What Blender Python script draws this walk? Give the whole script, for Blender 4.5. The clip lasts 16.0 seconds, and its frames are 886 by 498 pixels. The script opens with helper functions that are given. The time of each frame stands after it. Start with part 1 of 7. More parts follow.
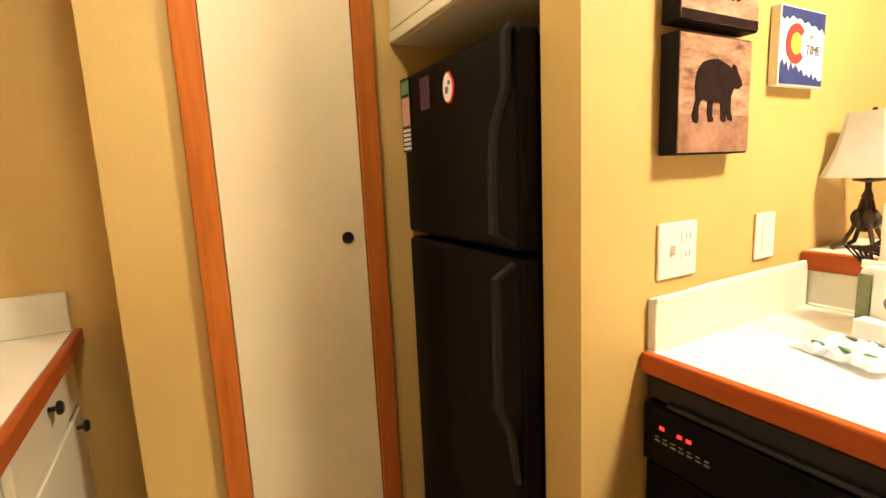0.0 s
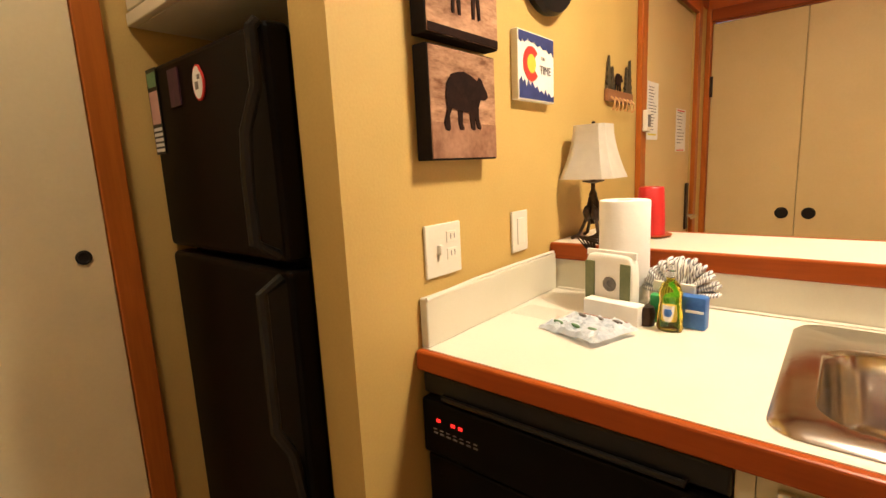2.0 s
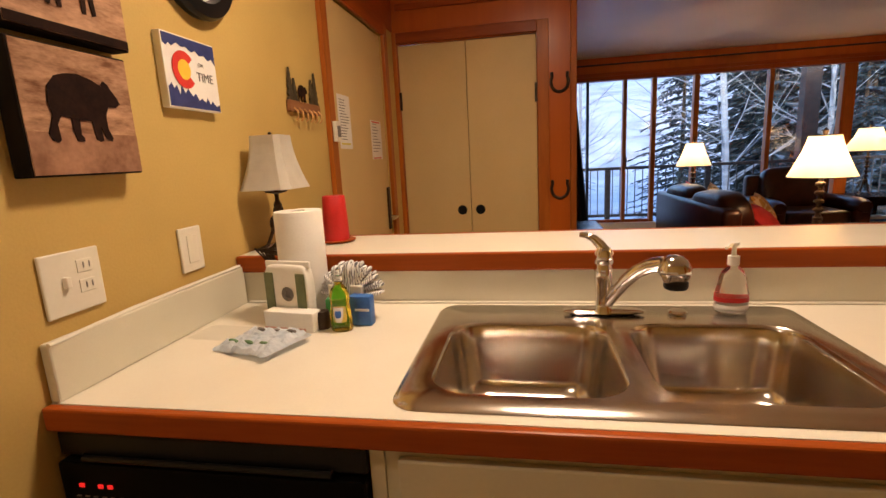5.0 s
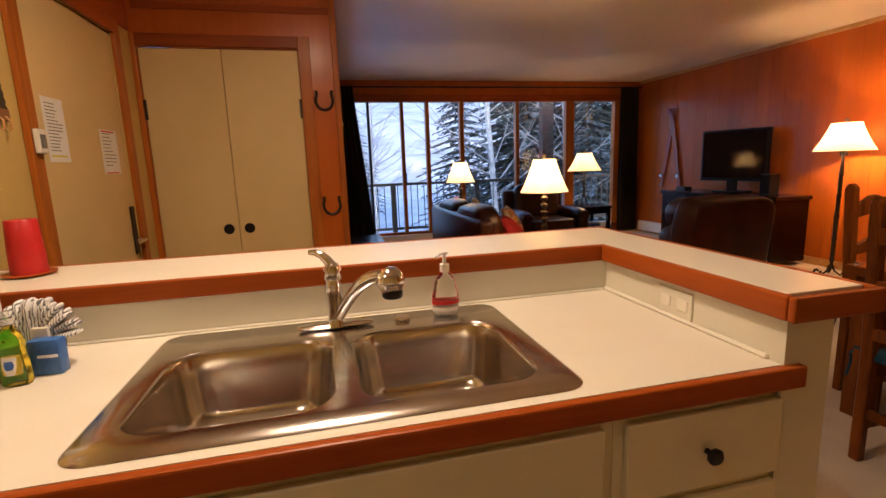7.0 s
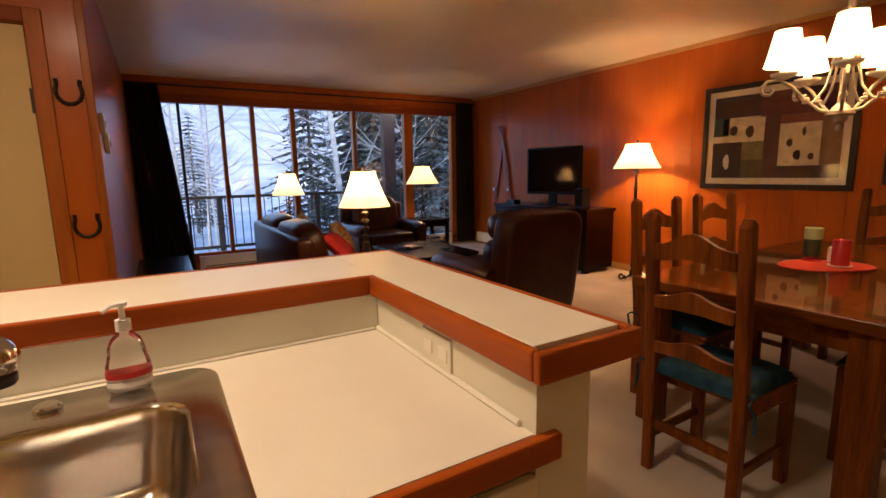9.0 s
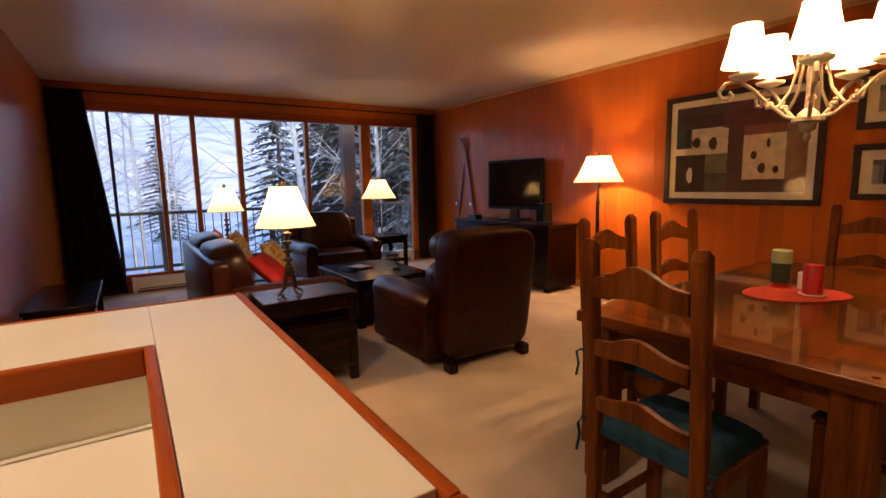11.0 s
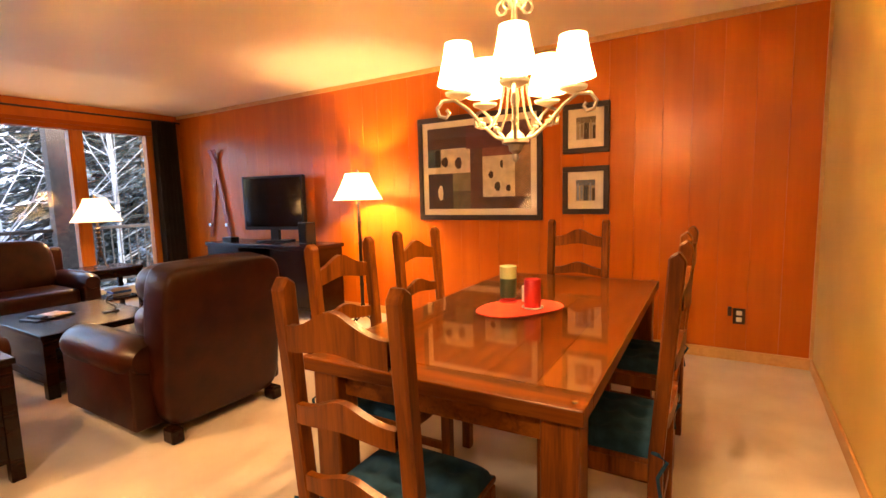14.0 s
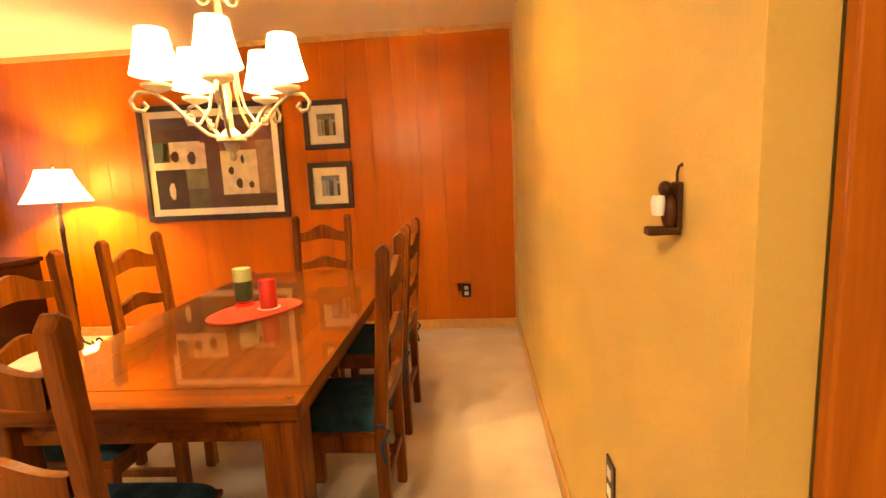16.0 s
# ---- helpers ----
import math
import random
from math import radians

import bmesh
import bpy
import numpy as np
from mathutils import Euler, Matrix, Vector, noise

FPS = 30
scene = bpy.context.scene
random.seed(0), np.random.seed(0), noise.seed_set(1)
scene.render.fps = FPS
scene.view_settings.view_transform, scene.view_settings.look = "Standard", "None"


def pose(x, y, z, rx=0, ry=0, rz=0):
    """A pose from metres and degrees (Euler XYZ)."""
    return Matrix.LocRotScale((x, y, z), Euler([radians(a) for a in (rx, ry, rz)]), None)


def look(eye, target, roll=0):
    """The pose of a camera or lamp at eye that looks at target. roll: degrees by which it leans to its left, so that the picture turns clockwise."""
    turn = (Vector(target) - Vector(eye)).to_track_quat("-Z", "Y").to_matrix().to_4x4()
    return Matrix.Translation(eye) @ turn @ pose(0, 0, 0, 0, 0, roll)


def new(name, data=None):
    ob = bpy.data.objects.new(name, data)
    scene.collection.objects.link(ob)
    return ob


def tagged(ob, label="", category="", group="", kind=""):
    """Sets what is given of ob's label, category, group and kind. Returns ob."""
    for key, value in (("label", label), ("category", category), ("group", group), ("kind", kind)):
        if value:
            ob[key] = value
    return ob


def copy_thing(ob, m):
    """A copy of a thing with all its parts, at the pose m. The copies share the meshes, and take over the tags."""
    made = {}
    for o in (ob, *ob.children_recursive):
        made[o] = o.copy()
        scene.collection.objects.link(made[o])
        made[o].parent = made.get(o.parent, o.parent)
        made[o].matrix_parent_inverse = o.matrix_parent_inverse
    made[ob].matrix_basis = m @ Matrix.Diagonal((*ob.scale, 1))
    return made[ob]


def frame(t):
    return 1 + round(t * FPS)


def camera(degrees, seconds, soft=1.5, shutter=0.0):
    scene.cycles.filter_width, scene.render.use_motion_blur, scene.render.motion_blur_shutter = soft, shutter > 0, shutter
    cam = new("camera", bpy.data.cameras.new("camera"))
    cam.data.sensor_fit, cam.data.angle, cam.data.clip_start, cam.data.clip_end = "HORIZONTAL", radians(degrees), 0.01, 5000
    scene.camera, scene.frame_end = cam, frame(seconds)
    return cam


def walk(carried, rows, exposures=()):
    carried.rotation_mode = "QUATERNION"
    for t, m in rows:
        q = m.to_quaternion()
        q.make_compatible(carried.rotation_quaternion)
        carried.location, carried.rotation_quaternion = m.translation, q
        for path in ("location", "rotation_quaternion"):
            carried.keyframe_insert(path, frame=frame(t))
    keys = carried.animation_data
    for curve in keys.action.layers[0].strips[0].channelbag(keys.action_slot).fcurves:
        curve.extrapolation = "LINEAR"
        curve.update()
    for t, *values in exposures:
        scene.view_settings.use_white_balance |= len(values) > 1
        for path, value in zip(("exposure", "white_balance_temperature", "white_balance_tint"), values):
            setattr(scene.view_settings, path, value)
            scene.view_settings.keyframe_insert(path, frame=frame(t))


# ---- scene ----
cam = camera(85.7, 16.0)
PATH = [
    (0, (0.666, -0.846, 1.274), (-1.075, 0.089, 0.967), -2.6),
    (0.5, (0.657, -0.826, 1.278), (-0.974, 0.283, 0.949), -2.7),
    (1, (0.667, -0.792, 1.276), (-0.852, 0.466, 0.942), -2.7),
    (1.5, (0.686, -0.765, 1.277), (-0.711, 0.626, 0.937), -2.8),
    (2, (0.707, -0.743, 1.277), (-0.567, 0.761, 0.94), -2.8),
    (2.5, (0.728, -0.718, 1.281), (-0.414, 0.887, 0.935), -2.8),
    (3, (0.759, -0.698, 1.288), (-0.248, 0.992, 0.929), -2.8),
    (5.5, (0.921, -0.679, 1.292), (0.769, 1.279, 0.914), -2.9),
    (6, (0.972, -0.69, 1.291), (1.029, 1.271, 0.912), -2.75),
    (6.5, (1.02, -0.704, 1.29), (1.283, 1.243, 0.919), -2.5),
    (7, (1.06, -0.709, 1.296), (1.52, 1.205, 0.944), -2.0),
    (7.5, (1.14, -0.682, 1.3), (1.75, 1.193, 0.965), -1.9),
    (8, (1.238, -0.634, 1.306), (1.987, 1.191, 0.974), -1.8),
    (8.5, (1.334, -0.584, 1.303), (2.227, 1.176, 0.977), -1.5),
    (9, (1.441, -0.529, 1.291), (2.444, 1.171, 0.971), -1.1),
    (11.5, (1.995, -0.291, 1.3), (3.122, 1.342, 1.045), -1.2),
    (12, (2.083, -0.24, 1.303), (3.296, 1.331, 1.057), -1.1),
    (12.5, (2.142, -0.21, 1.31), (3.479, 1.257, 1.068), -0.9),
    (13, (2.205, -0.212, 1.302), (3.675, 1.124, 1.075), -0.9),
    (13.5, (2.269, -0.237, 1.306), (3.858, 0.957, 1.085), -1.0),
    (14, (2.319, -0.297, 1.309), (4.012, 0.744, 1.086), -1.5),
    (14.5, (2.294, -0.37, 1.324), (4.088, 0.482, 1.084), -1.6),
    (15, (2.256, -0.422, 1.335), (4.135, 0.213, 1.074), -1.7),
    (15.5, (2.303, -0.45, 1.328), (4.243, -0.049, 1.054), -2.0),
    (16, (2.322, -0.485, 1.327), (4.295, -0.327, 1.041), -2.6),
]
EXPOSURES = [
    (0, 4.95, 5350, 2), (1.5, 4.45, 5550, 6), (3, 3.7, 5800, 12), (5.5, 3.35, 6000, 18), (7, 3.33, 6050, 19), (9, 3.25, 6200, 19),
    (11.5, 3.3, 6450, 23), (12.5, 3.85, 6600, 24), (14, 4.9, 7100, 20), (15, 5.2, 7200, 9), (16, 5.1, 7300, 7),
]
walk(cam, [(t, look(eye, target, roll)) for t, eye, target, roll in PATH], EXPOSURES)

# ---- light and exposure ----
world = bpy.data.worlds.new("world")
scene.world = world
world.use_nodes = True
wn = world.node_tree.nodes
sky = wn.new("ShaderNodeTexSky")
sky.sky_type, sky.sun_disc = "NISHITA", False
sky.sun_elevation, sky.sun_rotation = radians(12), radians(200)
sky.air_density, sky.dust_density, sky.ozone_density = 1.0, 2.0, 3.0
world.node_tree.links.new(sky.outputs[0], wn["Background"].inputs[0])
wn["Background"].inputs[1].default_value = 0.095
sun_data = bpy.data.lights.new("sun", "SUN")
sun_data.energy, sun_data.angle, sun_data.color = 0.12, radians(20), (1.0, 0.93, 0.85)
sun_ob = new("sun", sun_data)
sun_ob.matrix_world = pose(0, 0, 30, 78, 0, 20)


def point_lamp(name, x, y, z, watts, colour=(1.0, 0.62, 0.28), radius=0.035):
    d = bpy.data.lights.new(name, "POINT")
    d.energy, d.color, d.shadow_soft_size = watts / 16.0, colour, radius
    ob = new(name, d)
    ob.location = (x, y, z)
    return ob


# ---- materials ----
def nodes_of(name):
    m = bpy.data.materials.new(name)
    m.use_nodes = True
    t = m.node_tree
    return m, t, t.nodes["Principled BSDF"], t.links


def paint(name, a, b, rough=0.5, scale=6.0, fine=90.0, bump=0.1, metal=0.0, spec=0.5, coat=0.0, stretch=(1, 1, 1), spread=0.0):
    """Two tones mixed by a large and a fine noise, with fine relief."""
    m, t, p, k = nodes_of(name)
    tc, mp = t.nodes.new("ShaderNodeTexCoord"), t.nodes.new("ShaderNodeMapping")
    mp.inputs["Scale"].default_value = stretch
    k.new(tc.outputs["Object"], mp.inputs["Vector"])
    n1, n2 = t.nodes.new("ShaderNodeTexNoise"), t.nodes.new("ShaderNodeTexNoise")
    n1.inputs["Scale"].default_value, n2.inputs["Scale"].default_value = scale, fine
    n1.inputs["Detail"].default_value = 5.0
    for n in (n1, n2):
        k.new(mp.outputs[0], n.inputs["Vector"])
    add = t.nodes.new("ShaderNodeMath")
    add.operation = "MULTIPLY_ADD"
    k.new(n2.outputs["Fac"], add.inputs[0])
    add.inputs[1].default_value = 0.35
    k.new(n1.outputs["Fac"], add.inputs[2])
    ramp = t.nodes.new("ShaderNodeValToRGB")
    ramp.color_ramp.elements[0].position, ramp.color_ramp.elements[1].position = 0.45, 0.95
    ramp.color_ramp.elements[0].color, ramp.color_ramp.elements[1].color = (*a, 1), (*b, 1)
    k.new(add.outputs[0], ramp.inputs[0])
    out = ramp.outputs[0]
    if spread:
        oi, hsv, mul = t.nodes.new("ShaderNodeObjectInfo"), t.nodes.new("ShaderNodeHueSaturation"), t.nodes.new("ShaderNodeMath")
        mul.operation = "MULTIPLY_ADD"
        mul.inputs[1].default_value, mul.inputs[2].default_value = spread, 1.0 - spread / 2
        k.new(oi.outputs["Random"], mul.inputs[0])
        k.new(mul.outputs[0], hsv.inputs["Value"])
        k.new(out, hsv.inputs["Color"])
        out = hsv.outputs[0]
    k.new(out, p.inputs["Base Color"])
    p.inputs["Roughness"].default_value, p.inputs["Metallic"].default_value = rough, metal
    p.inputs["Specular IOR Level"].default_value = spec
    p.inputs["Coat Weight"].default_value = coat
    p.inputs["Coat Roughness"].default_value = 0.12
    if bump:
        bp = t.nodes.new("ShaderNodeBump")
        bp.inputs["Strength"].default_value, bp.inputs["Distance"].default_value = bump, 0.004
        k.new(add.outputs[0], bp.inputs["Height"])
        k.new(bp.outputs[0], p.inputs["Normal"])
    return m


def wood(name, dark, light, axis=2, rough=0.35, spread=0.25, grain=14.0, coat=0.15, spec=0.4):
    """Long grain along one axis."""
    m, t, p, k = nodes_of(name)
    tc, mp, oi = t.nodes.new("ShaderNodeTexCoord"), t.nodes.new("ShaderNodeMapping"), t.nodes.new("ShaderNodeObjectInfo")
    s = [1.0, 1.0, 1.0]
    s[axis] = 0.07
    mp.inputs["Scale"].default_value = s
    cmb = t.nodes.new("ShaderNodeCombineXYZ")
    mul = t.nodes.new("ShaderNodeMath")
    mul.operation, mul.inputs[1].default_value = "MULTIPLY", 37.0
    k.new(oi.outputs["Random"], mul.inputs[0])
    for i in range(3):
        k.new(mul.outputs[0], cmb.inputs[i])
    k.new(tc.outputs["Object"], mp.inputs["Vector"])
    k.new(cmb.outputs[0], mp.inputs["Location"])
    n1, n2 = t.nodes.new("ShaderNodeTexNoise"), t.nodes.new("ShaderNodeTexNoise")
    n1.inputs["Scale"].default_value, n1.inputs["Detail"].default_value, n1.inputs["Distortion"].default_value = grain, 6.0, 1.2
    n2.inputs["Scale"].default_value, n2.inputs["Detail"].default_value = grain * 9, 3.0
    k.new(mp.outputs[0], n1.inputs["Vector"])
    k.new(mp.outputs[0], n2.inputs["Vector"])
    add = t.nodes.new("ShaderNodeMath")
    add.operation, add.inputs[1].default_value = "MULTIPLY_ADD", 0.4
    k.new(n2.outputs["Fac"], add.inputs[0])
    k.new(n1.outputs["Fac"], add.inputs[2])
    ramp = t.nodes.new("ShaderNodeValToRGB")
    ramp.color_ramp.elements[0].position, ramp.color_ramp.elements[1].position = 0.42, 0.98
    ramp.color_ramp.elements[0].color, ramp.color_ramp.elements[1].color = (*dark, 1), (*light, 1)
    k.new(add.outputs[0], ramp.inputs[0])
    hsv, mv = t.nodes.new("ShaderNodeHueSaturation"), t.nodes.new("ShaderNodeMath")
    mv.operation = "MULTIPLY_ADD"
    mv.inputs[1].default_value, mv.inputs[2].default_value = spread, 1.0 - spread / 2
    k.new(oi.outputs["Random"], mv.inputs[0])
    k.new(mv.outputs[0], hsv.inputs["Value"])
    k.new(ramp.outputs[0], hsv.inputs["Color"])
    k.new(hsv.outputs[0], p.inputs["Base Color"])
    p.inputs["Roughness"].default_value = rough
    p.inputs["Coat Weight"].default_value, p.inputs["Coat Roughness"].default_value = coat, 0.2
    p.inputs["Specular IOR Level"].default_value = spec
    bp = t.nodes.new("ShaderNodeBump")
    bp.inputs["Strength"].default_value, bp.inputs["Distance"].default_value = 0.12, 0.002
    k.new(add.outputs[0], bp.inputs["Height"])
    k.new(bp.outputs[0], p.inputs["Normal"])
    return m


def glowing(name, colour, strength, base):
    m, t, p, k = nodes_of(name)
    p.inputs["Base Color"].default_value = (*base, 1)
    p.inputs["Emission Color"].default_value = (*colour, 1)
    n, r = t.nodes.new("ShaderNodeTexNoise"), t.nodes.new("ShaderNodeMath")
    n.inputs["Scale"].default_value = 60
    r.operation, r.inputs[1].default_value, r.inputs[2].default_value = "MULTIPLY_ADD", strength * 0.3, strength * 0.85
    k.new(n.outputs["Fac"], r.inputs[0])
    k.new(r.outputs[0], p.inputs["Emission Strength"])
    p.inputs["Roughness"].default_value = 0.8
    return m


def clear_glass(name, tint=(1, 1, 1), rough=0.0):
    m, t, p, k = nodes_of(name)
    p.inputs["Base Color"].default_value = (*tint, 1)
    p.inputs["Transmission Weight"].default_value, p.inputs["Roughness"].default_value, p.inputs["IOR"].default_value = 1.0, rough, 1.45
    return m


def thin_pane(name):
    """Clear pane: see-through, with mirror gloss that grows at grazing angles."""
    m, t, p, k = nodes_of(name)
    tr, gl, mx = t.nodes.new("ShaderNodeBsdfTransparent"), t.nodes.new("ShaderNodeBsdfGlossy"), t.nodes.new("ShaderNodeMixShader")
    lw, pw_, ad = t.nodes.new("ShaderNodeLayerWeight"), t.nodes.new("ShaderNodeMath"), t.nodes.new("ShaderNodeMath")
    gl.inputs["Roughness"].default_value = 0.015
    pw_.operation, pw_.inputs[1].default_value = "POWER", 4.0
    ad.operation, ad.inputs[1].default_value, ad.inputs[2].default_value = "MULTIPLY_ADD", 0.6, 0.03
    k.new(lw.outputs["Facing"], pw_.inputs[0])
    k.new(pw_.outputs[0], ad.inputs[0])
    k.new(ad.outputs[0], mx.inputs[0])
    k.new(tr.outputs[0], mx.inputs[1])
    k.new(gl.outputs[0], mx.inputs[2])
    k.new(mx.outputs[0], t.nodes["Material Output"].inputs[0])
    return m


M_YELLOW = paint("yellow_wall_paint", (0.52, 0.355, 0.10), (0.60, 0.425, 0.13), 0.6, 2.5, 160, 0.25)
M_CREAM = paint("cream_door_paint", (0.66, 0.57, 0.36), (0.72, 0.63, 0.42), 0.5, 2.0, 120, 0.08)
M_TAN = paint("tan_door_paint", (0.64, 0.47, 0.20), (0.70, 0.53, 0.25), 0.5, 2.0, 120, 0.08)
M_CAB = paint("cream_cabinet_paint", (0.70, 0.64, 0.47), (0.76, 0.71, 0.54), 0.4, 2.0, 120, 0.06)
M_LAM = paint("cream_laminate", (0.74, 0.68, 0.57), (0.80, 0.75, 0.64), 0.3, 4.0, 220, 0.04)
M_SPLASH = paint("cream_backsplash", (0.64, 0.61, 0.49), (0.70, 0.67, 0.55), 0.35, 4.0, 220, 0.04)
M_CEIL = paint("cream_ceiling_paint", (0.70, 0.59, 0.44), (0.76, 0.65, 0.49), 0.36, 1.2, 140, 0.1)
M_CARPET = paint("beige_carpet", (0.48, 0.39, 0.30), (0.68, 0.59, 0.48), 0.95, 2.2, 260, 1.0, spec=0.1)
M_KFLOOR = paint("brown_kitchen_vinyl", (0.20, 0.13, 0.08), (0.28, 0.19, 0.12), 0.5, 5.0, 80, 0.1)
M_TRIM_Z = wood("orange_trim_wood_upright", (0.30, 0.075, 0.008), (0.50, 0.150, 0.014), 2, 0.4, coat=0.05, spec=0.2)
M_TRIM_X = wood("orange_trim_wood_along_x", (0.25, 0.044, 0.003), (0.39, 0.084, 0.006), 0, 0.4, coat=0.05, spec=0.18)
M_TRIM_Y = wood("orange_trim_wood_along_y", (0.25, 0.044, 0.003), (0.39, 0.084, 0.006), 1, 0.4, coat=0.05, spec=0.18)
M_PANEL = wood("orange_wall_panelling", (0.41, 0.088, 0.0065), (0.52, 0.124, 0.0075), 2, 0.32, 0.045, 4.0, 0.16, 0.22)
M_BASE = wood("pale_baseboard_wood", (0.50, 0.25, 0.07), (0.64, 0.36, 0.12), 0, 0.45)
M_CHAIR = wood("honey_brown_chair_wood", (0.050, 0.0105, 0.0012), (0.235, 0.062, 0.0055), 2, 0.33, 0.15, 18.0, 0.06, 0.2)
M_TABLE = wood("honey_brown_table_wood", (0.07, 0.016, 0.0018), (0.25, 0.070, 0.0065), 0, 0.3, 0.2, 10.0, 0.0, 0.12)
M_DARK = wood("espresso_wood", (0.004, 0.0016, 0.0008), (0.020, 0.0045, 0.0014), 0, 0.22, 0.2, 12.0, 0.0, 0.2)
M_LEATHER = paint("dark_brown_leather", (0.013, 0.0022, 0.0007), (0.042, 0.0080, 0.002), 0.34, 9.0, 180, 0.35, spec=0.24, coat=0.03)
M_TEAL = paint("teal_cushion_cloth", (0.006, 0.028, 0.052), (0.018, 0.066, 0.110), 0.9, 20, 300, 0.4, spec=0.2)
M_BLACK = paint("black_appliance", (0.0025, 0.002, 0.0016), (0.005, 0.004, 0.0034), 0.36, 5, 200, 0.12, spec=0.07)
M_BLACKP = paint("black_plastic", (0.005, 0.005, 0.005), (0.010, 0.010, 0.010), 0.35, 8, 200, 0.05, spec=0.35)
M_IRON = paint("dark_bronze_iron", (0.03, 0.018, 0.010), (0.07, 0.045, 0.03), 0.45, 30, 200, 0.3, metal=0.6)
M_WIRON = paint("brushed_cream_iron", (0.26, 0.20, 0.14), (0.48, 0.39, 0.29), 0.45, 30, 200, 0.3, metal=0.35)
M_STEEL = paint("brushed_stainless_steel", (0.57, 0.525, 0.485), (0.71, 0.665, 0.62), 0.16, 3, 260, 0.05, metal=1.0, stretch=(1, 8, 1))
M_CHROME = paint("polished_chrome", (0.75, 0.74, 0.73), (0.82, 0.81, 0.80), 0.06, 5, 90, 0.0, metal=1.0)
M_WHITE = paint("white_plastic", (0.74, 0.70, 0.60), (0.80, 0.76, 0.66), 0.35, 6, 120, 0.03)
M_PAPER = paint("white_paper", (0.78, 0.76, 0.72), (0.86, 0.84, 0.80), 0.8, 10, 180, 0.2)
M_INK = paint("grey_ink", (0.12, 0.11, 0.10), (0.22, 0.2, 0.19), 0.8, 40, 200, 0.0)
M_SHADE_OFF = paint("white_fabric_shade", (0.74, 0.70, 0.62), (0.82, 0.78, 0.70), 0.85, 20, 300, 0.3, spec=0.2)
M_SHADE = glowing("lit_cream_shade", (1.0, 0.64, 0.30), 0.085, (0.8, 0.7, 0.5))
M_SHADE_B = glowing("lit_ivory_shade", (1.0, 0.76, 0.46), 0.18, (0.85, 0.78, 0.62))
M_RED = paint("red_wax", (0.42, 0.012, 0.010), (0.55, 0.02, 0.016), 0.4, 10, 120, 0.1)
M_REDCLOTH = paint("red_cloth", (0.40, 0.015, 0.02), (0.6, 0.03, 0.035), 0.85, 14, 260, 0.4)
M_MAT = paint("orange_red_felt", (0.62, 0.06, 0.035), (0.72, 0.09, 0.05), 0.85, 14, 260, 0.4)
M_GREEN = paint("dark_green_wax", (0.02, 0.035, 0.012), (0.05, 0.07, 0.03), 0.4, 10, 120, 0.1)
M_PALEG = paint("pale_green_wax", (0.35, 0.40, 0.18), (0.45, 0.48, 0.25), 0.45, 10, 120, 0.1)
M_GOLDCLOTH, t, p, k = nodes_of("gold_patterned_cloth")
vor, rmp, tco = t.nodes.new("ShaderNodeTexVoronoi"), t.nodes.new("ShaderNodeValToRGB"), t.nodes.new("ShaderNodeTexCoord")
vor.feature, vor.inputs["Scale"].default_value = "DISTANCE_TO_EDGE", 13.0
rmp.color_ramp.elements[0].color, rmp.color_ramp.elements[1].color = (0.74, 0.62, 0.36, 1), (0.52, 0.29, 0.07, 1)
rmp.color_ramp.elements[0].position, rmp.color_ramp.elements[1].position = 0.05, 0.12
k.new(tco.outputs["Object"], vor.inputs["Vector"])
k.new(vor.outputs["Distance"], rmp.inputs[0])
k.new(rmp.outputs[0], p.inputs["Base Color"])
p.inputs["Roughness"].default_value = 0.9
M_CURTAIN = paint("brown_curtain_cloth", (0.02, 0.012, 0.006), (0.05, 0.028, 0.012), 0.9, 8, 260, 0.4, stretch=(1, 1, 0.2))
M_GLASS = thin_pane("window_glass")
M_CLEAR = clear_glass("clear_plastic")
M_TABLEGLASS = thin_pane("table_glass")
M_SCREEN = paint("black_tv_screen", (0.006, 0.006, 0.007), (0.01, 0.01, 0.011), 0.08, 5, 60, 0.0)
M_METALBAR = paint("dark_window_metal", (0.02, 0.018, 0.016), (0.04, 0.035, 0.03), 0.5, 10, 120, 0.05)
M_LEDRED = glowing("red_indicator", (1.0, 0.02, 0.012), 0.08, (0.3, 0.02, 0.02))


# ---- shape helpers ----
def part(name, bm, material, parent=None, label="", smooth=False):
    """Link a bmesh as one mesh object under a thing."""
    me = bpy.data.meshes.new(name)
    bm.normal_update()
    bm.to_mesh(me)
    bm.free()
    me.materials.append(material)
    if smooth:
        me.polygons.foreach_set("use_smooth", [True] * len(me.polygons))
        me.set_sharp_from_angle(angle=radians(38))
    ob = new(name, me)
    if parent is not None:
        ob.parent = parent
    if label:
        ob["label"] = label
    return ob


def thing(name, x, y, z, label, category, group="", rz=0.0):
    ob = new(name)
    ob.empty_display_size = 0.1
    ob.matrix_basis = pose(x, y, z, 0, 0, rz)
    return tagged(ob, label, category, group)


def fresh():
    return bmesh.new()


def join(bm, extra):
    me = bpy.data.meshes.new("scratch")
    extra.to_mesh(me)
    extra.free()
    bm.from_mesh(me)
    bpy.data.meshes.remove(me)


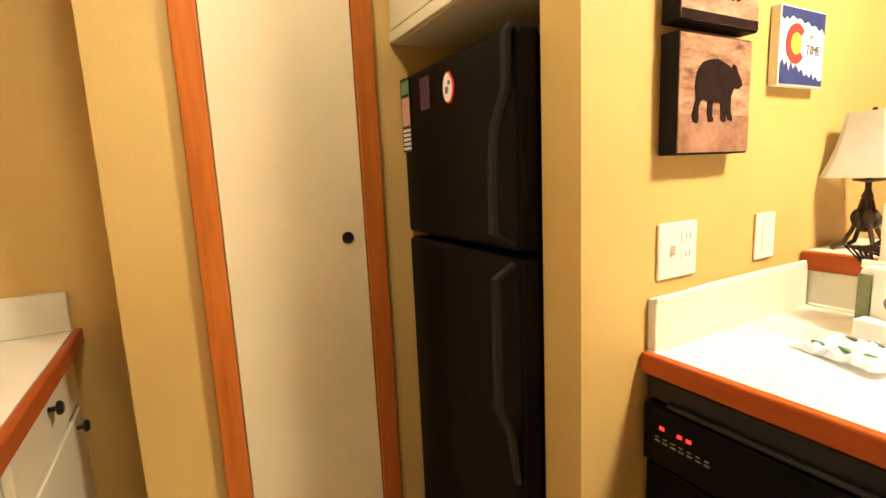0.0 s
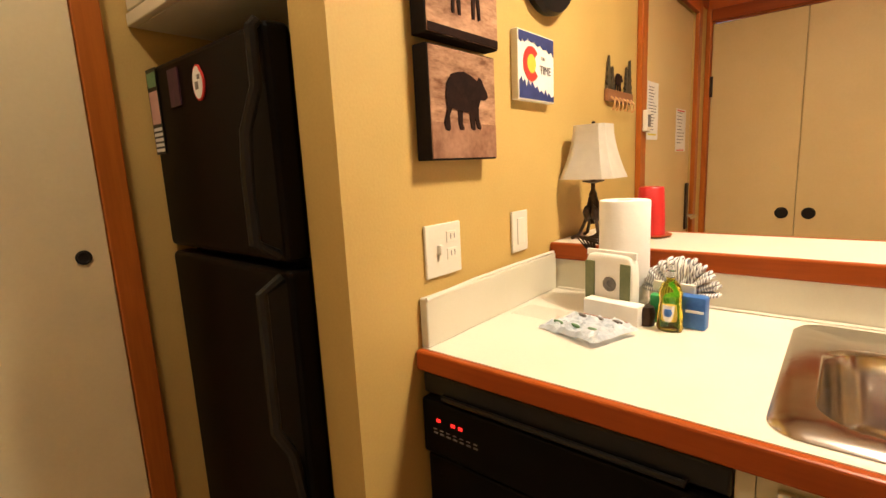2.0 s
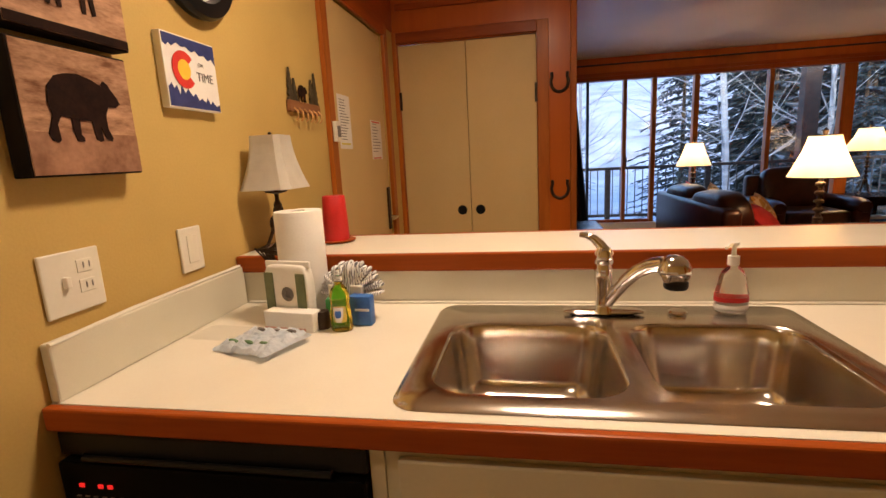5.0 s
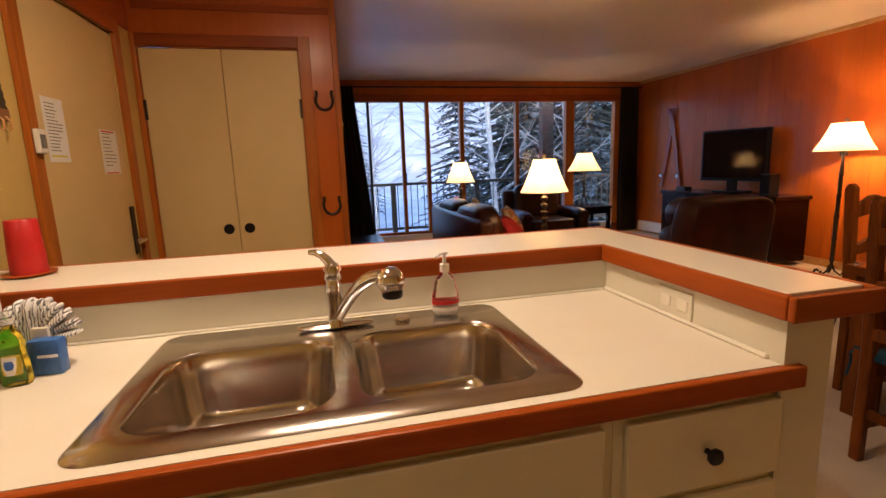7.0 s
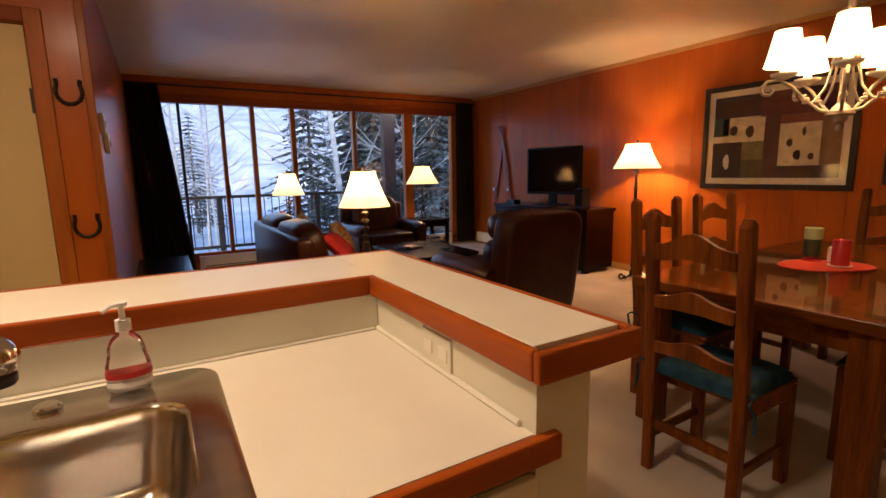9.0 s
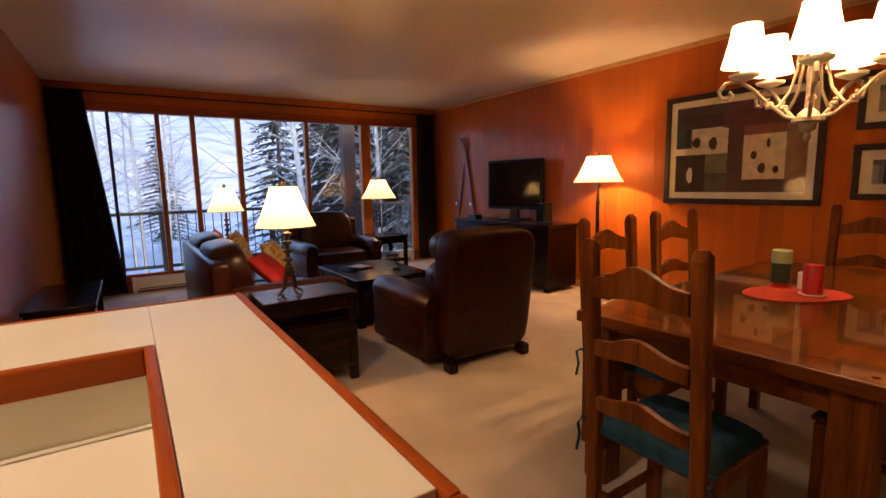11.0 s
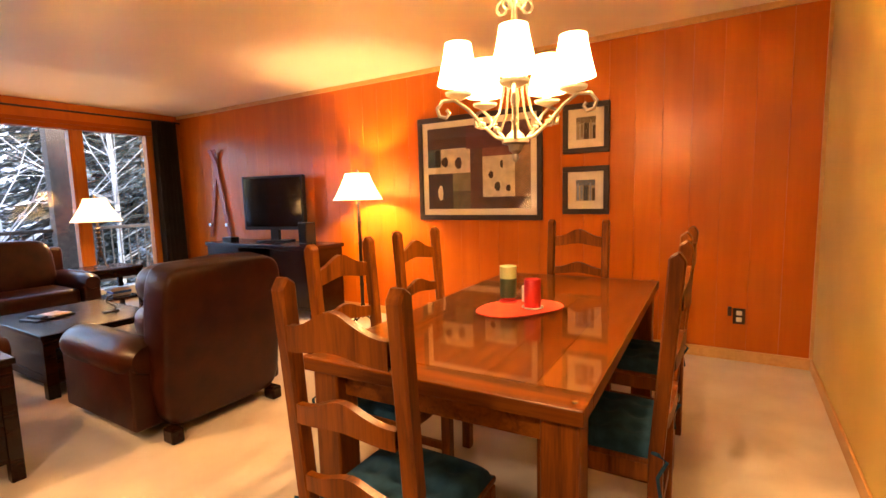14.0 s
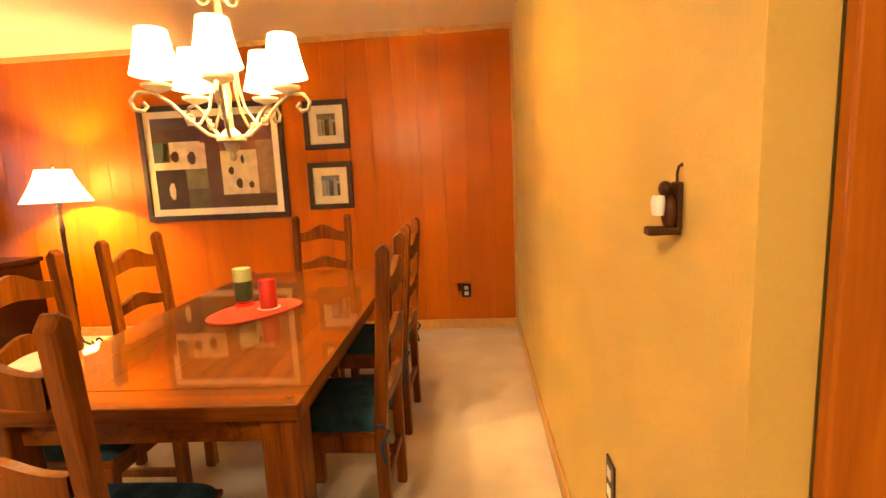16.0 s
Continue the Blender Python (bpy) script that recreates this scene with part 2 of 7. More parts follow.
def box(bm, x0, x1, y0, y1, z0, z1, bevel=0.0, seg=2, turn=None):
    b = bmesh.new()
    bmesh.ops.create_cube(b, size=1.0)
    for v in b.verts:
        v.co = Vector(((x0 + x1) / 2 + v.co.x * (x1 - x0), (y0 + y1) / 2 + v.co.y * (y1 - y0), (z0 + z1) / 2 + v.co.z * (z1 - z0)))
    if bevel:
        bmesh.ops.bevel(b, geom=b.edges[:], offset=bevel, segments=seg, profile=0.5, affect="EDGES")
    if turn is not None:
        bmesh.ops.transform(b, matrix=turn, verts=b.verts)
    join(bm, b)
    return bm


def one_box(*a, **k):
    return box(fresh(), *a, **k)


def lathe(bm, prof, x=0.0, y=0.0, z=0.0, seg=24, sx=1.0, sy=1.0):
    """Turn a profile of (radius, height) round the upright axis."""
    rings = []
    for r, h in prof:
        rings.append([bm.verts.new((x + sx * r * math.cos(2 * math.pi * i / seg), y + sy * r * math.sin(2 * math.pi * i / seg), z + h)) for i in range(seg)])
    for a, b in zip(rings, rings[1:]):
        for i in range(seg):
            j = (i + 1) % seg
            bm.faces.new((a[i], a[j], b[j], b[i]))
    if prof[0][0] > 1e-5:
        bm.faces.new(list(reversed(rings[0])))
    if prof[-1][0] > 1e-5:
        bm.faces.new(rings[-1])
    return bm


def tube(bm, pts, r, seg=8, closed=False, r_end=None):
    """A round bar along a line of points."""
    pts = [Vector(p) for p in pts]
    n = len(pts)
    rings, up = [], Vector((0.013, 0.021, 1))
    for i, p in enumerate(pts):
        a, b = (pts[(i - 1) % n], pts[(i + 1) % n]) if closed else (pts[max(i - 1, 0)], pts[min(i + 1, n - 1)])
        d = (b - a).normalized()
        if abs(d.dot(up.normalized())) > 0.98:
            up = Vector((1, 0.02, 0.01))
        s = d.cross(up).normalized()
        up = s.cross(d).normalized()
        rad = r if r_end is None else r + (r_end - r) * i / max(n - 1, 1)
        rings.append([bm.verts.new(p + rad * (math.cos(2 * math.pi * j / seg) * s + math.sin(2 * math.pi * j / seg) * up)) for j in range(seg)])
    for i in range(n if closed else n - 1):
        a, b = rings[i], rings[(i + 1) % n]
        for j in range(seg):
            q = (j + 1) % seg
            bm.faces.new((a[j], a[q], b[q], b[j]))
    if not closed:
        bm.faces.new(list(reversed(rings[0])))
        bm.faces.new(rings[-1])
    return bm


def puff(bm, cx, cy, cz, a, b, c, e=0.35, seg=24, rings=12, turn=None, wobble=0.0):
    """A soft cushion-like body."""
    def sp(v, k):
        return math.copysign(abs(v) ** k, v)
    grid = []
    for i in range(rings + 1):
        th = -math.pi / 2 + math.pi * i / rings
        row = []
        for j in range(seg):
            ph = 2 * math.pi * j / seg
            p = Vector((a * sp(math.cos(th), e) * sp(math.cos(ph), e), b * sp(math.cos(th), e) * sp(math.sin(ph), e), c * sp(math.sin(th), e * 1.6)))
            if wobble:
                p += p.normalized() * wobble * noise.noise(p * 6 + Vector((cx, cy, cz)))
            if turn is not None:
                p = turn @ p
            row.append(bm.verts.new(p + Vector((cx, cy, cz))))
        grid.append(row)
    for r0, r1 in zip(grid, grid[1:]):
        for j in range(seg):
            q = (j + 1) % seg
            bm.faces.new((r0[j], r0[q], r1[q], r1[j]))
    bmesh.ops.remove_doubles(bm, verts=bm.verts, dist=1e-5)
    return bm


def slab(bm, outline, axis, lo, hi):
    """A flat outline of (u, v) pushed out between lo and hi along an axis."""
    def at(u, v, w):
        return {0: (w, u, v), 1: (u, w, v), 2: (u, v, w)}[axis]
    a = [bm.verts.new(at(u, v, lo)) for u, v in outline]
    b = [bm.verts.new(at(u, v, hi)) for u, v in outline]
    bm.faces.new(list(reversed(a)))
    bm.faces.new(b)
    n = len(outline)
    for i in range(n):
        j = (i + 1) % n
        bm.faces.new((a[i], a[j], b[j], b[i]))
    bmesh.ops.recalc_face_normals(bm, faces=bm.faces)
    return bm


def structure(name, bm, material, label="", parent=None, smooth=False):
    ob = part(name, bm, material, parent, "", smooth)
    if parent is None:
        tagged(ob, label, "", "", "structure")
    return ob


# ---- setting: floors, ceiling, walls ----
CEIL, XE, YN, YS, XW, XP = 2.57, 6.50, 6.85, -0.80, -1.03, -0.70
structure("floor", one_box(-1.2, XE + 0.1, -1.9, YN + 0.12, -0.1, 0.0), M_CARPET, "beige cut-pile carpet over the whole flat")
structure("kitchen_floor", one_box(XW, 1.92, -1.73, 0.62, 0.0, 0.006), M_KFLOOR, "brown vinyl floor of the kitchen aisle")
structure("ceiling", one_box(-1.2, XE + 0.1, -1.9, YN + 0.12, CEIL, CEIL + 0.1), M_CEIL, "satin cream painted ceiling")
w = fresh()
box(w, -0.11, 0.0, -0.19, 1.44, 0, CEIL)
box(w, -0.11, 0.0, 1.44, 2.36, 2.06, CEIL)
box(w, -0.11, 0.0, 2.36, 2.80, 0, CEIL)
structure("wall_west", w, M_YELLOW, "yellow painted kitchen wall with textured finish")
structure("wall_pantry", one_box(XP - 0.1, XP, -1.01, 0.75, 0, CEIL), M_YELLOW, "yellow painted wall with the pantry door")
structure("wall_pantry_side", one_box(XW - 0.1, XP - 0.1, -1.01, -0.91, 0, CEIL), M_YELLOW, "yellow painted side of the pantry")
structure("wall_kitchen_end", one_box(XW - 0.1, XW, -1.83, -1.01, 0, CEIL), M_YELLOW, "yellow painted wall at the end of the rear counter")
structure("wall_behind_fridge", one_box(XP, -0.11, 0.65, 0.75, 0, CEIL), M_YELLOW, "yellow wall at the back of the fridge alcove")
structure("wall_south", one_box(XW, 3.12, -1.83, -1.73, 0, CEIL), M_YELLOW, "yellow painted wall behind the rear counter")
w = fresh()
box(w, 2.89, 2.99, -0.876, YS, 0, CEIL)
box(w, 2.89, 2.99, -1.73, -0.876, 2.06, CEIL)
structure("wall_hall", w, M_YELLOW, "yellow painted wall end beside a wooden door frame")
structure("wall_dining", one_box(2.99, XE, YS - 0.1, YS, 0, CEIL), M_YELLOW, "yellow painted dining room wall")
structure("wall_entry_return", one_box(-0.25, -0.11, 2.70, 2.80, 0, CEIL), M_YELLOW, "yellow wall behind the entry door")
# Added out of sight to stop sky light leaking round the hall door.
structure("wall_hall_back", one_box(3.01, 3.11, -1.73, -0.901, 0, CEIL), M_YELLOW, "unseen blocker behind the hall door, added to keep sky light out")
# Hidden sheet added behind the entry door gaps to shut out the sky.
structure("wall_entry_back", one_box(-0.35, -0.25, 0.75, 2.8, 0, CEIL), M_YELLOW, "unseen blocker behind the entry door, added against sky light")
structure("baseboard_dining", one_box(2.99, XE - 0.02, YS + 0.001, YS + 0.014, 0, 0.085, bevel=0.003), M_BASE, "plain wooden baseboard on the dining wall")
structure("baseboard_east", one_box(XE - 0.034, XE - 0.02, YS + 0.014, YN - 0.05, 0, 0.085, bevel=0.003), M_BASE, "pale wooden baseboard under the panelling")
structure("cornice_east", one_box(XE - 0.045, XE - 0.02, YS, YN - 0.02, CEIL - 0.045, CEIL, bevel=0.004), M_BASE, "pale wooden moulding between panelling and ceiling")
wall_e = structure("wall_east", one_box(XE, XE + 0.1, YS, YN, 0, CEIL), M_PANEL, "orange-stained wood panelled wall")
structure("corner_trim", one_box(XE - 0.04, XE - 0.018, YS + 0.0, YS + 0.022, 0.085, CEIL, bevel=0.003), M_BASE, "pale wooden corner strip")

# closet block with panelled front
CY = 2.65
w = fresh()
box(w, 0.0, 0.03, CY, CY + 0.1, 0, CEIL)
box(w, 0.03, 0.955, CY, CY + 0.1, 2.045, CEIL)
box(w, 0.955, 1.19, CY, CY + 0.1, 0, CEIL)
box(w, 1.09, 1.19, CY + 0.1, YN, 0, CEIL)
structure("wall_closet", w, M_PANEL, "orange-stained wood wall around the coat closet")
w = fresh()
box(w, 0.0, 1.09, 3.4, 3.5, 0, CEIL)
structure("wall_closet_back", w, M_YELLOW, "plain wall at the back of the closet")


def casing(name, x0, x1, y0, y1, z0, z1, m, label):
    return structure(name, one_box(x0, x1, y0, y1, z0, z1, bevel=0.004), m, label)


casing("trim_closet_side", 0.957, 1.03, CY - 0.022, CY - 0.001, 0, 2.12, M_TRIM_Z, "orange wooden door casing")
casing("trim_closet_hinge", -0.0, 0.028, CY - 0.022, CY - 0.001, 0, 2.12, M_TRIM_Z, "orange wooden door casing")
casing("trim_closet_head", 0.028, 0.957, CY - 0.022, CY - 0.001, 2.05, 2.12, M_TRIM_X, "orange wooden door casing")
casing("trim_closet_corner", 1.165, 1.205, CY - 0.03, CY - 0.001, 0, CEIL, M_TRIM_Z, "orange wooden corner post")
casing("trim_closet_band", 0.03, 1.165, CY - 0.012, CY - 0.001, 2.26, 2.30, M_TRIM_X, "orange wooden band above the closet")
casing("trim_entry_near", 0.001, 0.024, 1.40, 1.47, 0, 2.12, M_TRIM_Z, "orange wooden casing of the entry door")
casing("trim_entry_far", 0.001, 0.024, 2.36, 2.43, 0, 2.12, M_TRIM_Z, "orange wooden casing of the entry door")
casing("trim_entry_head", 0.001, 0.024, 1.47, 2.36, 2.05, 2.12, M_TRIM_Y, "orange wooden casing of the entry door")
casing("trim_entry_panel", 0.001, 0.012, 1.44, 2.62, 2.122, CEIL, M_TRIM_Y, "orange wood panel above the entry door")
casing("trim_hall_near", 2.865, 2.888, -0.95, -0.877, 0, 2.1, M_TRIM_Z, "orange wooden casing of the hall door")
casing("trim_hall_head", 2.865, 2.888, -1.70, -0.951, 2.03, 2.1, M_TRIM_Y, "orange wooden casing of the hall door")


def door(name, hinge, m_leaf, leaf, label):
    ob = thing(name, *hinge, label, "door")
    ob["kind"] = "structure"
    part("door_leaf", leaf, m_leaf, ob)
    return ob


d = door("door_1", (0.0, 1.47, 0.0), M_TAN, one_box(-0.05, -0.008, 0.003, 0.887, 0.01, 2.045, bevel=0.003), "tan painted flat entry door, closed")
b = fresh()
box(b, -0.006, 0.004, 0.815, 0.865, 0.85, 1.12, bevel=0.003)
part("lock_plate", b, M_IRON, d, "dark metal lock plate")
b = tube(fresh(), [(0.004, 0.84, 0.93), (0.05, 0.84, 0.93), (0.055, 0.80, 0.93), (0.055, 0.73, 0.93)], 0.009, 10)
part("door_handle", b, M_CHROME, d, "polished lever handle", True)
for z in (0.3, 1.75):
    part("hinge", one_box(0.0, 0.01, -0.01, 0.012, z, z + 0.11, bevel=0.002), M_IRON, d)
d = door("door_2", (0.03, CY, 0.0), M_TAN, one_box(0.003, 0.461, 0.005, 0.04, 0.02, 2.04, bevel=0.003), "tan flat closet door leaf with round black pull, closed")
lathe_pull = [(0.026, 0.0), (0.028, 0.003), (0.021, 0.004), (0.018, 0.001), (0.0, 0.0005)]


def pull(parent, x, y, z, way, size=1.2):
    b = lathe(fresh(), [(size * r, h) for r, h in lathe_pull], seg=20)
    m = {"y": Matrix.Rotation(radians(90), 4, "X"), "x": Matrix.Rotation(radians(90), 4, "Y")}[way]
    bmesh.ops.transform(b, matrix=Matrix.Translation((x, y, z)) @ m, verts=b.verts)
    part("door_pull", b, M_BLACKP, parent, "round black recessed pull", True)


pull(d, 0.40, 0.0049, 0.92, "y")
part("hinge", one_box(-0.004, 0.014, -0.004, 0.0045, 1.62, 1.74, bevel=0.002), M_IRON, d)
d = door("door_3", (0.492, CY, 0.0), M_TAN, one_box(0.003, 0.459, 0.005, 0.04, 0.02, 2.04, bevel=0.003), "tan flat closet door leaf with round black pull, closed")
pull(d, 0.065, 0.0049, 0.92, "y")
part("hinge", one_box(0.448, 0.466, -0.004, 0.0045, 1.62, 1.74, bevel=0.002), M_IRON, d)
d = door("door_4", (XP, -0.764, 0.0), M_CREAM, one_box(0.002, 0.03, 0.0, 0.379, 0.07, 2.12, bevel=0.003), "cream flat pantry door with small black pull, closed")
pull(d, 0.0305, 0.325, 1.107, "x", 0.62)
casing("trim_pantry_near", XP + 0.001, XP + 0.036, -0.827, -0.766, 0, 2.2, M_TRIM_Z, "orange wooden pantry door casing")
casing("trim_pantry_far", XP + 0.001, XP + 0.036, -0.383, -0.323, 0, 2.2, M_TRIM_Z, "orange wooden pantry door casing")
casing("trim_pantry_sill", XP + 0.001, XP + 0.04, -0.765, -0.384, 0.0, 0.066, M_TRIM_Y, "orange wooden sill under the pantry door")
casing("trim_alcove_base", XP + 0.001, XP + 0.013, -0.322, 0.64, 0.007, 0.07, M_TRIM_Y, "orange wooden baseboard in the fridge alcove")
casing("trim_pantry_head", XP + 0.001, XP + 0.036, -0.765, -0.384, 2.125, 2.2, M_TRIM_Y, "orange wooden pantry door head")
d = door("door_5", (2.93, -0.955, 0.0), M_TRIM_Z, one_box(-0.02, 0.02, -0.74, 0.0, 0.01, 2.03, bevel=0.003), "orange-stained wooden hall door, closed")

# ---- kitchen counter, bar and sink ----
CT, BT = 0.88, 1.026
SX0, SX1, SY0, SY1 = 0.64, 1.512, 0.025, 0.585

ob = thing("kitchen_counter", 0, 0, 0, "cream laminate kitchen counter with orange wood front edge", "counter")
b = fresh()
rims = []
for x0, x1, y0, y1 in ((0.002, 1.94, 0.0, 0.618), (SX0 + 0.02, SX1 - 0.02, SY0 + 0.02, SY1 - 0.02)):
    v = [b.verts.new((x, y, CT)) for x, y in ((x0, y0), (x1, y0), (x1, y1), (x0, y1))]
    rims += [b.edges.new((v[i], v[(i + 1) % 4])) for i in range(4)]
bmesh.ops.triangle_fill(b, edges=rims, use_beauty=True)
for f in b.faces:
    f.normal_update()
    if f.normal.z < 0:
        f.normal_flip()
bmesh.ops.solidify(b, geom=b.faces[:], thickness=0.035)
part("worktop", b, M_LAM, ob, "cream laminate top")
part("front_edge", one_box(0.002, 1.955, -0.022, -0.001, CT - 0.045, CT + 0.001, bevel=0.005), M_TRIM_X, ob, "orange-stained wood edging")
part("end_edge", one_box(1.941, 1.958, 0.0, 0.03, CT - 0.045, CT + 0.001, bevel=0.004), M_TRIM_Y, ob)
part("side_splash", one_box(0.001, 0.022, 0.0, 0.618, CT, CT + 0.115, bevel=0.004), M_SPLASH, ob, "cream laminate upstand")
part("caulk", tube(fresh(), [(0.022, 0.0, CT + 0.113), (0.012, 0.2, CT + 0.117), (0.012, 0.4, CT + 0.118), (0.02, 0.6, CT + 0.12)], 0.005, 6), M_WHITE, ob)

ob = thing("breakfast_bar", 0, 0, 0, "raised cream breakfast bar with orange wood edging", "bar")
BO, BX = 0.985, 2.12
b = fresh()
box(b, 0.003, 1.91, 0.632, BO - 0.02, BT - 0.045, BT, bevel=0.001, seg=1)
box(b, 1.9105, BX - 0.018, -0.0, BO - 0.02, BT - 0.045, BT, bevel=0.001, seg=1)
part("bar_top", b, M_LAM, ob, "cream laminate bar top")
part("inner_edge", one_box(0.003, 1.893, 0.611, 0.631, BT - 0.05, BT + 0.001, bevel=0.005), M_TRIM_X, ob, "orange-stained wood edging")
part("inner_edge", one_box(1.892, 1.9095, -0.017, 0.631, BT - 0.05, BT + 0.001, bevel=0.005), M_TRIM_Y, ob)
part("end_edge", one_box(1.892, BX, -0.035, -0.0175, BT - 0.05, BT + 0.001, bevel=0.005), M_TRIM_X, ob)
part("outer_edge", one_box(BX - 0.0175, BX, -0.017, BO, BT - 0.05, BT + 0.001, bevel=0.005), M_TRIM_Y, ob)
part("outer_edge", one_box(0.003, BX - 0.018, BO - 0.0195, BO, BT - 0.05, BT + 0.001, bevel=0.005), M_TRIM_X, ob)
b = fresh()
box(b, 0.003, 1.912, 0.62, 0.72, 0.0, BT - 0.051)
box(b, 1.913, 2.03, -0.005, 0.72, 0.0, BT - 0.051)
part("bar_wall", b, M_SPLASH, ob, "cream painted half wall")
part("splash_bead", tube(fresh(), [(1.908, 0.03, CT + 0.006), (1.908, 0.612, CT + 0.006)], 0.006, 6), M_WHITE, ob)
part("splash_bead", tube(fresh(), [(0.03, 0.615, CT + 0.004), (1.9, 0.615, CT + 0.004)], 0.004, 6), M_WHITE, ob)

# cabinets below
ob = thing("sink_cabinet", 0.64, 0.0, 0.0, "cream painted cabinet below the sink", "cabinet")
part("cabinet_body", one_box(0.0, 0.90, 0.022, 0.6, 0.1, CT - 0.26), M_CAB, ob)
part("face_frame", one_box(0.0, 0.90, 0.004, 0.0215, 0.1, CT - 0.046), M_CAB, ob)
part("drawer_front", one_box(0.025, 0.875, -0.014, 0.003, 0.66, 0.815, bevel=0.004), M_CAB, ob)
for x in (0.025, 0.455):
    part("cabinet_door", one_box(x, x + 0.42, -0.014, 0.003, 0.12, 0.64, bevel=0.004), M_CAB, ob)
part("toe_board", one_box(0.0, 0.9, 0.08, 0.1, 0.0, 0.1), M_CAB, ob)


def knob(parent, x, y, z):
    b = lathe(fresh(), [(0.006, 0.0), (0.006, 0.014), (0.016, 0.018), (0.017, 0.024), (0.012, 0.029), (0.0, 0.03)], seg=16)
    bmesh.ops.transform(b, matrix=Matrix.Translation((x, y, z)) @ Matrix.Rotation(radians(90), 4, "X"), verts=b.verts)
    return part("knob", b, M_BLACKP, parent, "round black knob", True)


ob = thing("drawer_cabinet", 1.54, 0.0, 0.0, "cream painted drawer cabinet with black knobs", "cabinet")
part("cabinet_body", one_box(0.001, 0.39, 0.022, 0.6, 0.1, CT - 0.046), M_CAB, ob)
part("face_frame", one_box(0.001, 0.39, 0.004, 0.0215, 0.1, CT - 0.046), M_CAB, ob)
for z0, z1 in ((0.655, 0.815), (0.40, 0.635), (0.12, 0.38)):
    f = part("drawer_front", one_box(0.022, 0.372, -0.014, 0.003, z0, z1, bevel=0.004), M_CAB, ob)
    knob(f, 0.195, -0.014, (z0 + z1) / 2)

ob = thing("dishwasher", 0.012, 0.0, 0.0, "black dishwasher with red digital display", "dishwasher")
part("body", one_box(0.0, 0.60, 0.03, 0.6, 0.1, 0.83), M_BLACK, ob)
part("door_panel", one_box(0.002, 0.598, -0.012, 0.029, 0.12, 0.635, bevel=0.006), M_BLACK, ob)
part("control_panel", one_box(0.002, 0.598, -0.024, 0.029, 0.645, 0.775, bevel=0.006), M_BLACK, ob)
part("top_lip", one_box(0.0, 0.60, -0.012, 0.03, 0.782, 0.83, bevel=0.005), M_BLACKP, ob, "black top strip")
b = tube(fresh(), [(0.06, -0.014, 0.79), (0.06, -0.02, 0.785), (0.54, -0.02, 0.785), (0.54, -0.014, 0.79)], 0.006, 8)
part("grip_bar", b, M_BLACKP, ob, "", True)
for x in (0.045, 0.085, 0.105):
    part("digit", one_box(x, x + 0.010, -0.0265, -0.0238, 0.729, 0.736), M_LEDRED, ob, "glowing red digit")
b = fresh()
for i in range(7):
    box(b, 0.035 + i * 0.018, 0.046 + i * 0.018, -0.0262, -0.0238, 0.700, 0.703)
    box(b, 0.035 + i * 0.018, 0.044 + i * 0.018, -0.0262, -0.0238, 0.709, 0.711)
part("button_marks", b, M_INK, ob)
part("filler", one_box(0.602, 0.627, 0.0, 0.02, 0.1, CT - 0.046), M_CAB, ob)


# sink
def rounded(x0, x1, y0, y1, r, n=6):
    pts = []
    for cx, cy, a0 in ((x1 - r, y1 - r, 0), (x0 + r, y1 - r, 90), (x0 + r, y0 + r, 180), (x1 - r, y0 + r, 270)):
        for i in range(n + 1):
            a = radians(a0 + 90 * i / n)
            pts.append((cx + r * math.cos(a), cy + r * math.sin(a)))
    return pts


ob = thing("kitchen_sink", 0, 0, CT, "double-bowl stainless steel sink set in the counter", "sink")
BOWLS = ((0.695, 1.052, 0.078, 0.44), (1.094, 1.452, 0.078, 0.44))
b = fresh()


def loop(bm, pts, z):
    vs = [bm.verts.new((x, y, z)) for x, y in pts]
    return vs, [bm.edges.new((vs[i], vs[(i + 1) % len(vs)])) for i in range(len(vs))]


outer, eo = loop(b, rounded(SX0 + 0.012, SX1 - 0.012, SY0 + 0.012, SY1 - 0.012, 0.04), 0.009)
edges = list(eo)
holes = []
for x0, x1, y0, y1 in BOWLS:
    v, e = loop(b, rounded(x0, x1, y0, y1, 0.075), 0.008)
    holes.append(v)
    edges += e
bmesh.ops.triangle_fill(b, edges=edges, use_beauty=True)
skirt, _ = loop(b, rounded(SX0, SX1, SY0, SY1, 0.05), 0.001)
for i in range(len(outer)):
    j = (i + 1) % len(outer)
    b.faces.new((skirt[i], skirt[j], outer[j], outer[i]))
bmesh.ops.recalc_face_normals(b, faces=b.faces)
part("rim", b, M_STEEL, ob, "flat steel rim and faucet deck", True)
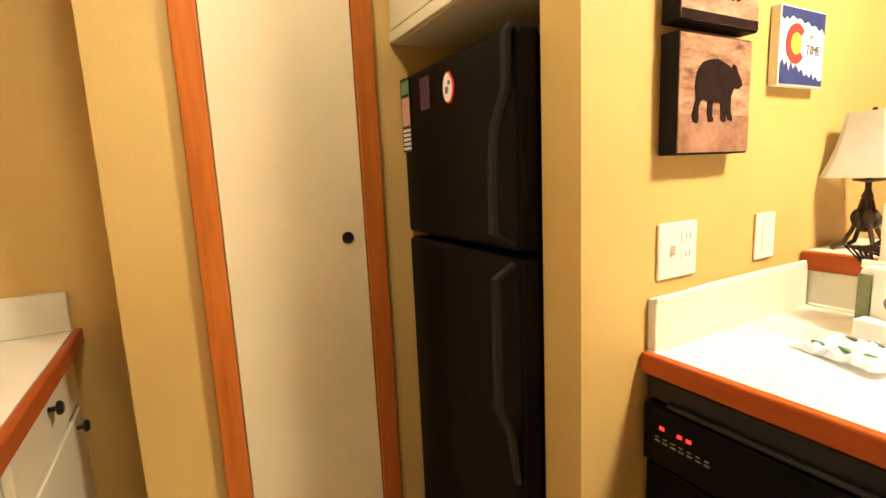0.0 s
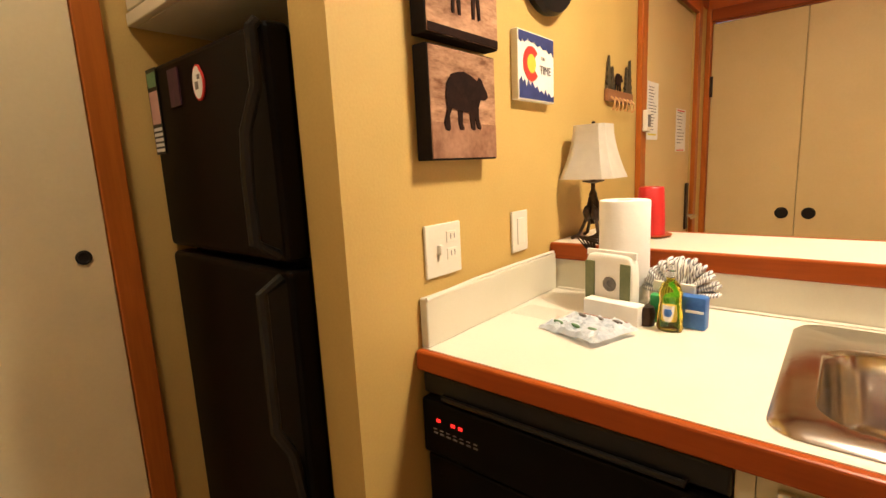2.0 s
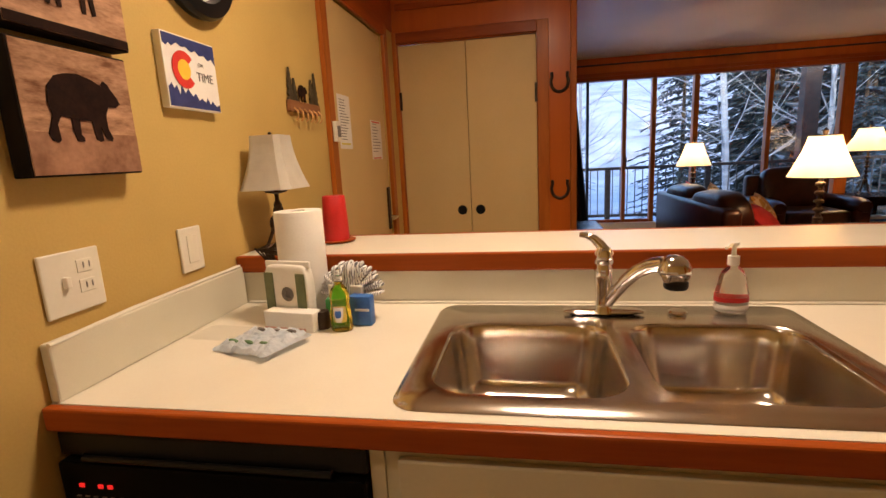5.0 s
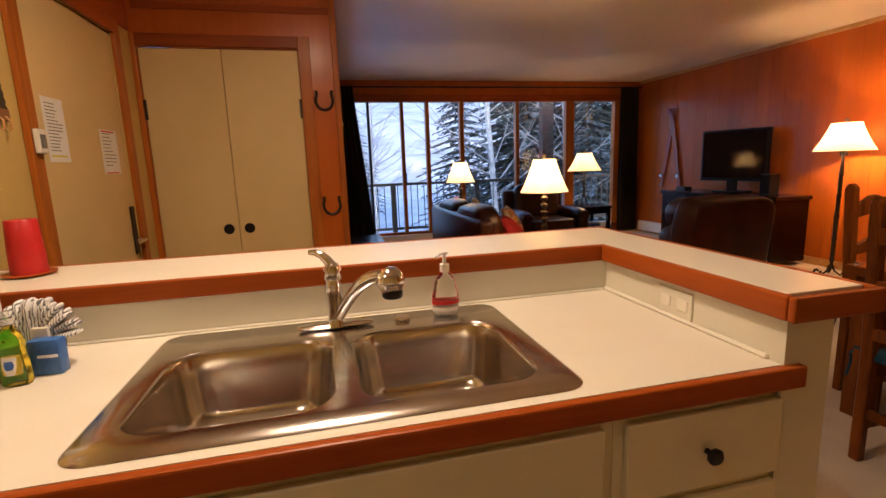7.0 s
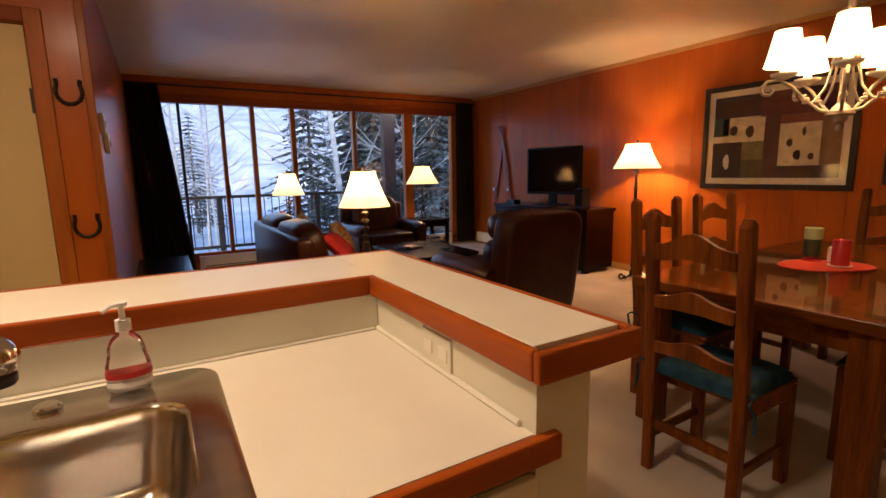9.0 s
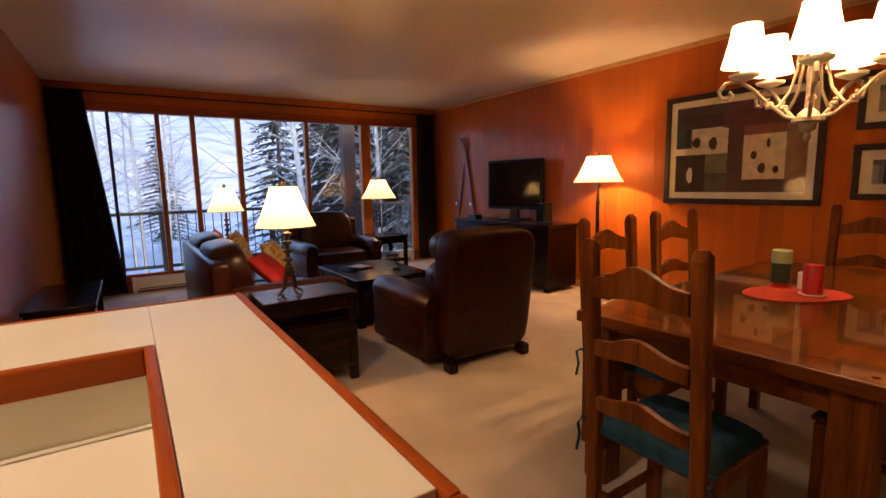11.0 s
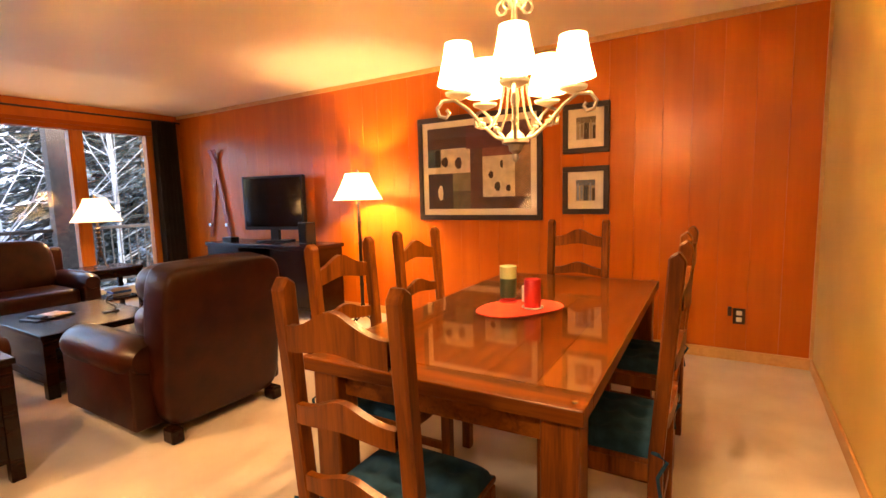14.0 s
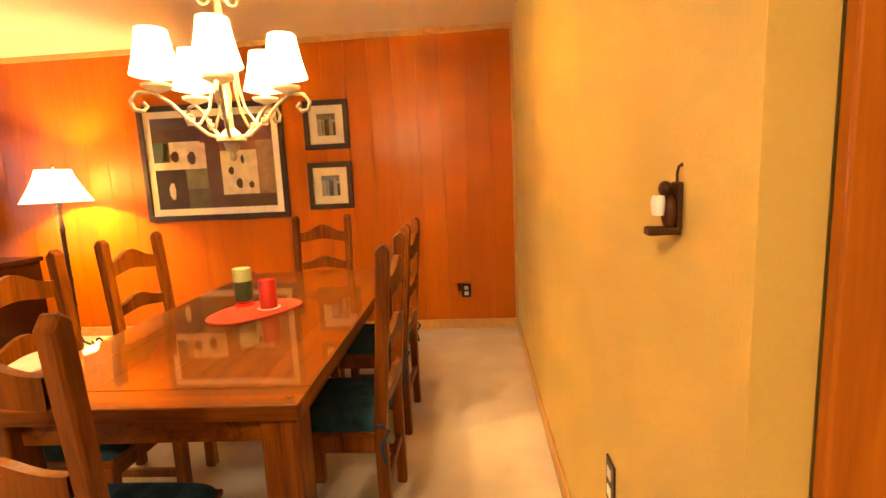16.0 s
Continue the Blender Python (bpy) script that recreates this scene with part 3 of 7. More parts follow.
for (x0, x1, y0, y1) in BOWLS:
    b = fresh()
    prev = None
    for ins, r, z in ((0.0, 0.075, 0.008), (0.004, 0.073, 0.004), (0.007, 0.07, -0.004), (0.014, 0.07, -0.06), (0.022, 0.07, -0.125), (0.032, 0.068, -0.150), (0.05, 0.06, -0.163), (0.08, 0.05, -0.168)):
        cur, _ = loop(b, rounded(x0 + ins, x1 - ins, y0 + ins, y1 - ins, r), z)
        if prev:
            for i in range(len(cur)):
                j = (i + 1) % len(cur)
                b.faces.new((prev[i], prev[j], cur[j], cur[i]))
        prev = cur
    b.faces.new(prev)
    bmesh.ops.recalc_face_normals(b, faces=b.faces)
    bowl = part("bowl", b, M_STEEL, ob, "brushed steel bowl", True)
    b = lathe(fresh(), [(0.042, 0.0), (0.043, 0.003), (0.034, 0.003), (0.026, -0.004), (0.0, -0.004)], (x0 + x1) / 2, (y0 + y1) / 2, -0.1665)
    part("drain", b, M_CHROME, bowl, "", True)
b = lathe(fresh(), [(0.022, 0), (0.022, 0.004), (0.018, 0.008), (0, 0.009)], 1.235, 0.515, 0.009)
part("hole_cap", b, M_CHROME, ob, "", True)

FX, FY = 1.062, 0.515
ob = thing("kitchen_faucet", FX, FY, CT + 0.0095, "chrome single-lever kitchen faucet with pull-out spout", "faucet")
b = fresh()
puff(b, 0, 0, 0.006, 0.13, 0.028, 0.009, 0.6, 28, 8)
part("base_plate", b, M_CHROME, ob, "", True)
b = lathe(fresh(), [(0.036, 0.004), (0.030, 0.018), (0.027, 0.03), (0.026, 0.08), (0.030, 0.105), (0.031, 0.15), (0.027, 0.165), (0.030, 0.17), (0.029, 0.2), (0.020, 0.218), (0.0, 0.222)], seg=24)
part("faucet_body", b, M_CHROME, ob, "", True)
b = tube(fresh(), [(0.004, -0.002, 0.205), (-0.012, 0.006, 0.228), (-0.03, 0.014, 0.246), (-0.052, 0.024, 0.256), (-0.072, 0.032, 0.256)], 0.019, 12, r_end=0.008)
part("lever", b, M_CHROME, ob, "chrome lever handle", True)
b = tube(fresh(), [(0.010, -0.006, 0.035), (0.030, -0.02, 0.07), (0.058, -0.04, 0.115), (0.090, -0.063, 0.155), (0.122, -0.086, 0.178), (0.152, -0.107, 0.186)], 0.019, 14, r_end=0.024)
s = part("spout", b, M_CHROME, ob, "", True)
b = fresh()
puff(b, 0.178, -0.126, 0.172, 0.046, 0.042, 0.046, 0.8, 24, 14)
part("spray_head", b, M_CHROME, s, "chrome pull-out spray head", True)
b = lathe(fresh(), [(0.030, 0.0), (0.034, 0.006), (0.034, 0.02), (0.028, 0.026)], 0.182, -0.13, 0.118, 20)
part("spray_ring", b, M_BLACKP, s, "dark spray face", True)
ob.scale = (0.76, 0.76, 0.76)

ob = thing("soap_bottle", 1.36, 0.53, CT + 0.0095, "clear pump bottle of hand soap with white and red label", "soap bottle")
b = lathe(fresh(), [(0.036, 0.0), (0.041, 0.01), (0.041, 0.05), (0.033, 0.08), (0.033, 0.09), (0.026, 0.108), (0.013, 0.122), (0.012, 0.13)], sy=0.66)
part("bottle", b, M_CLEAR, ob, "clear plastic bottle", True)
part("liquid", lathe(fresh(), [(0.033, 0.003), (0.0385, 0.01), (0.0385, 0.034), (0.0, 0.035)], sy=0.63), M_PAPER, ob, "milky soap", True)
part("label", lathe(fresh(), [(0.0414, 0.012), (0.0414, 0.022)], sy=0.665), M_PAPER, ob, "", True)
part("label_band", lathe(fresh(), [(0.0416, 0.030), (0.0416, 0.042)], sy=0.668), M_RED, ob, "red label band", True)
part("pump", lathe(fresh(), [(0.014, 0.125), (0.014, 0.148), (0.006, 0.150), (0.005, 0.175), (0.011, 0.176), (0.011, 0.184), (0, 0.186)]), M_PAPER, ob, "white pump", True)
ob.scale = (0.93, 0.93, 0.93)
part("nozzle", tube(fresh(), [(0, 0, 0.181), (-0.02, -0.02, 0.181), (-0.03, -0.028, 0.174)], 0.0045), M_PAPER, ob, "", True)

ob = thing("bar_outlet", 1.913, 0.30, 0.925, "cream double power outlet on the bar upstand", "outlet")
part("plate", one_box(-0.006, 0.0, -0.06, 0.06, -0.035, 0.035, bevel=0.002), M_SPLASH, ob)
for y in (-0.03, 0.03):
    part("socket", one_box(-0.0085, -0.0055, y - 0.017, y + 0.017, -0.015, 0.015, bevel=0.002), M_WHITE, ob)


# things on the counter
def stand(name, x, y, z, label, cat, rz=0.0):
    return thing(name, x, y, z, label, cat, "", rz)


ob = stand("paper_towel_roll", 0.266, 0.525, CT, "white paper towel roll on a dark twisted stand", "paper towel")
part("stand_base", lathe(fresh(), [(0.075, 0), (0.075, 0.01), (0.0, 0.012)]), M_IRON, ob, "", True)
part("roll", lathe(fresh(), [(0.02, 0.014), (0.062, 0.014), (0.064, 0.02), (0.064, 0.285), (0.062, 0.29), (0.021, 0.29), (0.021, 0.02)], seg=36), M_PAPER, ob, "", True)
part("rod", lathe(fresh(), [(0.008, 0.011), (0.008, 0.26), (0, 0.261)], seg=10), M_IRON, ob)
ob = stand("corkscrew_fork", 0.20, 0.50, CT, "dark wire rack with twisted prongs", "rack")
for i in range(5):
    a = radians(-50 + 18 * i)
    part("prong", tube(fresh(), [(0, 0, 0.0), (0, 0.0, 0.13), (-0.01 - 0.012 * i, 0.0, 0.19), (0.018 + 0.006 * i, -0.005, 0.215 - 0.012 * i)], 0.004, 6), M_IRON, ob, "", True)
ob = stand("coffee_pouch", 0.262, 0.445, CT, "white and green foil coffee pouch standing upright", "coffee pouch", -12)
b = fresh()
puff(b, 0, 0, 0.08, 0.068, 0.018, 0.08, 0.25, 28, 14, wobble=0.004)
part("bag", b, M_PAPER, ob, "white foil bag", True)
M_POUCH = paint("olive_green_print", (0.10, 0.12, 0.05), (0.18, 0.2, 0.09), 0.5, 15, 150, 0.1)
for x in (-0.05, 0.05):
    b = fresh()
    box(b, x - 0.014, x + 0.014, -0.0215, -0.0165, 0.022, 0.14, bevel=0.002)
    part("side_print", b, M_POUCH, ob)
b = lathe(fresh(), [(0.018, 0), (0.019, 0.002), (0.009, 0.002), (0.008, 0.0)], seg=20)
bmesh.ops.transform(b, matrix=Matrix.Translation((0.008, -0.0195, 0.085)) @ Matrix.Rotation(radians(90), 4, "X"), verts=b.verts)
part("ring_print", b, M_INK, ob, "", True)
part("top_seal", one_box(-0.07, 0.07, -0.004, 0.004, 0.15, 0.168, bevel=0.002), M_PAPER, ob)
ob = stand("filter_packet", 0.285, 0.40, CT, "low white cardboard packet beside the coffee pouch", "packet", -8)
part("box", one_box(-0.072, 0.072, -0.02, 0.02, 0.0, 0.05, bevel=0.003), M_PAPER, ob)
M_PINK = paint("pink_packet_print", (0.6, 0.34, 0.28), (0.68, 0.42, 0.36), 0.7, 20, 100, 0.05)
part("edge_print", one_box(-0.07, 0.05, -0.022, -0.0195, 0.004, 0.010), M_PINK, ob)
ob = stand("clear_tray", 0.12, 0.36, CT, "clear plastic tray on the counter", "tray", -5)
part("tray", one_box(-0.08, 0.05, -0.05, 0.05, 0.0005, 0.0025, bevel=0.001), M_GLASS, ob)
ob = stand("foil_packets", 0.272, 0.285, CT, "pile of three silver-blue and green coffee sachets", "sachets", -20)
M_FOIL = paint("silver_blue_foil", (0.72, 0.78, 0.86), (0.88, 0.91, 0.96), 0.28, 30, 120, 0.4)
M_FOILG = paint("green_sachet_print", (0.10, 0.22, 0.10), (0.2, 0.34, 0.18), 0.5, 30, 120, 0.2)
for i in range(3):
    x = -0.062 + 0.054 * i
    b = fresh()
    rows = []
    for p_ in range(13):
        row = []
        for q in range(19):
            u, v = p_ / 6 - 1, q / 9 - 1
            f = ((1 - u ** 4) * (1 - v ** 6)) ** 0.5
            h = 0.004 + 0.005 * i + f * (0.013 + 0.012 * noise.noise(Vector((u * 2.2 + 7 * i, v * 3.1, 1.7))) + 0.006 * noise.noise(Vector((u * 5, v * 7, 4 * i))))
            row.append(b.verts.new((x + 0.034 * u + 0.006 * noise.noise(Vector((v * 2, i, 0))), 0.072 * v + 0.008 * noise.noise(Vector((u * 2, i, 5))), max(0.002, h))))
        rows.append(row)
    for p_ in range(12):
        for q in range(18):
            b.faces.new((rows[p_][q], rows[p_ + 1][q], rows[p_ + 1][q + 1], rows[p_][q + 1]))
    bmesh.ops.solidify(b, geom=b.faces[:], thickness=0.0012)
    s = part("sachet", b, M_FOIL, ob, "crumpled shiny white sachet")
    b = fresh()
    puff(b, x, -0.038, 0.018 + 0.005 * i, 0.015, 0.004, 0.004, 0.6, 14, 6)
    part("print", b, M_FOILG, s, "", True)
    b = fresh()
    puff(b, x, 0.040, 0.019 + 0.005 * i, 0.014, 0.005, 0.004, 0.6, 14, 6)
    part("print", b, M_INK, s, "", True)

ob = stand("napkin_holder", 0.415, 0.49, CT, "napkin bundle with fanned striped dishcloths", "napkin holder", -6)
M_STRIPE, t, p, k = nodes_of("striped_dishcloth")
tc, wv, rp = t.nodes.new("ShaderNodeTexCoord"), t.nodes.new("ShaderNodeTexWave"), t.nodes.new("ShaderNodeValToRGB")
wv.inputs["Scale"].default_value, wv.inputs["Distortion"].default_value = 55, 4.0
k.new(tc.outputs["Object"], wv.inputs["Vector"])
rp.color_ramp.elements[0].color, rp.color_ramp.elements[1].color = (0.16, 0.16, 0.18, 1), (0.80, 0.79, 0.78, 1)
rp.color_ramp.elements[0].position, rp.color_ramp.elements[1].position = 0.2, 0.4
k.new(wv.outputs["Fac"], rp.inputs[0])
k.new(rp.outputs[0], p.inputs["Base Color"])
p.inputs["Roughness"].default_value = 0.95
for i in range(19):
    a = radians(-84 + 9.3 * i)
    b = fresh()
    puff(b, 0.0, 0.0, 0.050, 0.0062, 0.024, 0.040, 0.55, 12, 10, wobble=0.008)
    bmesh.ops.transform(b, matrix=Matrix.Translation((0.0, 0.005 * (i % 3), 0.064 + 0.004 * (i % 2))) @ Matrix.Rotation(a, 4, "Y"), verts=b.verts)
    part("dishcloth", b, M_STRIPE, ob, "grey and white striped cloth fold", True)
b = fresh()
puff(b, 0, 0, 0.055, 0.05, 0.022, 0.055, 0.5, 24, 12, wobble=0.006)
part("cloth_bundle", b, M_STRIPE, ob, "grey and white striped cloth bundle", True)
part("clip", one_box(0.012, 0.045, -0.034, -0.0245, 0.075, 0.098, bevel=0.002), M_WHITE, ob)
part("clip", one_box(-0.052, -0.02, -0.034, -0.0245, 0.075, 0.098, bevel=0.002), M_WHITE, ob)
M_BLUE = paint("blue_sponge_wrapper", (0.02, 0.09, 0.38), (0.06, 0.2, 0.55), 0.4, 25, 120, 0.3)
M_GRN = paint("green_wrapper", (0.02, 0.22, 0.06), (0.05, 0.34, 0.1), 0.4, 25, 120, 0.3)
ob = stand("sponge_packet", 0.455, 0.44, CT, "blue wrapped sponge packet leaning on the dishcloths", "sponge", -4)
part("wrapper", one_box(-0.03, 0.032, -0.016, 0.016, 0.0, 0.078, bevel=0.005), M_BLUE, ob, "", True)
part("label_strip", one_box(-0.01, 0.028, -0.018, -0.0155, 0.04, 0.046), M_FOIL, ob)
ob = stand("green_sponge_packet", 0.385, 0.445, CT, "green wrapped scrubber packet", "sponge", 5)
part("wrapper", one_box(-0.024, 0.024, -0.014, 0.014, 0.0, 0.07, bevel=0.005), M_GRN, ob, "", True)
ob = stand("dish_soap", 0.418, 0.395, CT, "clear bottle of yellow dish soap with coloured label", "dish soap")
M_SOAP = clear_glass("yellow_soap", (0.95, 0.72, 0.05), 0.05)
part("bottle", lathe(fresh(), [(0.030, 0), (0.034, 0.008), (0.033, 0.05), (0.028, 0.08), (0.031, 0.105), (0.024, 0.13), (0.012, 0.142), (0.012, 0.15)], sy=0.65), M_SOAP, ob, "yellow transparent bottle", True)
ob.scale = (0.84, 0.84, 0.84)
part("cap", lathe(fresh(), [(0.013, 0.15), (0.014, 0.168), (0.007, 0.17), (0.007, 0.185), (0, 0.186)]), M_CLEAR, ob, "", True)
part("label", lathe(fresh(), [(0.018, 0.03), (0.020, 0.05), (0.018, 0.075)], 0, -0.0085, 0, 20, 1.0, 0.78), M_PAPER, ob, "", True)
part("label_print", lathe(fresh(), [(0.010, 0.045), (0.012, 0.055), (0.010, 0.066)], 0, -0.0165, 0, 16), M_BLUE, ob, "", True)
ob = stand("dark_cup", 0.362, 0.41, CT, "small dark jar beside the pouch", "jar")
part("jar", lathe(fresh(), [(0.018, 0), (0.02, 0.03), (0.016, 0.045), (0, 0.046)]), M_IRON, ob, "", True)

# things on the bar
ob = thing("table_lamp", 0.088, 0.745, BT, "unlit table lamp with square white shade and dark iron base", "lamp")
for a in (45, 135, 225, 315):
    c, s = math.cos(radians(a)), math.sin(radians(a))
    part("foot", tube(fresh(), [(0.012 * c, 0.012 * s, 0.17), (0.035 * c, 0.035 * s, 0.07), (0.06 * c, 0.06 * s, 0.02), (0.095 * c, 0.095 * s, 0.006)], 0.0075, 8), M_IRON, ob, "", True)
part("stem", lathe(fresh(), [(0.012, 0.06), (0.016, 0.1), (0.01, 0.15), (0.018, 0.18), (0.009, 0.2), (0.009, 0.24)]), M_IRON, ob, "", True)
part("drip_dish", lathe(fresh(), [(0.01, 0.225), (0.044, 0.232), (0.046, 0.238), (0.0, 0.236)]), M_IRON, ob, "", True)
b = fresh()
for i in range(6):
    puff(b, 0.028 * math.cos(i * 1.05), 0.028 * math.sin(i * 1.05), 0.10 + 0.006 * (i % 2), 0.018, 0.018, 0.03, 0.9, 10, 6, wobble=0.01)
part("pinecone", b, M_IRON, ob, "dark iron cone ornament", True)


def square_shade(z0, z1, r0, r1, n=6, flare=0.35):
    """Cut-corner shade that flares at the foot; open at top and bottom."""
    b = fresh()
    prev = None
    for i in range(n + 1):
        f = i / n
        r = r0 + (r1 - r0) * (1 - (1 - f) ** (1 + flare * 2))
        h = z0 + (z1 - z0) * f
        c = 0.28 * r
        ring = [b.verts.new((x, y, h)) for x, y in ((r, -r + c), (r, r - c), (r - c, r), (-r + c, r), (-r, r - c), (-r, -r + c), (-r + c, -r), (r - c, -r))]
        if prev:
            for q in range(8):
                w_ = (q + 1) % 8
                b.faces.new((prev[q], prev[w_], ring[w_], ring[q]))
        prev = ring
    g = b.faces[:]
    bmesh.ops.solidify(b, geom=g, thickness=0.002)
    return b


ob.scale = (0.76, 0.76, 0.79)
part("shade", square_shade(0.245, 0.455, 0.115, 0.066), M_SHADE_OFF, ob, "white fabric shade, not lit")
part("finial", lathe(fresh(), [(0.03, 0.452), (0.03, 0.455), (0.006, 0.457), (0.008, 0.466), (0.0, 0.47)]), M_IRON, ob, "", True)
ob = thing("red_candle", 0.237, 0.845, BT, "tall red pillar candle on a wooden plate", "candle")
part("plate", lathe(fresh(), [(0.055, 0), (0.082, 0.008), (0.084, 0.013), (0.0, 0.01)], seg=32), M_TRIM_X, ob, "round wooden plate", True)
ob.scale = (0.75, 0.75, 0.7)
part("pillar", lathe(fresh(), [(0.058, 0.011), (0.056, 0.1), (0.050, 0.222), (0.047, 0.226), (0.0, 0.218)], seg=28), M_RED, ob, "red wax", True)

# wall things in the kitchen
M_PLANK = paint("pale_weathered_print", (0.16, 0.07, 0.035), (0.66, 0.40, 0.25), 0.75, 9, 60, 0.15, spec=0.15, stretch=(1, 1.0, 3.2))
M_SIL = paint("dark_brown_silhouette", (0.010, 0.004, 0.003), (0.026, 0.010, 0.006), 0.8, 30, 120, 0.05, spec=0.12)
M_EDGE = paint("black_canvas_edge", (0.006, 0.004, 0.003), (0.014, 0.009, 0.006), 0.8, 10, 90, 0.1, spec=0.12)


def silhouette(parent, outline, x, y0, z0, s, name="print_shape", m=None):
    b = slab(fresh(), [(y0 + u * s, z0 + v * s) for u, v in outline], 0, x, x + 0.0015)
    bmesh.ops.triangulate(b, faces=b.faces[:])
    return part(name, b, m or M_SIL, parent)


BEAR = [(0.00, 0.10), (0.03, 0.02), (0.10, 0.0), (0.13, 0.03), (0.12, 0.2), (0.18, 0.3), (0.30, 0.28), (0.30, 0.12), (0.33, 0.02), (0.42, 0.02), (0.42, 0.06), (0.39, 0.1), (0.40, 0.27), (0.56, 0.26), (0.58, 0.05), (0.63, 0.02), (0.68, 0.03), (0.67, 0.2), (0.72, 0.06), (0.80, 0.03), (0.82, 0.07), (0.77, 0.18), (0.77, 0.34), (0.82, 0.45), (0.93, 0.45), (1.0, 0.5), (0.98, 0.56), (0.90, 0.66), (0.86, 0.73), (0.80, 0.76), (0.76, 0.70), (0.62, 0.76), (0.46, 0.80), (0.30, 0.78), (0.18, 0.74), (0.08, 0.62), (0.05, 0.45), (0.08, 0.3)]
ob = thing("bear_picture", 0.002, 0.02, 1.292, "square wood-look canvas with a dark bear silhouette", "picture")
part("canvas", one_box(0, 0.040, 0, 0.262, 0, 0.262, bevel=0.003), M_EDGE, ob, "black-edged canvas")
part("print", one_box(0.0402, 0.0418, 0.004, 0.258, 0.004, 0.258), M_PLANK, ob, "pale plank print")
part("ground_tone", one_box(0.0420, 0.0428, 0.004, 0.258, 0.004, 0.088), paint("darker_plank_print", (0.17, 0.08, 0.045), (0.44, 0.24, 0.15), 0.75, 12, 70, 0.1, spec=0.15), ob)
silhouette(ob, BEAR, 0.043, 0.045, 0.068, 0.178)
ob.scale = (1, 0.93, 0.90)
ob = thing("deer_picture", 0.002, 0.02, 1.545, "square wood-look canvas with dark animal legs", "picture")
part("canvas", one_box(0, 0.040, 0, 0.262, 0, 0.262, bevel=0.003), M_EDGE, ob, "black-edged canvas")
part("print", one_box(0.0402, 0.0418, 0.004, 0.258, 0.004, 0.258), M_PLANK, ob, "pale plank print")
part("ground_tone", one_box(0.0420, 0.0428, 0.004, 0.258, 0.004, 0.022), M_SIL, ob)
DEER = [(0.1, 0.0), (0.16, 0.0), (0.2, 0.4), (0.26, 0.0), (0.32, 0.0), (0.32, 0.5), (0.6, 0.5), (0.62, 0.0), (0.68, 0.0), (0.72, 0.4), (0.78, 0.0), (0.84, 0.02), (0.8, 0.6), (0.95, 1.1), (0.8, 1.2), (0.68, 0.85), (0.2, 0.85), (0.08, 0.6)]
silhouette(ob, DEER, 0.043, 0.07, 0.052, 0.14)

ob = thing("state_sign", 0.002, 0.405, 1.447, "square blue and white sign with red letter and yellow disc", "sign")
part("canvas", one_box(0, 0.022, 0, 0.232, 0, 0.195, bevel=0.002), M_PAPER, ob, "white board")
ob.scale = (1, 0.87, 0.92)
M_NAVY = paint("navy_print", (0.02, 0.03, 0.14), (0.04, 0.055, 0.2), 0.6, 20, 90, 0.05)
M_SIGNRED = paint("red_print", (0.62, 0.03, 0.02), (0.7, 0.05, 0.03), 0.6, 20, 90, 0.05)
M_SIGNYEL = paint("yellow_print", (0.85, 0.52, 0.03), (0.9, 0.6, 0.05), 0.6, 20, 90, 0.05)
top = [(0.0, 1.0), (0.0, 0.86), (0.06, 0.83), (0.10, 0.88), (0.16, 0.84), (0.24, 0.90), (0.34, 0.86), (0.42, 0.88), (0.52, 0.82), (0.6, 0.86), (0.68, 0.80), (0.78, 0.82), (0.86, 0.76), (0.93, 0.80), (1.0, 0.72), (1.0, 1.0)]
low = [(0.0, 0.0), (1.0, 0.0), (1.0, 0.10), (0.92, 0.07), (0.84, 0.14), (0.8, 0.08), (0.74, 0.18), (0.7, 0.1), (0.62, 0.16), (0.56, 0.12), (0.5, 0.22), (0.44, 0.17), (0.36, 0.27), (0.3, 0.2), (0.24, 0.3), (0.2, 0.16), (0.15, 0.3), (0.1, 0.24), (0.06, 0.32), (0.0, 0.26)]
for o in (top, low):
    b = slab(fresh(), [(0.004 + u * 0.224, 0.004 + v * 0.187) for u, v in o], 0, 0.0222, 0.0232)
    bmesh.ops.triangulate(b, faces=b.faces[:])
    part("navy_field", b, M_NAVY, ob)
ring = [(0.078 + 0.050 * math.cos(radians(a)), 0.105 + 0.050 * math.sin(radians(a))) for a in range(40, 321, 14)]
ring += [(0.078 + 0.026 * math.cos(radians(a)), 0.105 + 0.026 * math.sin(radians(a))) for a in range(320, 39, -14)]
b = slab(fresh(), ring, 0, 0.0234, 0.0244)
bmesh.ops.triangulate(b, faces=b.faces[:])
part("red_letter", b, M_SIGNRED, ob, "red letter C")
part("yellow_disc", slab(fresh(), [(0.078 + 0.027 * math.cos(radians(a)), 0.105 + 0.027 * math.sin(radians(a))) for a in range(0, 360, 15)], 0, 0.0236, 0.0246), M_SIGNYEL, ob)


def words(parent, body, size, m, material):
    """Flat lettering in the built-in font, laid in the pose m."""
    c = bpy.data.curves.new("lettering", "FONT")
    c.body, c.size, c.extrude = body, size, 0.0004
    tmp = new("lettering_curve", c)
    me = bpy.data.meshes.new_from_object(tmp.evaluated_get(bpy.context.evaluated_depsgraph_get()))
    bpy.data.objects.remove(tmp)
    bpy.data.curves.remove(c)
    me.materials.clear()
    me.materials.append(material)
    ob = new("lettering", me)
    ob.parent, ob.matrix_basis = parent, m
    return ob


on_x = pose(0, 0, 0, 90, 0, 90)
words(ob, "TIME", 0.036, Matrix.Translation((0.0236, 0.131, 0.082)) @ on_x, M_INK)
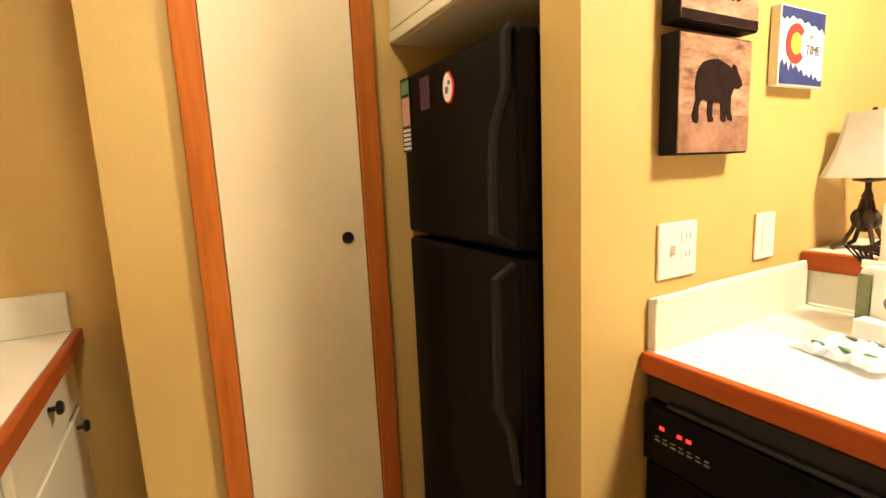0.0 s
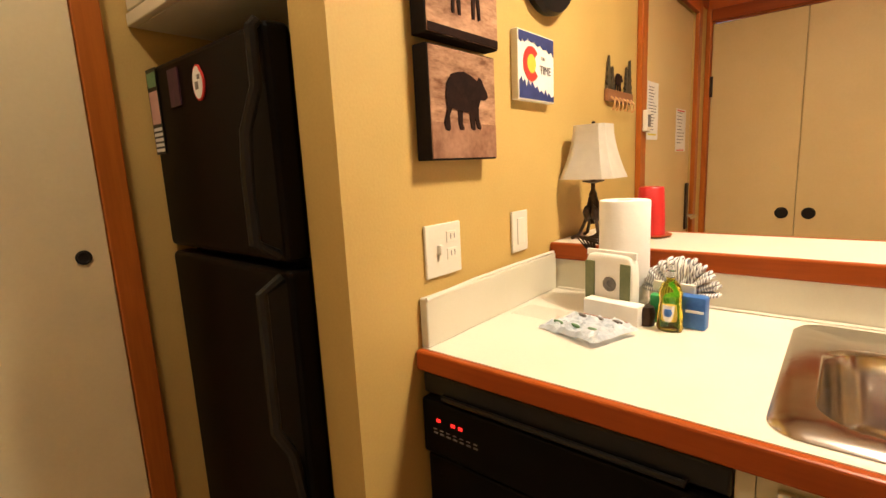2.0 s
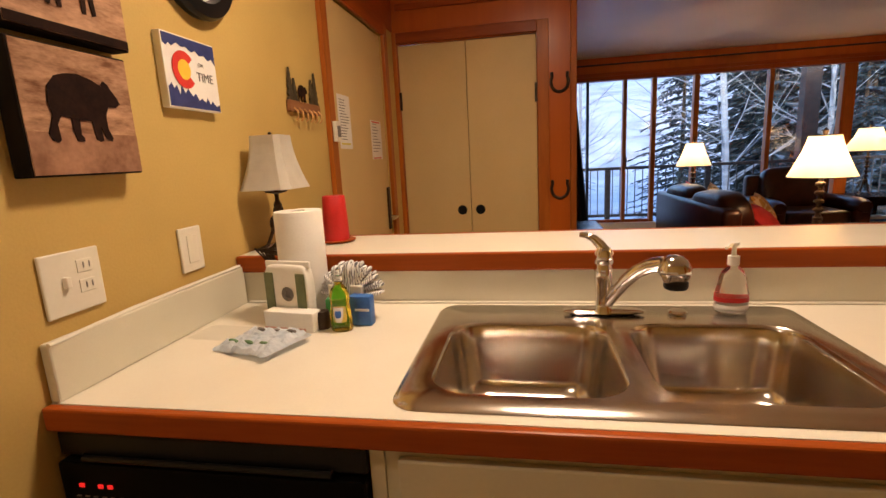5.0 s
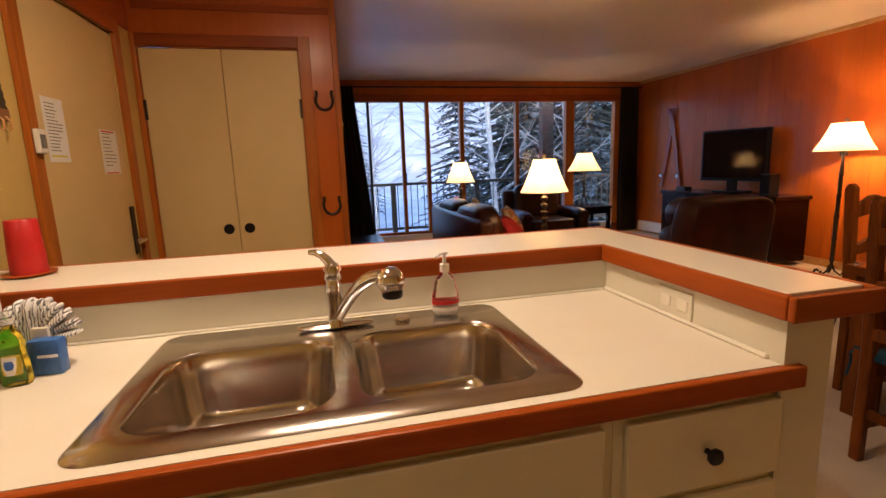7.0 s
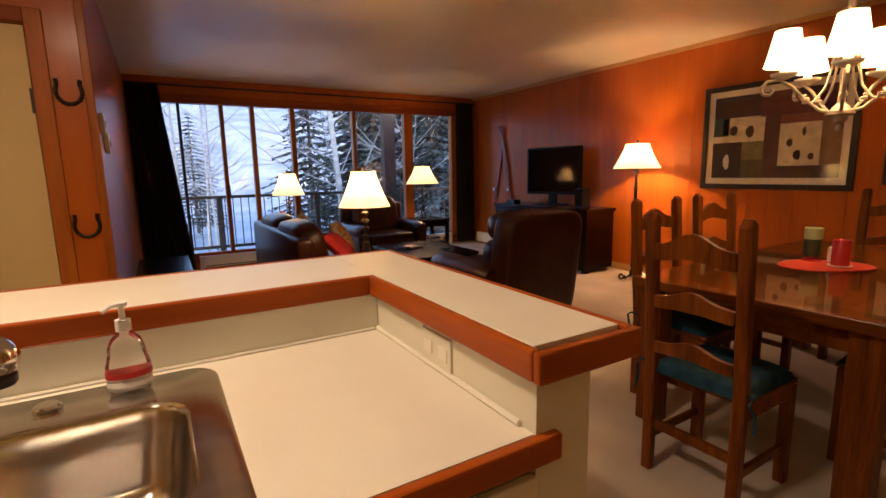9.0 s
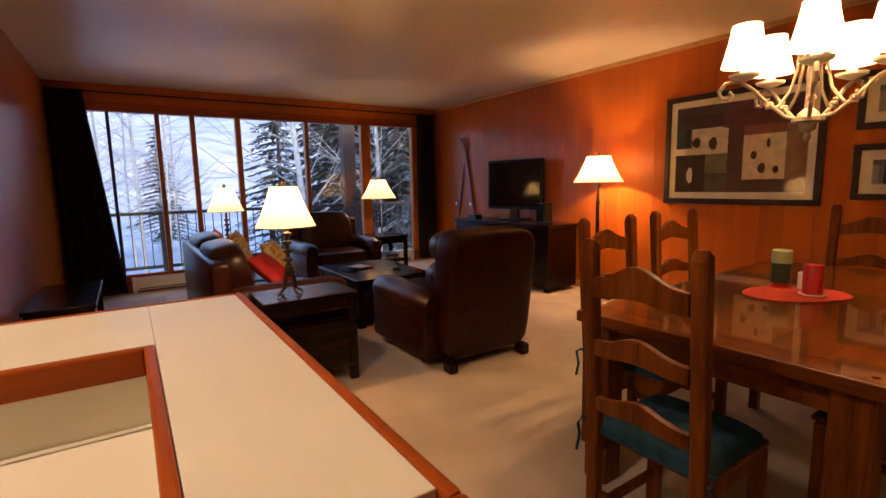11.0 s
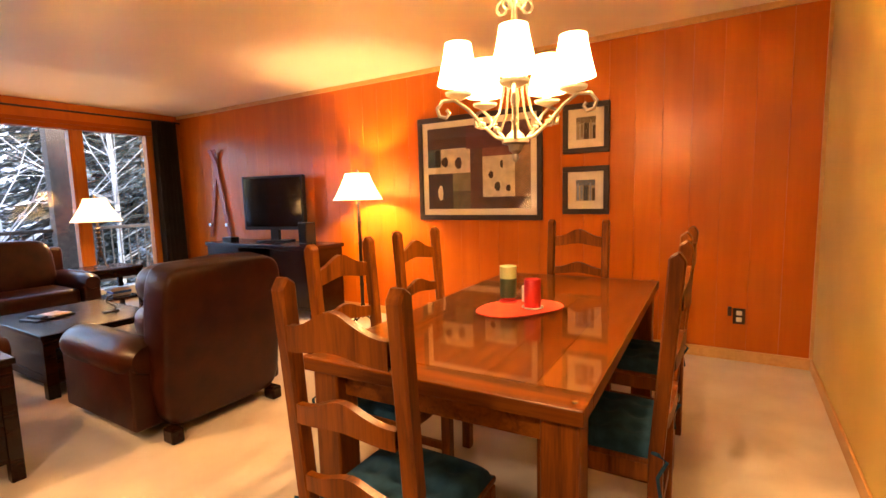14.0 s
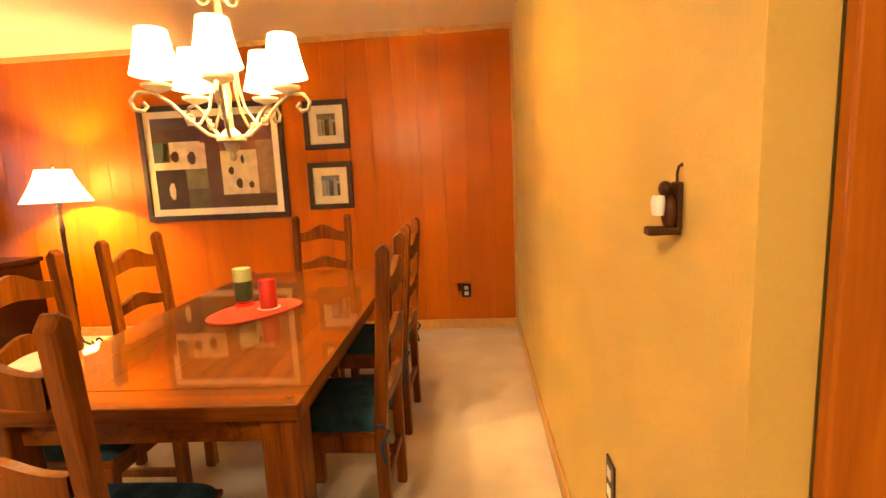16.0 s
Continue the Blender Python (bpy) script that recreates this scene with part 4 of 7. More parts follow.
words(ob, "ON", 0.016, Matrix.Translation((0.0236, 0.142, 0.122)) @ on_x, M_INK)

ob = thing("wall_clock", 0.002, 0.585, 1.845, "round dark wall clock with pale face", "clock")
b = lathe(fresh(), [(0.150, 0.0), (0.155, 0.02), (0.148, 0.034), (0.112, 0.034), (0.105, 0.02), (0.105, 0.006), (0.0, 0.006)], seg=40)
bmesh.ops.transform(b, matrix=Matrix.Rotation(radians(90), 4, "Y"), verts=b.verts)
part("rim", b, M_BLACKP, ob, "dark rim", True)
b = lathe(fresh(), [(0.104, 0.007), (0.104, 0.010), (0.0, 0.010)], seg=40)
bmesh.ops.transform(b, matrix=Matrix.Rotation(radians(90), 4, "Y"), verts=b.verts)
part("dial", b, M_PAPER, ob, "pale face")


def plate(name, y0, y1, z0, z1, label, n):
    ob = thing(name, 0.001, y0, z0, label, "switch")
    w_, h = y1 - y0, z1 - z0
    part("plate", one_box(0, 0.007, 0, w_, 0, h, bevel=0.003), M_WHITE, ob)
    return ob, w_, h


ob, w_, h = plate("light_switch", 0.024, 0.150, 1.030, 1.151, "ivory double wall plate with a toggle and an outlet", 2)
part("toggle", one_box(0.006, 0.018, 0.038, 0.048, 0.052, 0.074, bevel=0.002), M_WHITE, ob)
for z in (0.035, 0.075):
    part("socket", one_box(0.0065, 0.009, 0.072, 0.105, z, z + 0.026, bevel=0.001), M_WHITE, ob)
    b = fresh()
    box(b, 0.0092, 0.0096, 0.084, 0.087, z + 0.008, z + 0.02)
    box(b, 0.0092, 0.0096, 0.097, 0.100, z + 0.008, z + 0.02)
    part("slots", b, M_INK, ob)
ob, w_, h = plate("rocker_switch", 0.384, 0.467, 1.030, 1.146, "ivory wall plate with a broad rocker switch", 1)
part("rocker", one_box(0.0065, 0.010, 0.024, 0.060, 0.022, 0.096, bevel=0.002), M_WHITE, ob)

ob = thing("key_rack", 0.002, 1.045, 1.47, "carved wooden key rack with pine trees, wildlife and hooks", "key rack")
M_RACK = wood("rack_wood", (0.16, 0.06, 0.02), (0.3, 0.13, 0.05), 1, 0.5)
M_PINE = paint("pine_green_paint", (0.035, 0.026, 0.011), (0.075, 0.055, 0.024), 0.7, 40, 120, 0.2)
part("board", one_box(0, 0.016, 0, 0.27, 0.02, 0.062, bevel=0.003), M_RACK, ob)
for y, hh in ((0.03, 0.12), (0.065, 0.085), (0.215, 0.10), (0.25, 0.13)):
    o = []
    for i in range(5):
        o += [(y - 0.026 + 0.005 * i, 0.062 + hh * i / 5), (y - 0.014 + 0.0025 * i, 0.062 + hh * (i + 0.6) / 5)]
    o = [(y - 0.026, 0.062)] + o[1:] + [(y, 0.062 + hh)] + [(2 * y - u, v) for u, v in reversed(o[1:])] + [(y + 0.026, 0.062)]
    b = slab(fresh(), o, 0, 0.002, 0.010)
    bmesh.ops.triangulate(b, faces=b.faces[:])
    part("pine_tree", b, M_PINE, ob)
silhouette(ob, BEAR, 0.004, 0.095, 0.062, 0.085, "animal_shape")
for i in range(6):
    part("hook", tube(fresh(), [(0.016, 0.03 + 0.042 * i, 0.035), (0.03, 0.03 + 0.042 * i, 0.02), (0.03, 0.03 + 0.042 * i, -0.005), (0.02, 0.03 + 0.042 * i, -0.012)], 0.004, 6), M_BASE, ob, "", True)
ob = thing("thermostat_box", 0.026, 1.41, 1.385, "small clear plastic cover on the door casing", "switch")
part("cover", one_box(0, 0.02, 0, 0.05, 0, 0.09, bevel=0.004), M_WHITE, ob)
part("window", one_box(0.0202, 0.022, 0.008, 0.042, 0.02, 0.07, bevel=0.002), M_INK, ob)


def notice(name, y, z, w_, h, n, label, band=None):
    ob = thing(name, -0.0075, y, z, label, "notice")
    part("sheet", one_box(0, 0.0008, 0, w_, 0, h), M_PAPER, ob)
    b = fresh()
    rnd = random.Random(4)
    for i in range(n):
        zz = h * (0.9 - 0.78 * i / n)
        box(b, 0.0009, 0.0013, w_ * 0.12, w_ * (0.5 + 0.38 * rnd.random()), zz, zz + 0.0035)
    part("text_lines", b, M_INK, ob)
    if band:
        for z0, z1 in band[1:]:
            part("colour_band", one_box(0.0009, 0.0014, w_ * 0.1, w_ * 0.85, z0, z1), band[0], ob)
    return ob


M_MARK = paint("yellow_marker", (0.72, 0.6, 0.06), (0.8, 0.68, 0.1), 0.8, 30, 90, 0.0)
notice("door_notice", 1.575, 1.357, 0.165, 0.26, 15, "white printed notice with a yellow line taped to the door", (M_MARK, (0.02, 0.028)))
notice("framed_notice", 2.06, 1.30, 0.20, 0.225, 10, "white printed notice with red bars taped to the door", (M_SIGNRED, (0.004, 0.010), (0.212, 0.219)))

b_shoe = [(0.055 * math.cos(radians(a)), 0.062 * math.sin(radians(a))) for a in range(150, 391, 15)]
for z in (1.665, 0.975):
    ob = thing("horseshoe", 1.098, CY - 0.001, z + 0.068, "rusty iron horseshoe hung open side up", "horseshoe", "horseshoes on the closet post")
    part("shoe", tube(fresh(), [(u, -0.008, v) for u, v in ([(-0.05, 0.06)] + b_shoe + [(0.05, 0.06)])], 0.0095, 8), M_IRON, ob, "", True)
    for u, v in b_shoe[2:-2:3]:
        part("nail", one_box(u - 0.003, u + 0.003, -0.022, -0.008, v - 0.003, v + 0.003), M_IRON, ob)

# fridge and pantry side
ob = thing("refrigerator", -0.684, -0.238, 0.0, "black top-freezer refrigerator in an alcove", "refrigerator")
FW = 0.566
part("cabinet", one_box(0.0, FW, 0.062, 0.72, 0.02, 1.55, bevel=0.008), M_BLACK, ob, "black cabinet")
fd = part("freezer_door", one_box(0.0, FW, 0.0, 0.058, 1.105, 1.56, bevel=0.014, seg=3), M_BLACK, ob, "black freezer door")
ld = part("fridge_door", one_box(0.0, FW, 0.0, 0.058, 0.09, 1.090, bevel=0.014, seg=3), M_BLACK, ob, "black fridge door")
part("base_grille", one_box(0.01, FW - 0.01, 0.03, 0.061, 0.01, 0.08, bevel=0.003), M_BLACKP, ob)
part("handle", tube(fresh(), [(0.545, -0.002, 1.555), (0.545, -0.014, 1.545), (0.545, -0.016, 1.44), (0.535, -0.04, 1.36), (0.533, -0.046, 1.28), (0.533, -0.046, 1.15), (0.54, -0.002, 1.12)], 0.012, 8), M_BLACKP, fd, "black handle", True)
part("handle", tube(fresh(), [(0.54, -0.002, 1.075), (0.533, -0.045, 1.05), (0.533, -0.048, 0.76), (0.54, -0.02, 0.70), (0.54, -0.002, 0.57)], 0.012, 8), M_BLACKP, ld, "black handle", True)
part("hinge_cap", one_box(0.005, 0.06, 0.005, 0.06, 1.561, 1.577, bevel=0.004), M_BLACKP, ob)
part("badge", lathe(fresh(), [(0.009, 0), (0.009, 0.002), (0, 0.002)]), M_CHROME, ob)
ob.children[-1].matrix_basis = pose(0.50, -0.001, 1.515, 90)
ob = thing("magnet_card", -0.395, -0.2385, 1.485, "round white fridge magnet with red rim and a raised mitten", "magnet")
rim = [(math.cos(radians(a)), math.sin(radians(a)) * (1.0 if a > 70 else 0.82)) for a in range(0, 360, 12)]
part("disc", slab(fresh(), [(0.026 * u, 0.038 * v) for u, v in rim], 1, -0.004, 0.0), M_SIGNRED, ob)
part("disc_face", slab(fresh(), [(0.022 * u, 0.034 * v) for u, v in rim], 1, -0.0055, -0.0042), M_PAPER, ob)
part("bar_print", one_box(-0.010, 0.004, -0.0066, -0.0056, -0.014, 0.002), M_INK, ob)
part("bar_print", one_box(0.003, 0.014, -0.0066, -0.0056, 0.006, 0.016), M_INK, ob)
ob = thing("photo_magnet", -0.525, -0.2385, 1.49, "dark purple photo magnet on the freezer door", "magnet")
part("photo", one_box(-0.028, 0.028, -0.003, 0.0, -0.04, 0.045), paint("purple_photo", (0.03, 0.012, 0.025), (0.09, 0.04, 0.07), 0.4, 30, 90, 0.0), ob)
ob = thing("calendar_magnet", -0.652, -0.2385, 1.345, "narrow paper list with green and red print on the fridge", "magnet")
part("sheet", one_box(-0.03, 0.03, -0.0025, 0.0, 0.0, 0.21), M_BLACKP, ob)
part("green_print", one_box(-0.024, 0.026, -0.0034, -0.0026, 0.165, 0.20), M_FOILG, ob)
part("red_print", one_box(-0.024, 0.026, -0.0034, -0.0026, 0.075, 0.155), M_PINK, ob)
for i in range(5):
    part("list_line", one_box(-0.024, 0.026, -0.0034, -0.0026, 0.006 + i * 0.013, 0.014 + i * 0.013), M_PAPER, ob)
ob = thing("over_fridge_cabinet", XP, -0.262, 1.66, "cream cabinet above the refrigerator", "cabinet")
part("cabinet_body", one_box(0.003, 0.586, 0.02, 0.90, 0.0, 0.90), M_CAB, ob)
part("bottom_rail", one_box(0.003, 0.586, 0.0, 0.019, 0.0, 0.03, bevel=0.003), M_CAB, ob)
for x in (0.01, 0.302):
    part("cabinet_door", one_box(x, x + 0.28, 0.002, 0.0195, 0.035, 0.88, bevel=0.003), M_CAB, ob)

ob = thing("rear_counter", XW + 0.001, -1.728, 0.0, "cream laminate counter with orange wood edge along the rear wall", "counter")
part("worktop", one_box(0.0, 2.6, 0.0, 0.563, CT - 0.035, CT), M_LAM, ob)
part("front_edge", one_box(0.0, 2.6, 0.564, 0.585, CT - 0.045, CT + 0.001, bevel=0.005), M_TRIM_X, ob, "orange wood edge")
part("side_splash", one_box(0.0, 0.022, 0.0, 0.563, CT, CT + 0.115, bevel=0.004), M_SPLASH, ob)
part("back_splash", one_box(0.022, 2.6, 0.0, 0.02, CT, CT + 0.115, bevel=0.004), M_SPLASH, ob)
for i in range(4):
    ob = thing("base_cabinet", XW + 0.002 + 0.65 * i, -1.728, 0.0, "cream base cabinet with drawer and black knob", "cabinet", "rear base cabinets")
    part("cabinet_body", one_box(0.0, 0.648, 0.0, 0.538, 0.1, CT - 0.046), M_CAB, ob)
    part("toe_board", one_box(0.0, 0.648, 0.4, 0.5, 0.0, 0.1), M_CAB, ob)
    for z0, z1 in ((0.68, 0.81), (0.12, 0.66)):
        f = part("drawer_front" if z0 > 0.5 else "cabinet_door", one_box(0.03, 0.618, 0.5385, 0.557, z0, z1, bevel=0.004), M_CAB, ob)
        kb = knob(f, 0.0, 0.0, 0.0)
        kb.matrix_basis = pose(0.345 if z0 > 0.5 else 0.12, 0.557, z1 - 0.03, 0, 0, 180)

# ---- window wall ----
WZ0, WZ1 = 0.16, 2.25
XS = (1.50, 1.775, 2.295, 2.695, 3.255, 4.205, 5.155, 6.05)
w = fresh()
box(w, 1.19, XS[0] - 0.05, YN, YN + 0.12, 0, CEIL)
box(w, XS[-1] + 0.05, XE + 0.1, YN, YN + 0.12, 0, CEIL)
box(w, XS[0] - 0.05, XS[-1] + 0.05, YN, YN + 0.12, WZ1 + 0.06, CEIL)
box(w, XS[0] - 0.05, XS[-1] + 0.05, YN, YN + 0.12, 0, WZ0 - 0.06)
structure("wall_north", w, M_PANEL, "orange-stained wood wall around the long window")
win = thing("window_1", 0, 0, 0, "long window wall with orange wooden posts and sliding glass door", "window")
win["kind"] = "structure"
part("window_head", one_box(XS[0] - 0.05, XS[-1] + 0.05, YN - 0.03, YN + 0.10, WZ1, WZ1 + 0.06, bevel=0.004), M_TRIM_X, win)
part("window_sill", one_box(XS[0] - 0.05, XS[-1] + 0.05, YN - 0.04, YN + 0.10, WZ0 - 0.06, WZ0, bevel=0.004), M_TRIM_X, win)
for i, (x, hw, m) in enumerate(zip(XS, (0.05, 0.018, 0.026, 0.03, 0.034, 0.028, 0.078, 0.05), (M_TRIM_Z, M_METALBAR, M_TRIM_Z, M_TRIM_Z, M_TRIM_Z, M_TRIM_Z, M_TRIM_Z, M_TRIM_Z))):
    part("window_post", one_box(x - hw, x + hw, YN - 0.015, YN + 0.085, WZ0, WZ1, bevel=0.004), m, win)
for a, c in zip(XS, XS[1:]):
    g = part("pane", one_box(a + 0.01, c - 0.01, YN + 0.03, YN + 0.034, WZ0, WZ1), M_GLASS, win)
    g.visible_shadow = False
part("door_rail", one_box(1.795, 2.265, YN - 0.005, YN + 0.05, WZ0 + 0.0, WZ0 + 0.07, bevel=0.004), M_TRIM_X, win)
part("door_rail", one_box(2.325, 2.66, YN - 0.005, YN + 0.05, WZ0 + 0.0, WZ0 + 0.07, bevel=0.004), M_TRIM_X, win)
part("door_grip", one_box(2.31, 2.325, YN - 0.05, YN - 0.012, 0.98, 1.16, bevel=0.004), M_IRON, win)
structure("trim_window_top", one_box(1.19, XE - 0.05, YN - 0.02, YN - 0.001, WZ1 + 0.062, WZ1 + 0.11, bevel=0.003), M_TRIM_X, "orange wooden rail above the window")
ob = thing("curtain_rod", 0, 0, 0, "thin dark curtain rail under the ceiling", "curtain rod")
part("rod", tube(fresh(), [(1.2, YN - 0.09, 2.46), (6.46, YN - 0.09, 2.46)], 0.012, 8), M_IRON, ob, "", True)


def curtain(x0, x1, x1_low, label, folds):
    ob = thing("curtain", x0, YN - 0.09, 0.03, label, "curtain", "living room curtains")
    b = fresh()
    nx, nz = folds * 8, 14
    grid = []
    for j in range(nz + 1):
        f = j / nz
        z = 2.44 * (1 - f)
        right = (x1 - x0) + (x1_low - x1) * f
        grid.append([b.verts.new((right * i / nx, 0.045 * math.sin(2 * math.pi * i / 8 + 0.4 * math.sin(3 * f)) * (0.6 + 0.4 * f), z)) for i in range(nx + 1)])
    for r0, r1 in zip(grid, grid[1:]):
        for i in range(nx):
            b.faces.new((r0[i], r0[i + 1], r1[i + 1], r1[i]))
    bmesh.ops.solidify(b, geom=b.faces[:], thickness=0.004)
    part("cloth", b, M_CURTAIN, ob, "", True)
    b = fresh()
    for i in range(folds):
        tube(b, [((x1 - x0) * (i + 0.5) / folds + 0.018 * math.cos(a), 0.0, 2.43 + 0.018 * math.sin(a)) for a in [k_ * math.pi / 5 for k_ in range(10)]], 0.003, 5, closed=True)
    part("ring", b, M_IRON, ob)


curtain(1.21, 1.56, 1.80, "long dark brown curtain drawn to the side of the window", 6)
curtain(6.06, 6.40, 6.42, "long dark brown curtain gathered in the corner", 6)

ob = thing("baseboard_heater", 1.9, YN - 0.075, 0.0, "low cream metal baseboard heater under the window", "heater")
part("case", one_box(0.0, 4.0, 0.0, 0.07, 0.03, 0.19, bevel=0.008), M_WHITE, ob)
part("slot", one_box(0.02, 3.98, -0.002, 0.002, 0.045, 0.06), M_INK, ob)
part("end_cap", one_box(4.001, 4.05, -0.003, 0.072, 0.0, 0.195, bevel=0.006), M_WHITE, ob)
part("end_cap", one_box(-0.05, -0.001, -0.003, 0.072, 0.0, 0.195, bevel=0.006), M_WHITE, ob)
ob = thing("wall_heater", XE - 0.105, 5.45, 0.0, "low cream metal baseboard heater along the panelled wall", "heater")
part("case", one_box(0.0, 0.068, 0.0, 1.2, 0.03, 0.19, bevel=0.008), M_WHITE, ob)
part("end_cap", one_box(-0.002, 0.068, -0.04, -0.001, 0.0, 0.195, bevel=0.006), M_WHITE, ob)


# ---- lamps ----
def round_shade(z0, z1, r0, r1, seg=32, bell=0.25):
    b = fresh()
    n = 6
    prof = [(r0 + (r1 - r0) * (1 - (1 - i / n) ** (1 + bell)), z0 + (z1 - z0) * i / n) for i in range(n + 1)]
    rings = [[b.verts.new((r * math.cos(2 * math.pi * k_ / seg), r * math.sin(2 * math.pi * k_ / seg), h)) for k_ in range(seg)] for r, h in prof]
    for a, c in zip(rings, rings[1:]):
        for k_ in range(seg):
            q = (k_ + 1) % seg
            b.faces.new((a[k_], a[q], c[q], c[k_]))
    bmesh.ops.solidify(b, geom=b.faces[:], thickness=0.002)
    return b


def scroll(c, s, r_in, z, r, turns=1.2, up=1):
    pts = []
    for i in range(22):
        f = i / 21
        a = 2 * math.pi * turns * f
        q = r * (1 - 0.75 * f)
        pts.append(((r_in + r + q * math.cos(a + math.pi)) * c, (r_in + r + q * math.cos(a + math.pi)) * s, z + up * q * math.sin(a)))
    return pts


def big_lamp(name, x, y, z, h, shade_z, r0, r1, watts, label, foot="legs", m_shade=None, cat="lamp", shade_h=0.25):
    ob = thing(name, x, y, z, label, cat)
    if foot == "legs":
        for a in (20, 110, 200, 290):
            c, s = math.cos(radians(a)), math.sin(radians(a))
            part("foot", tube(fresh(), [(0.012 * c, 0.012 * s, 0.2), (0.04 * c, 0.04 * s, 0.1), (0.05 * c, 0.05 * s, 0.04), (0.095 * c, 0.095 * s, 0.012)], 0.008, 8, r_end=0.009), M_IRON, ob, "", True)
    else:
        for a in (45, 165, 285):
            c, s = math.cos(radians(a)), math.sin(radians(a))
            part("foot", tube(fresh(), [(0.0, 0.0, 0.14), (0.03 * c, 0.03 * s, 0.06)] + [(0.09 * c, 0.09 * s, 0.02)] + scroll(c, s, 0.10, 0.055, 0.045, 1.0, -1), 0.010, 8), M_IRON, ob, "", True)
    top = shade_z
    prof = [(0.011, 0.12)]
    zz = 0.16
    while zz < top - 0.06:
        prof += [(0.013, zz), (0.028, zz + 0.010), (0.028, zz + 0.024), (0.013, zz + 0.034)] if foot == "legs" else [(0.019, zz), (0.024, zz + 0.012), (0.024, zz + 0.022), (0.019, zz + 0.034)]
        zz += 0.055 if foot == "legs" else 0.22
    prof += [(0.010, top), (0.008, top + 0.04)]
    part("stem", lathe(fresh(), prof, seg=14), M_IRON, ob, "turned dark metal stem", True)
    for a in ((0, 180) if foot != "legs" else ()):
        c, s = math.cos(radians(a + 60)), math.sin(radians(a + 60))
        part("scroll", tube(fresh(), [(0.008 * c, 0.008 * s, top - 0.12)] + scroll(c, s, 0.006, top - 0.03, 0.035), 0.006, 6), M_IRON, ob, "", True)
    part("shade", round_shade(shade_z, shade_z + shade_h, r0, r1), m_shade or M_SHADE, ob, "lit cream fabric shade", True)
    for a in (0, 120, 240):
        c, s = math.cos(radians(a)), math.sin(radians(a))
        part("spoke", tube(fresh(), [(0.0, 0.0, shade_z + shade_h - 0.012), (r1 * c, r1 * s, shade_z + shade_h - 0.006)], 0.002, 5), M_IRON, ob)
    for rr, zr in ((r0, shade_z), (r1, shade_z + shade_h)):
        part("shade_trim", tube(fresh(), [(rr * math.cos(q * 0.19635), rr * math.sin(q * 0.19635), zr) for q in range(32)], 0.003, 5, closed=True), M_IRON if name == "end_table_lamp" else M_SHADE_OFF, ob, "stitched shade edge", True)
    part("harp", tube(fresh(), [(0.0, 0.0, shade_z), (0.05, 0.0, shade_z + 0.06), (0.05, 0.0, shade_z + 0.16), (0.0, 0.0, shade_z + shade_h)], 0.002, 5), M_IRON, ob)
    part("finial", lathe(fresh(), [(0.006, shade_z + shade_h - 0.01), (0.014, shade_z + shade_h + 0.012), (0.018, shade_z + shade_h + 0.03), (0.0, shade_z + shade_h + 0.05)], seg=12), M_IRON, ob, "", True)
    point_lamp(name + "_bulb", x, y, z + shade_z + shade_h * 0.5, watts)
    return ob


big_lamp("end_table_lamp", 2.72, 2.745, 0.605, 0.75, 0.445, 0.185, 0.085, 30, "lit table lamp with cream bell shade and beaded dark stem", "legs", None, "lamp", 0.255)
big_lamp("sofa_table_lamp", 2.78, 5.34, 0.56, 0.78, 0.49, 0.185, 0.09, 22, "lit lamp with cream shade beside the window", "legs", None, "lamp", 0.25)
big_lamp("corner_table_lamp", 4.92, 5.95, 0.58, 0.78, 0.535, 0.25, 0.11, 22, "lit table lamp with wide cream shade and scrolled iron base", "legs", None, "lamp", 0.26)
big_lamp("floor_lamp", 6.12, 3.06, 0.0, 1.6, 1.285, 0.255, 0.125, 72, "lit floor lamp with cream shade and dark scrolled iron stem", "scroll", None, "floor lamp", 0.27)

# chandelier
CX, CYY, CZ, CS = 4.24, 0.51, 1.517, 0.92
ch = thing("chandelier", CX, CYY, CZ, "cream wrought-iron chandelier with five lit ivory shades", "chandelier")
part("ceiling_rose", lathe(fresh(), [(0.06, 1.143), (0.06, 1.13), (0.045, 1.11), (0.012, 1.105), (0.012, 1.075)]), M_WIRON, ch, "", True)
b = fresh()
for i in range(15):
    z = 0.70 + i * 0.026
    tube(b, [(0.011 * math.cos(a) * (i % 2), 0.011 * math.cos(a) * (1 - i % 2), z + 0.018 * math.sin(a)) for a in [q * math.pi / 5 for q in range(10)]], 0.0028, 5, closed=True)
part("chain", b, M_WIRON, ch)
part("column", lathe(fresh(), [(0.0, -0.085), (0.012, -0.075), (0.016, -0.06), (0.01, -0.045), (0.03, -0.03), (0.035, 0.0), (0.045, 0.02), (0.04, 0.04), (0.018, 0.06), (0.015, 0.16), (0.022, 0.2), (0.015, 0.24), (0.014, 0.42), (0.022, 0.47), (0.008, 0.52), (0.008, 0.70)], seg=14), M_WIRON, ch, "", True)
part("hub_ring", lathe(fresh(), [(0.050, 0.0), (0.062, 0.004), (0.062, 0.022), (0.050, 0.026), (0.050, 0.0)], seg=24), M_WIRON, ch, "cream iron ring", True)
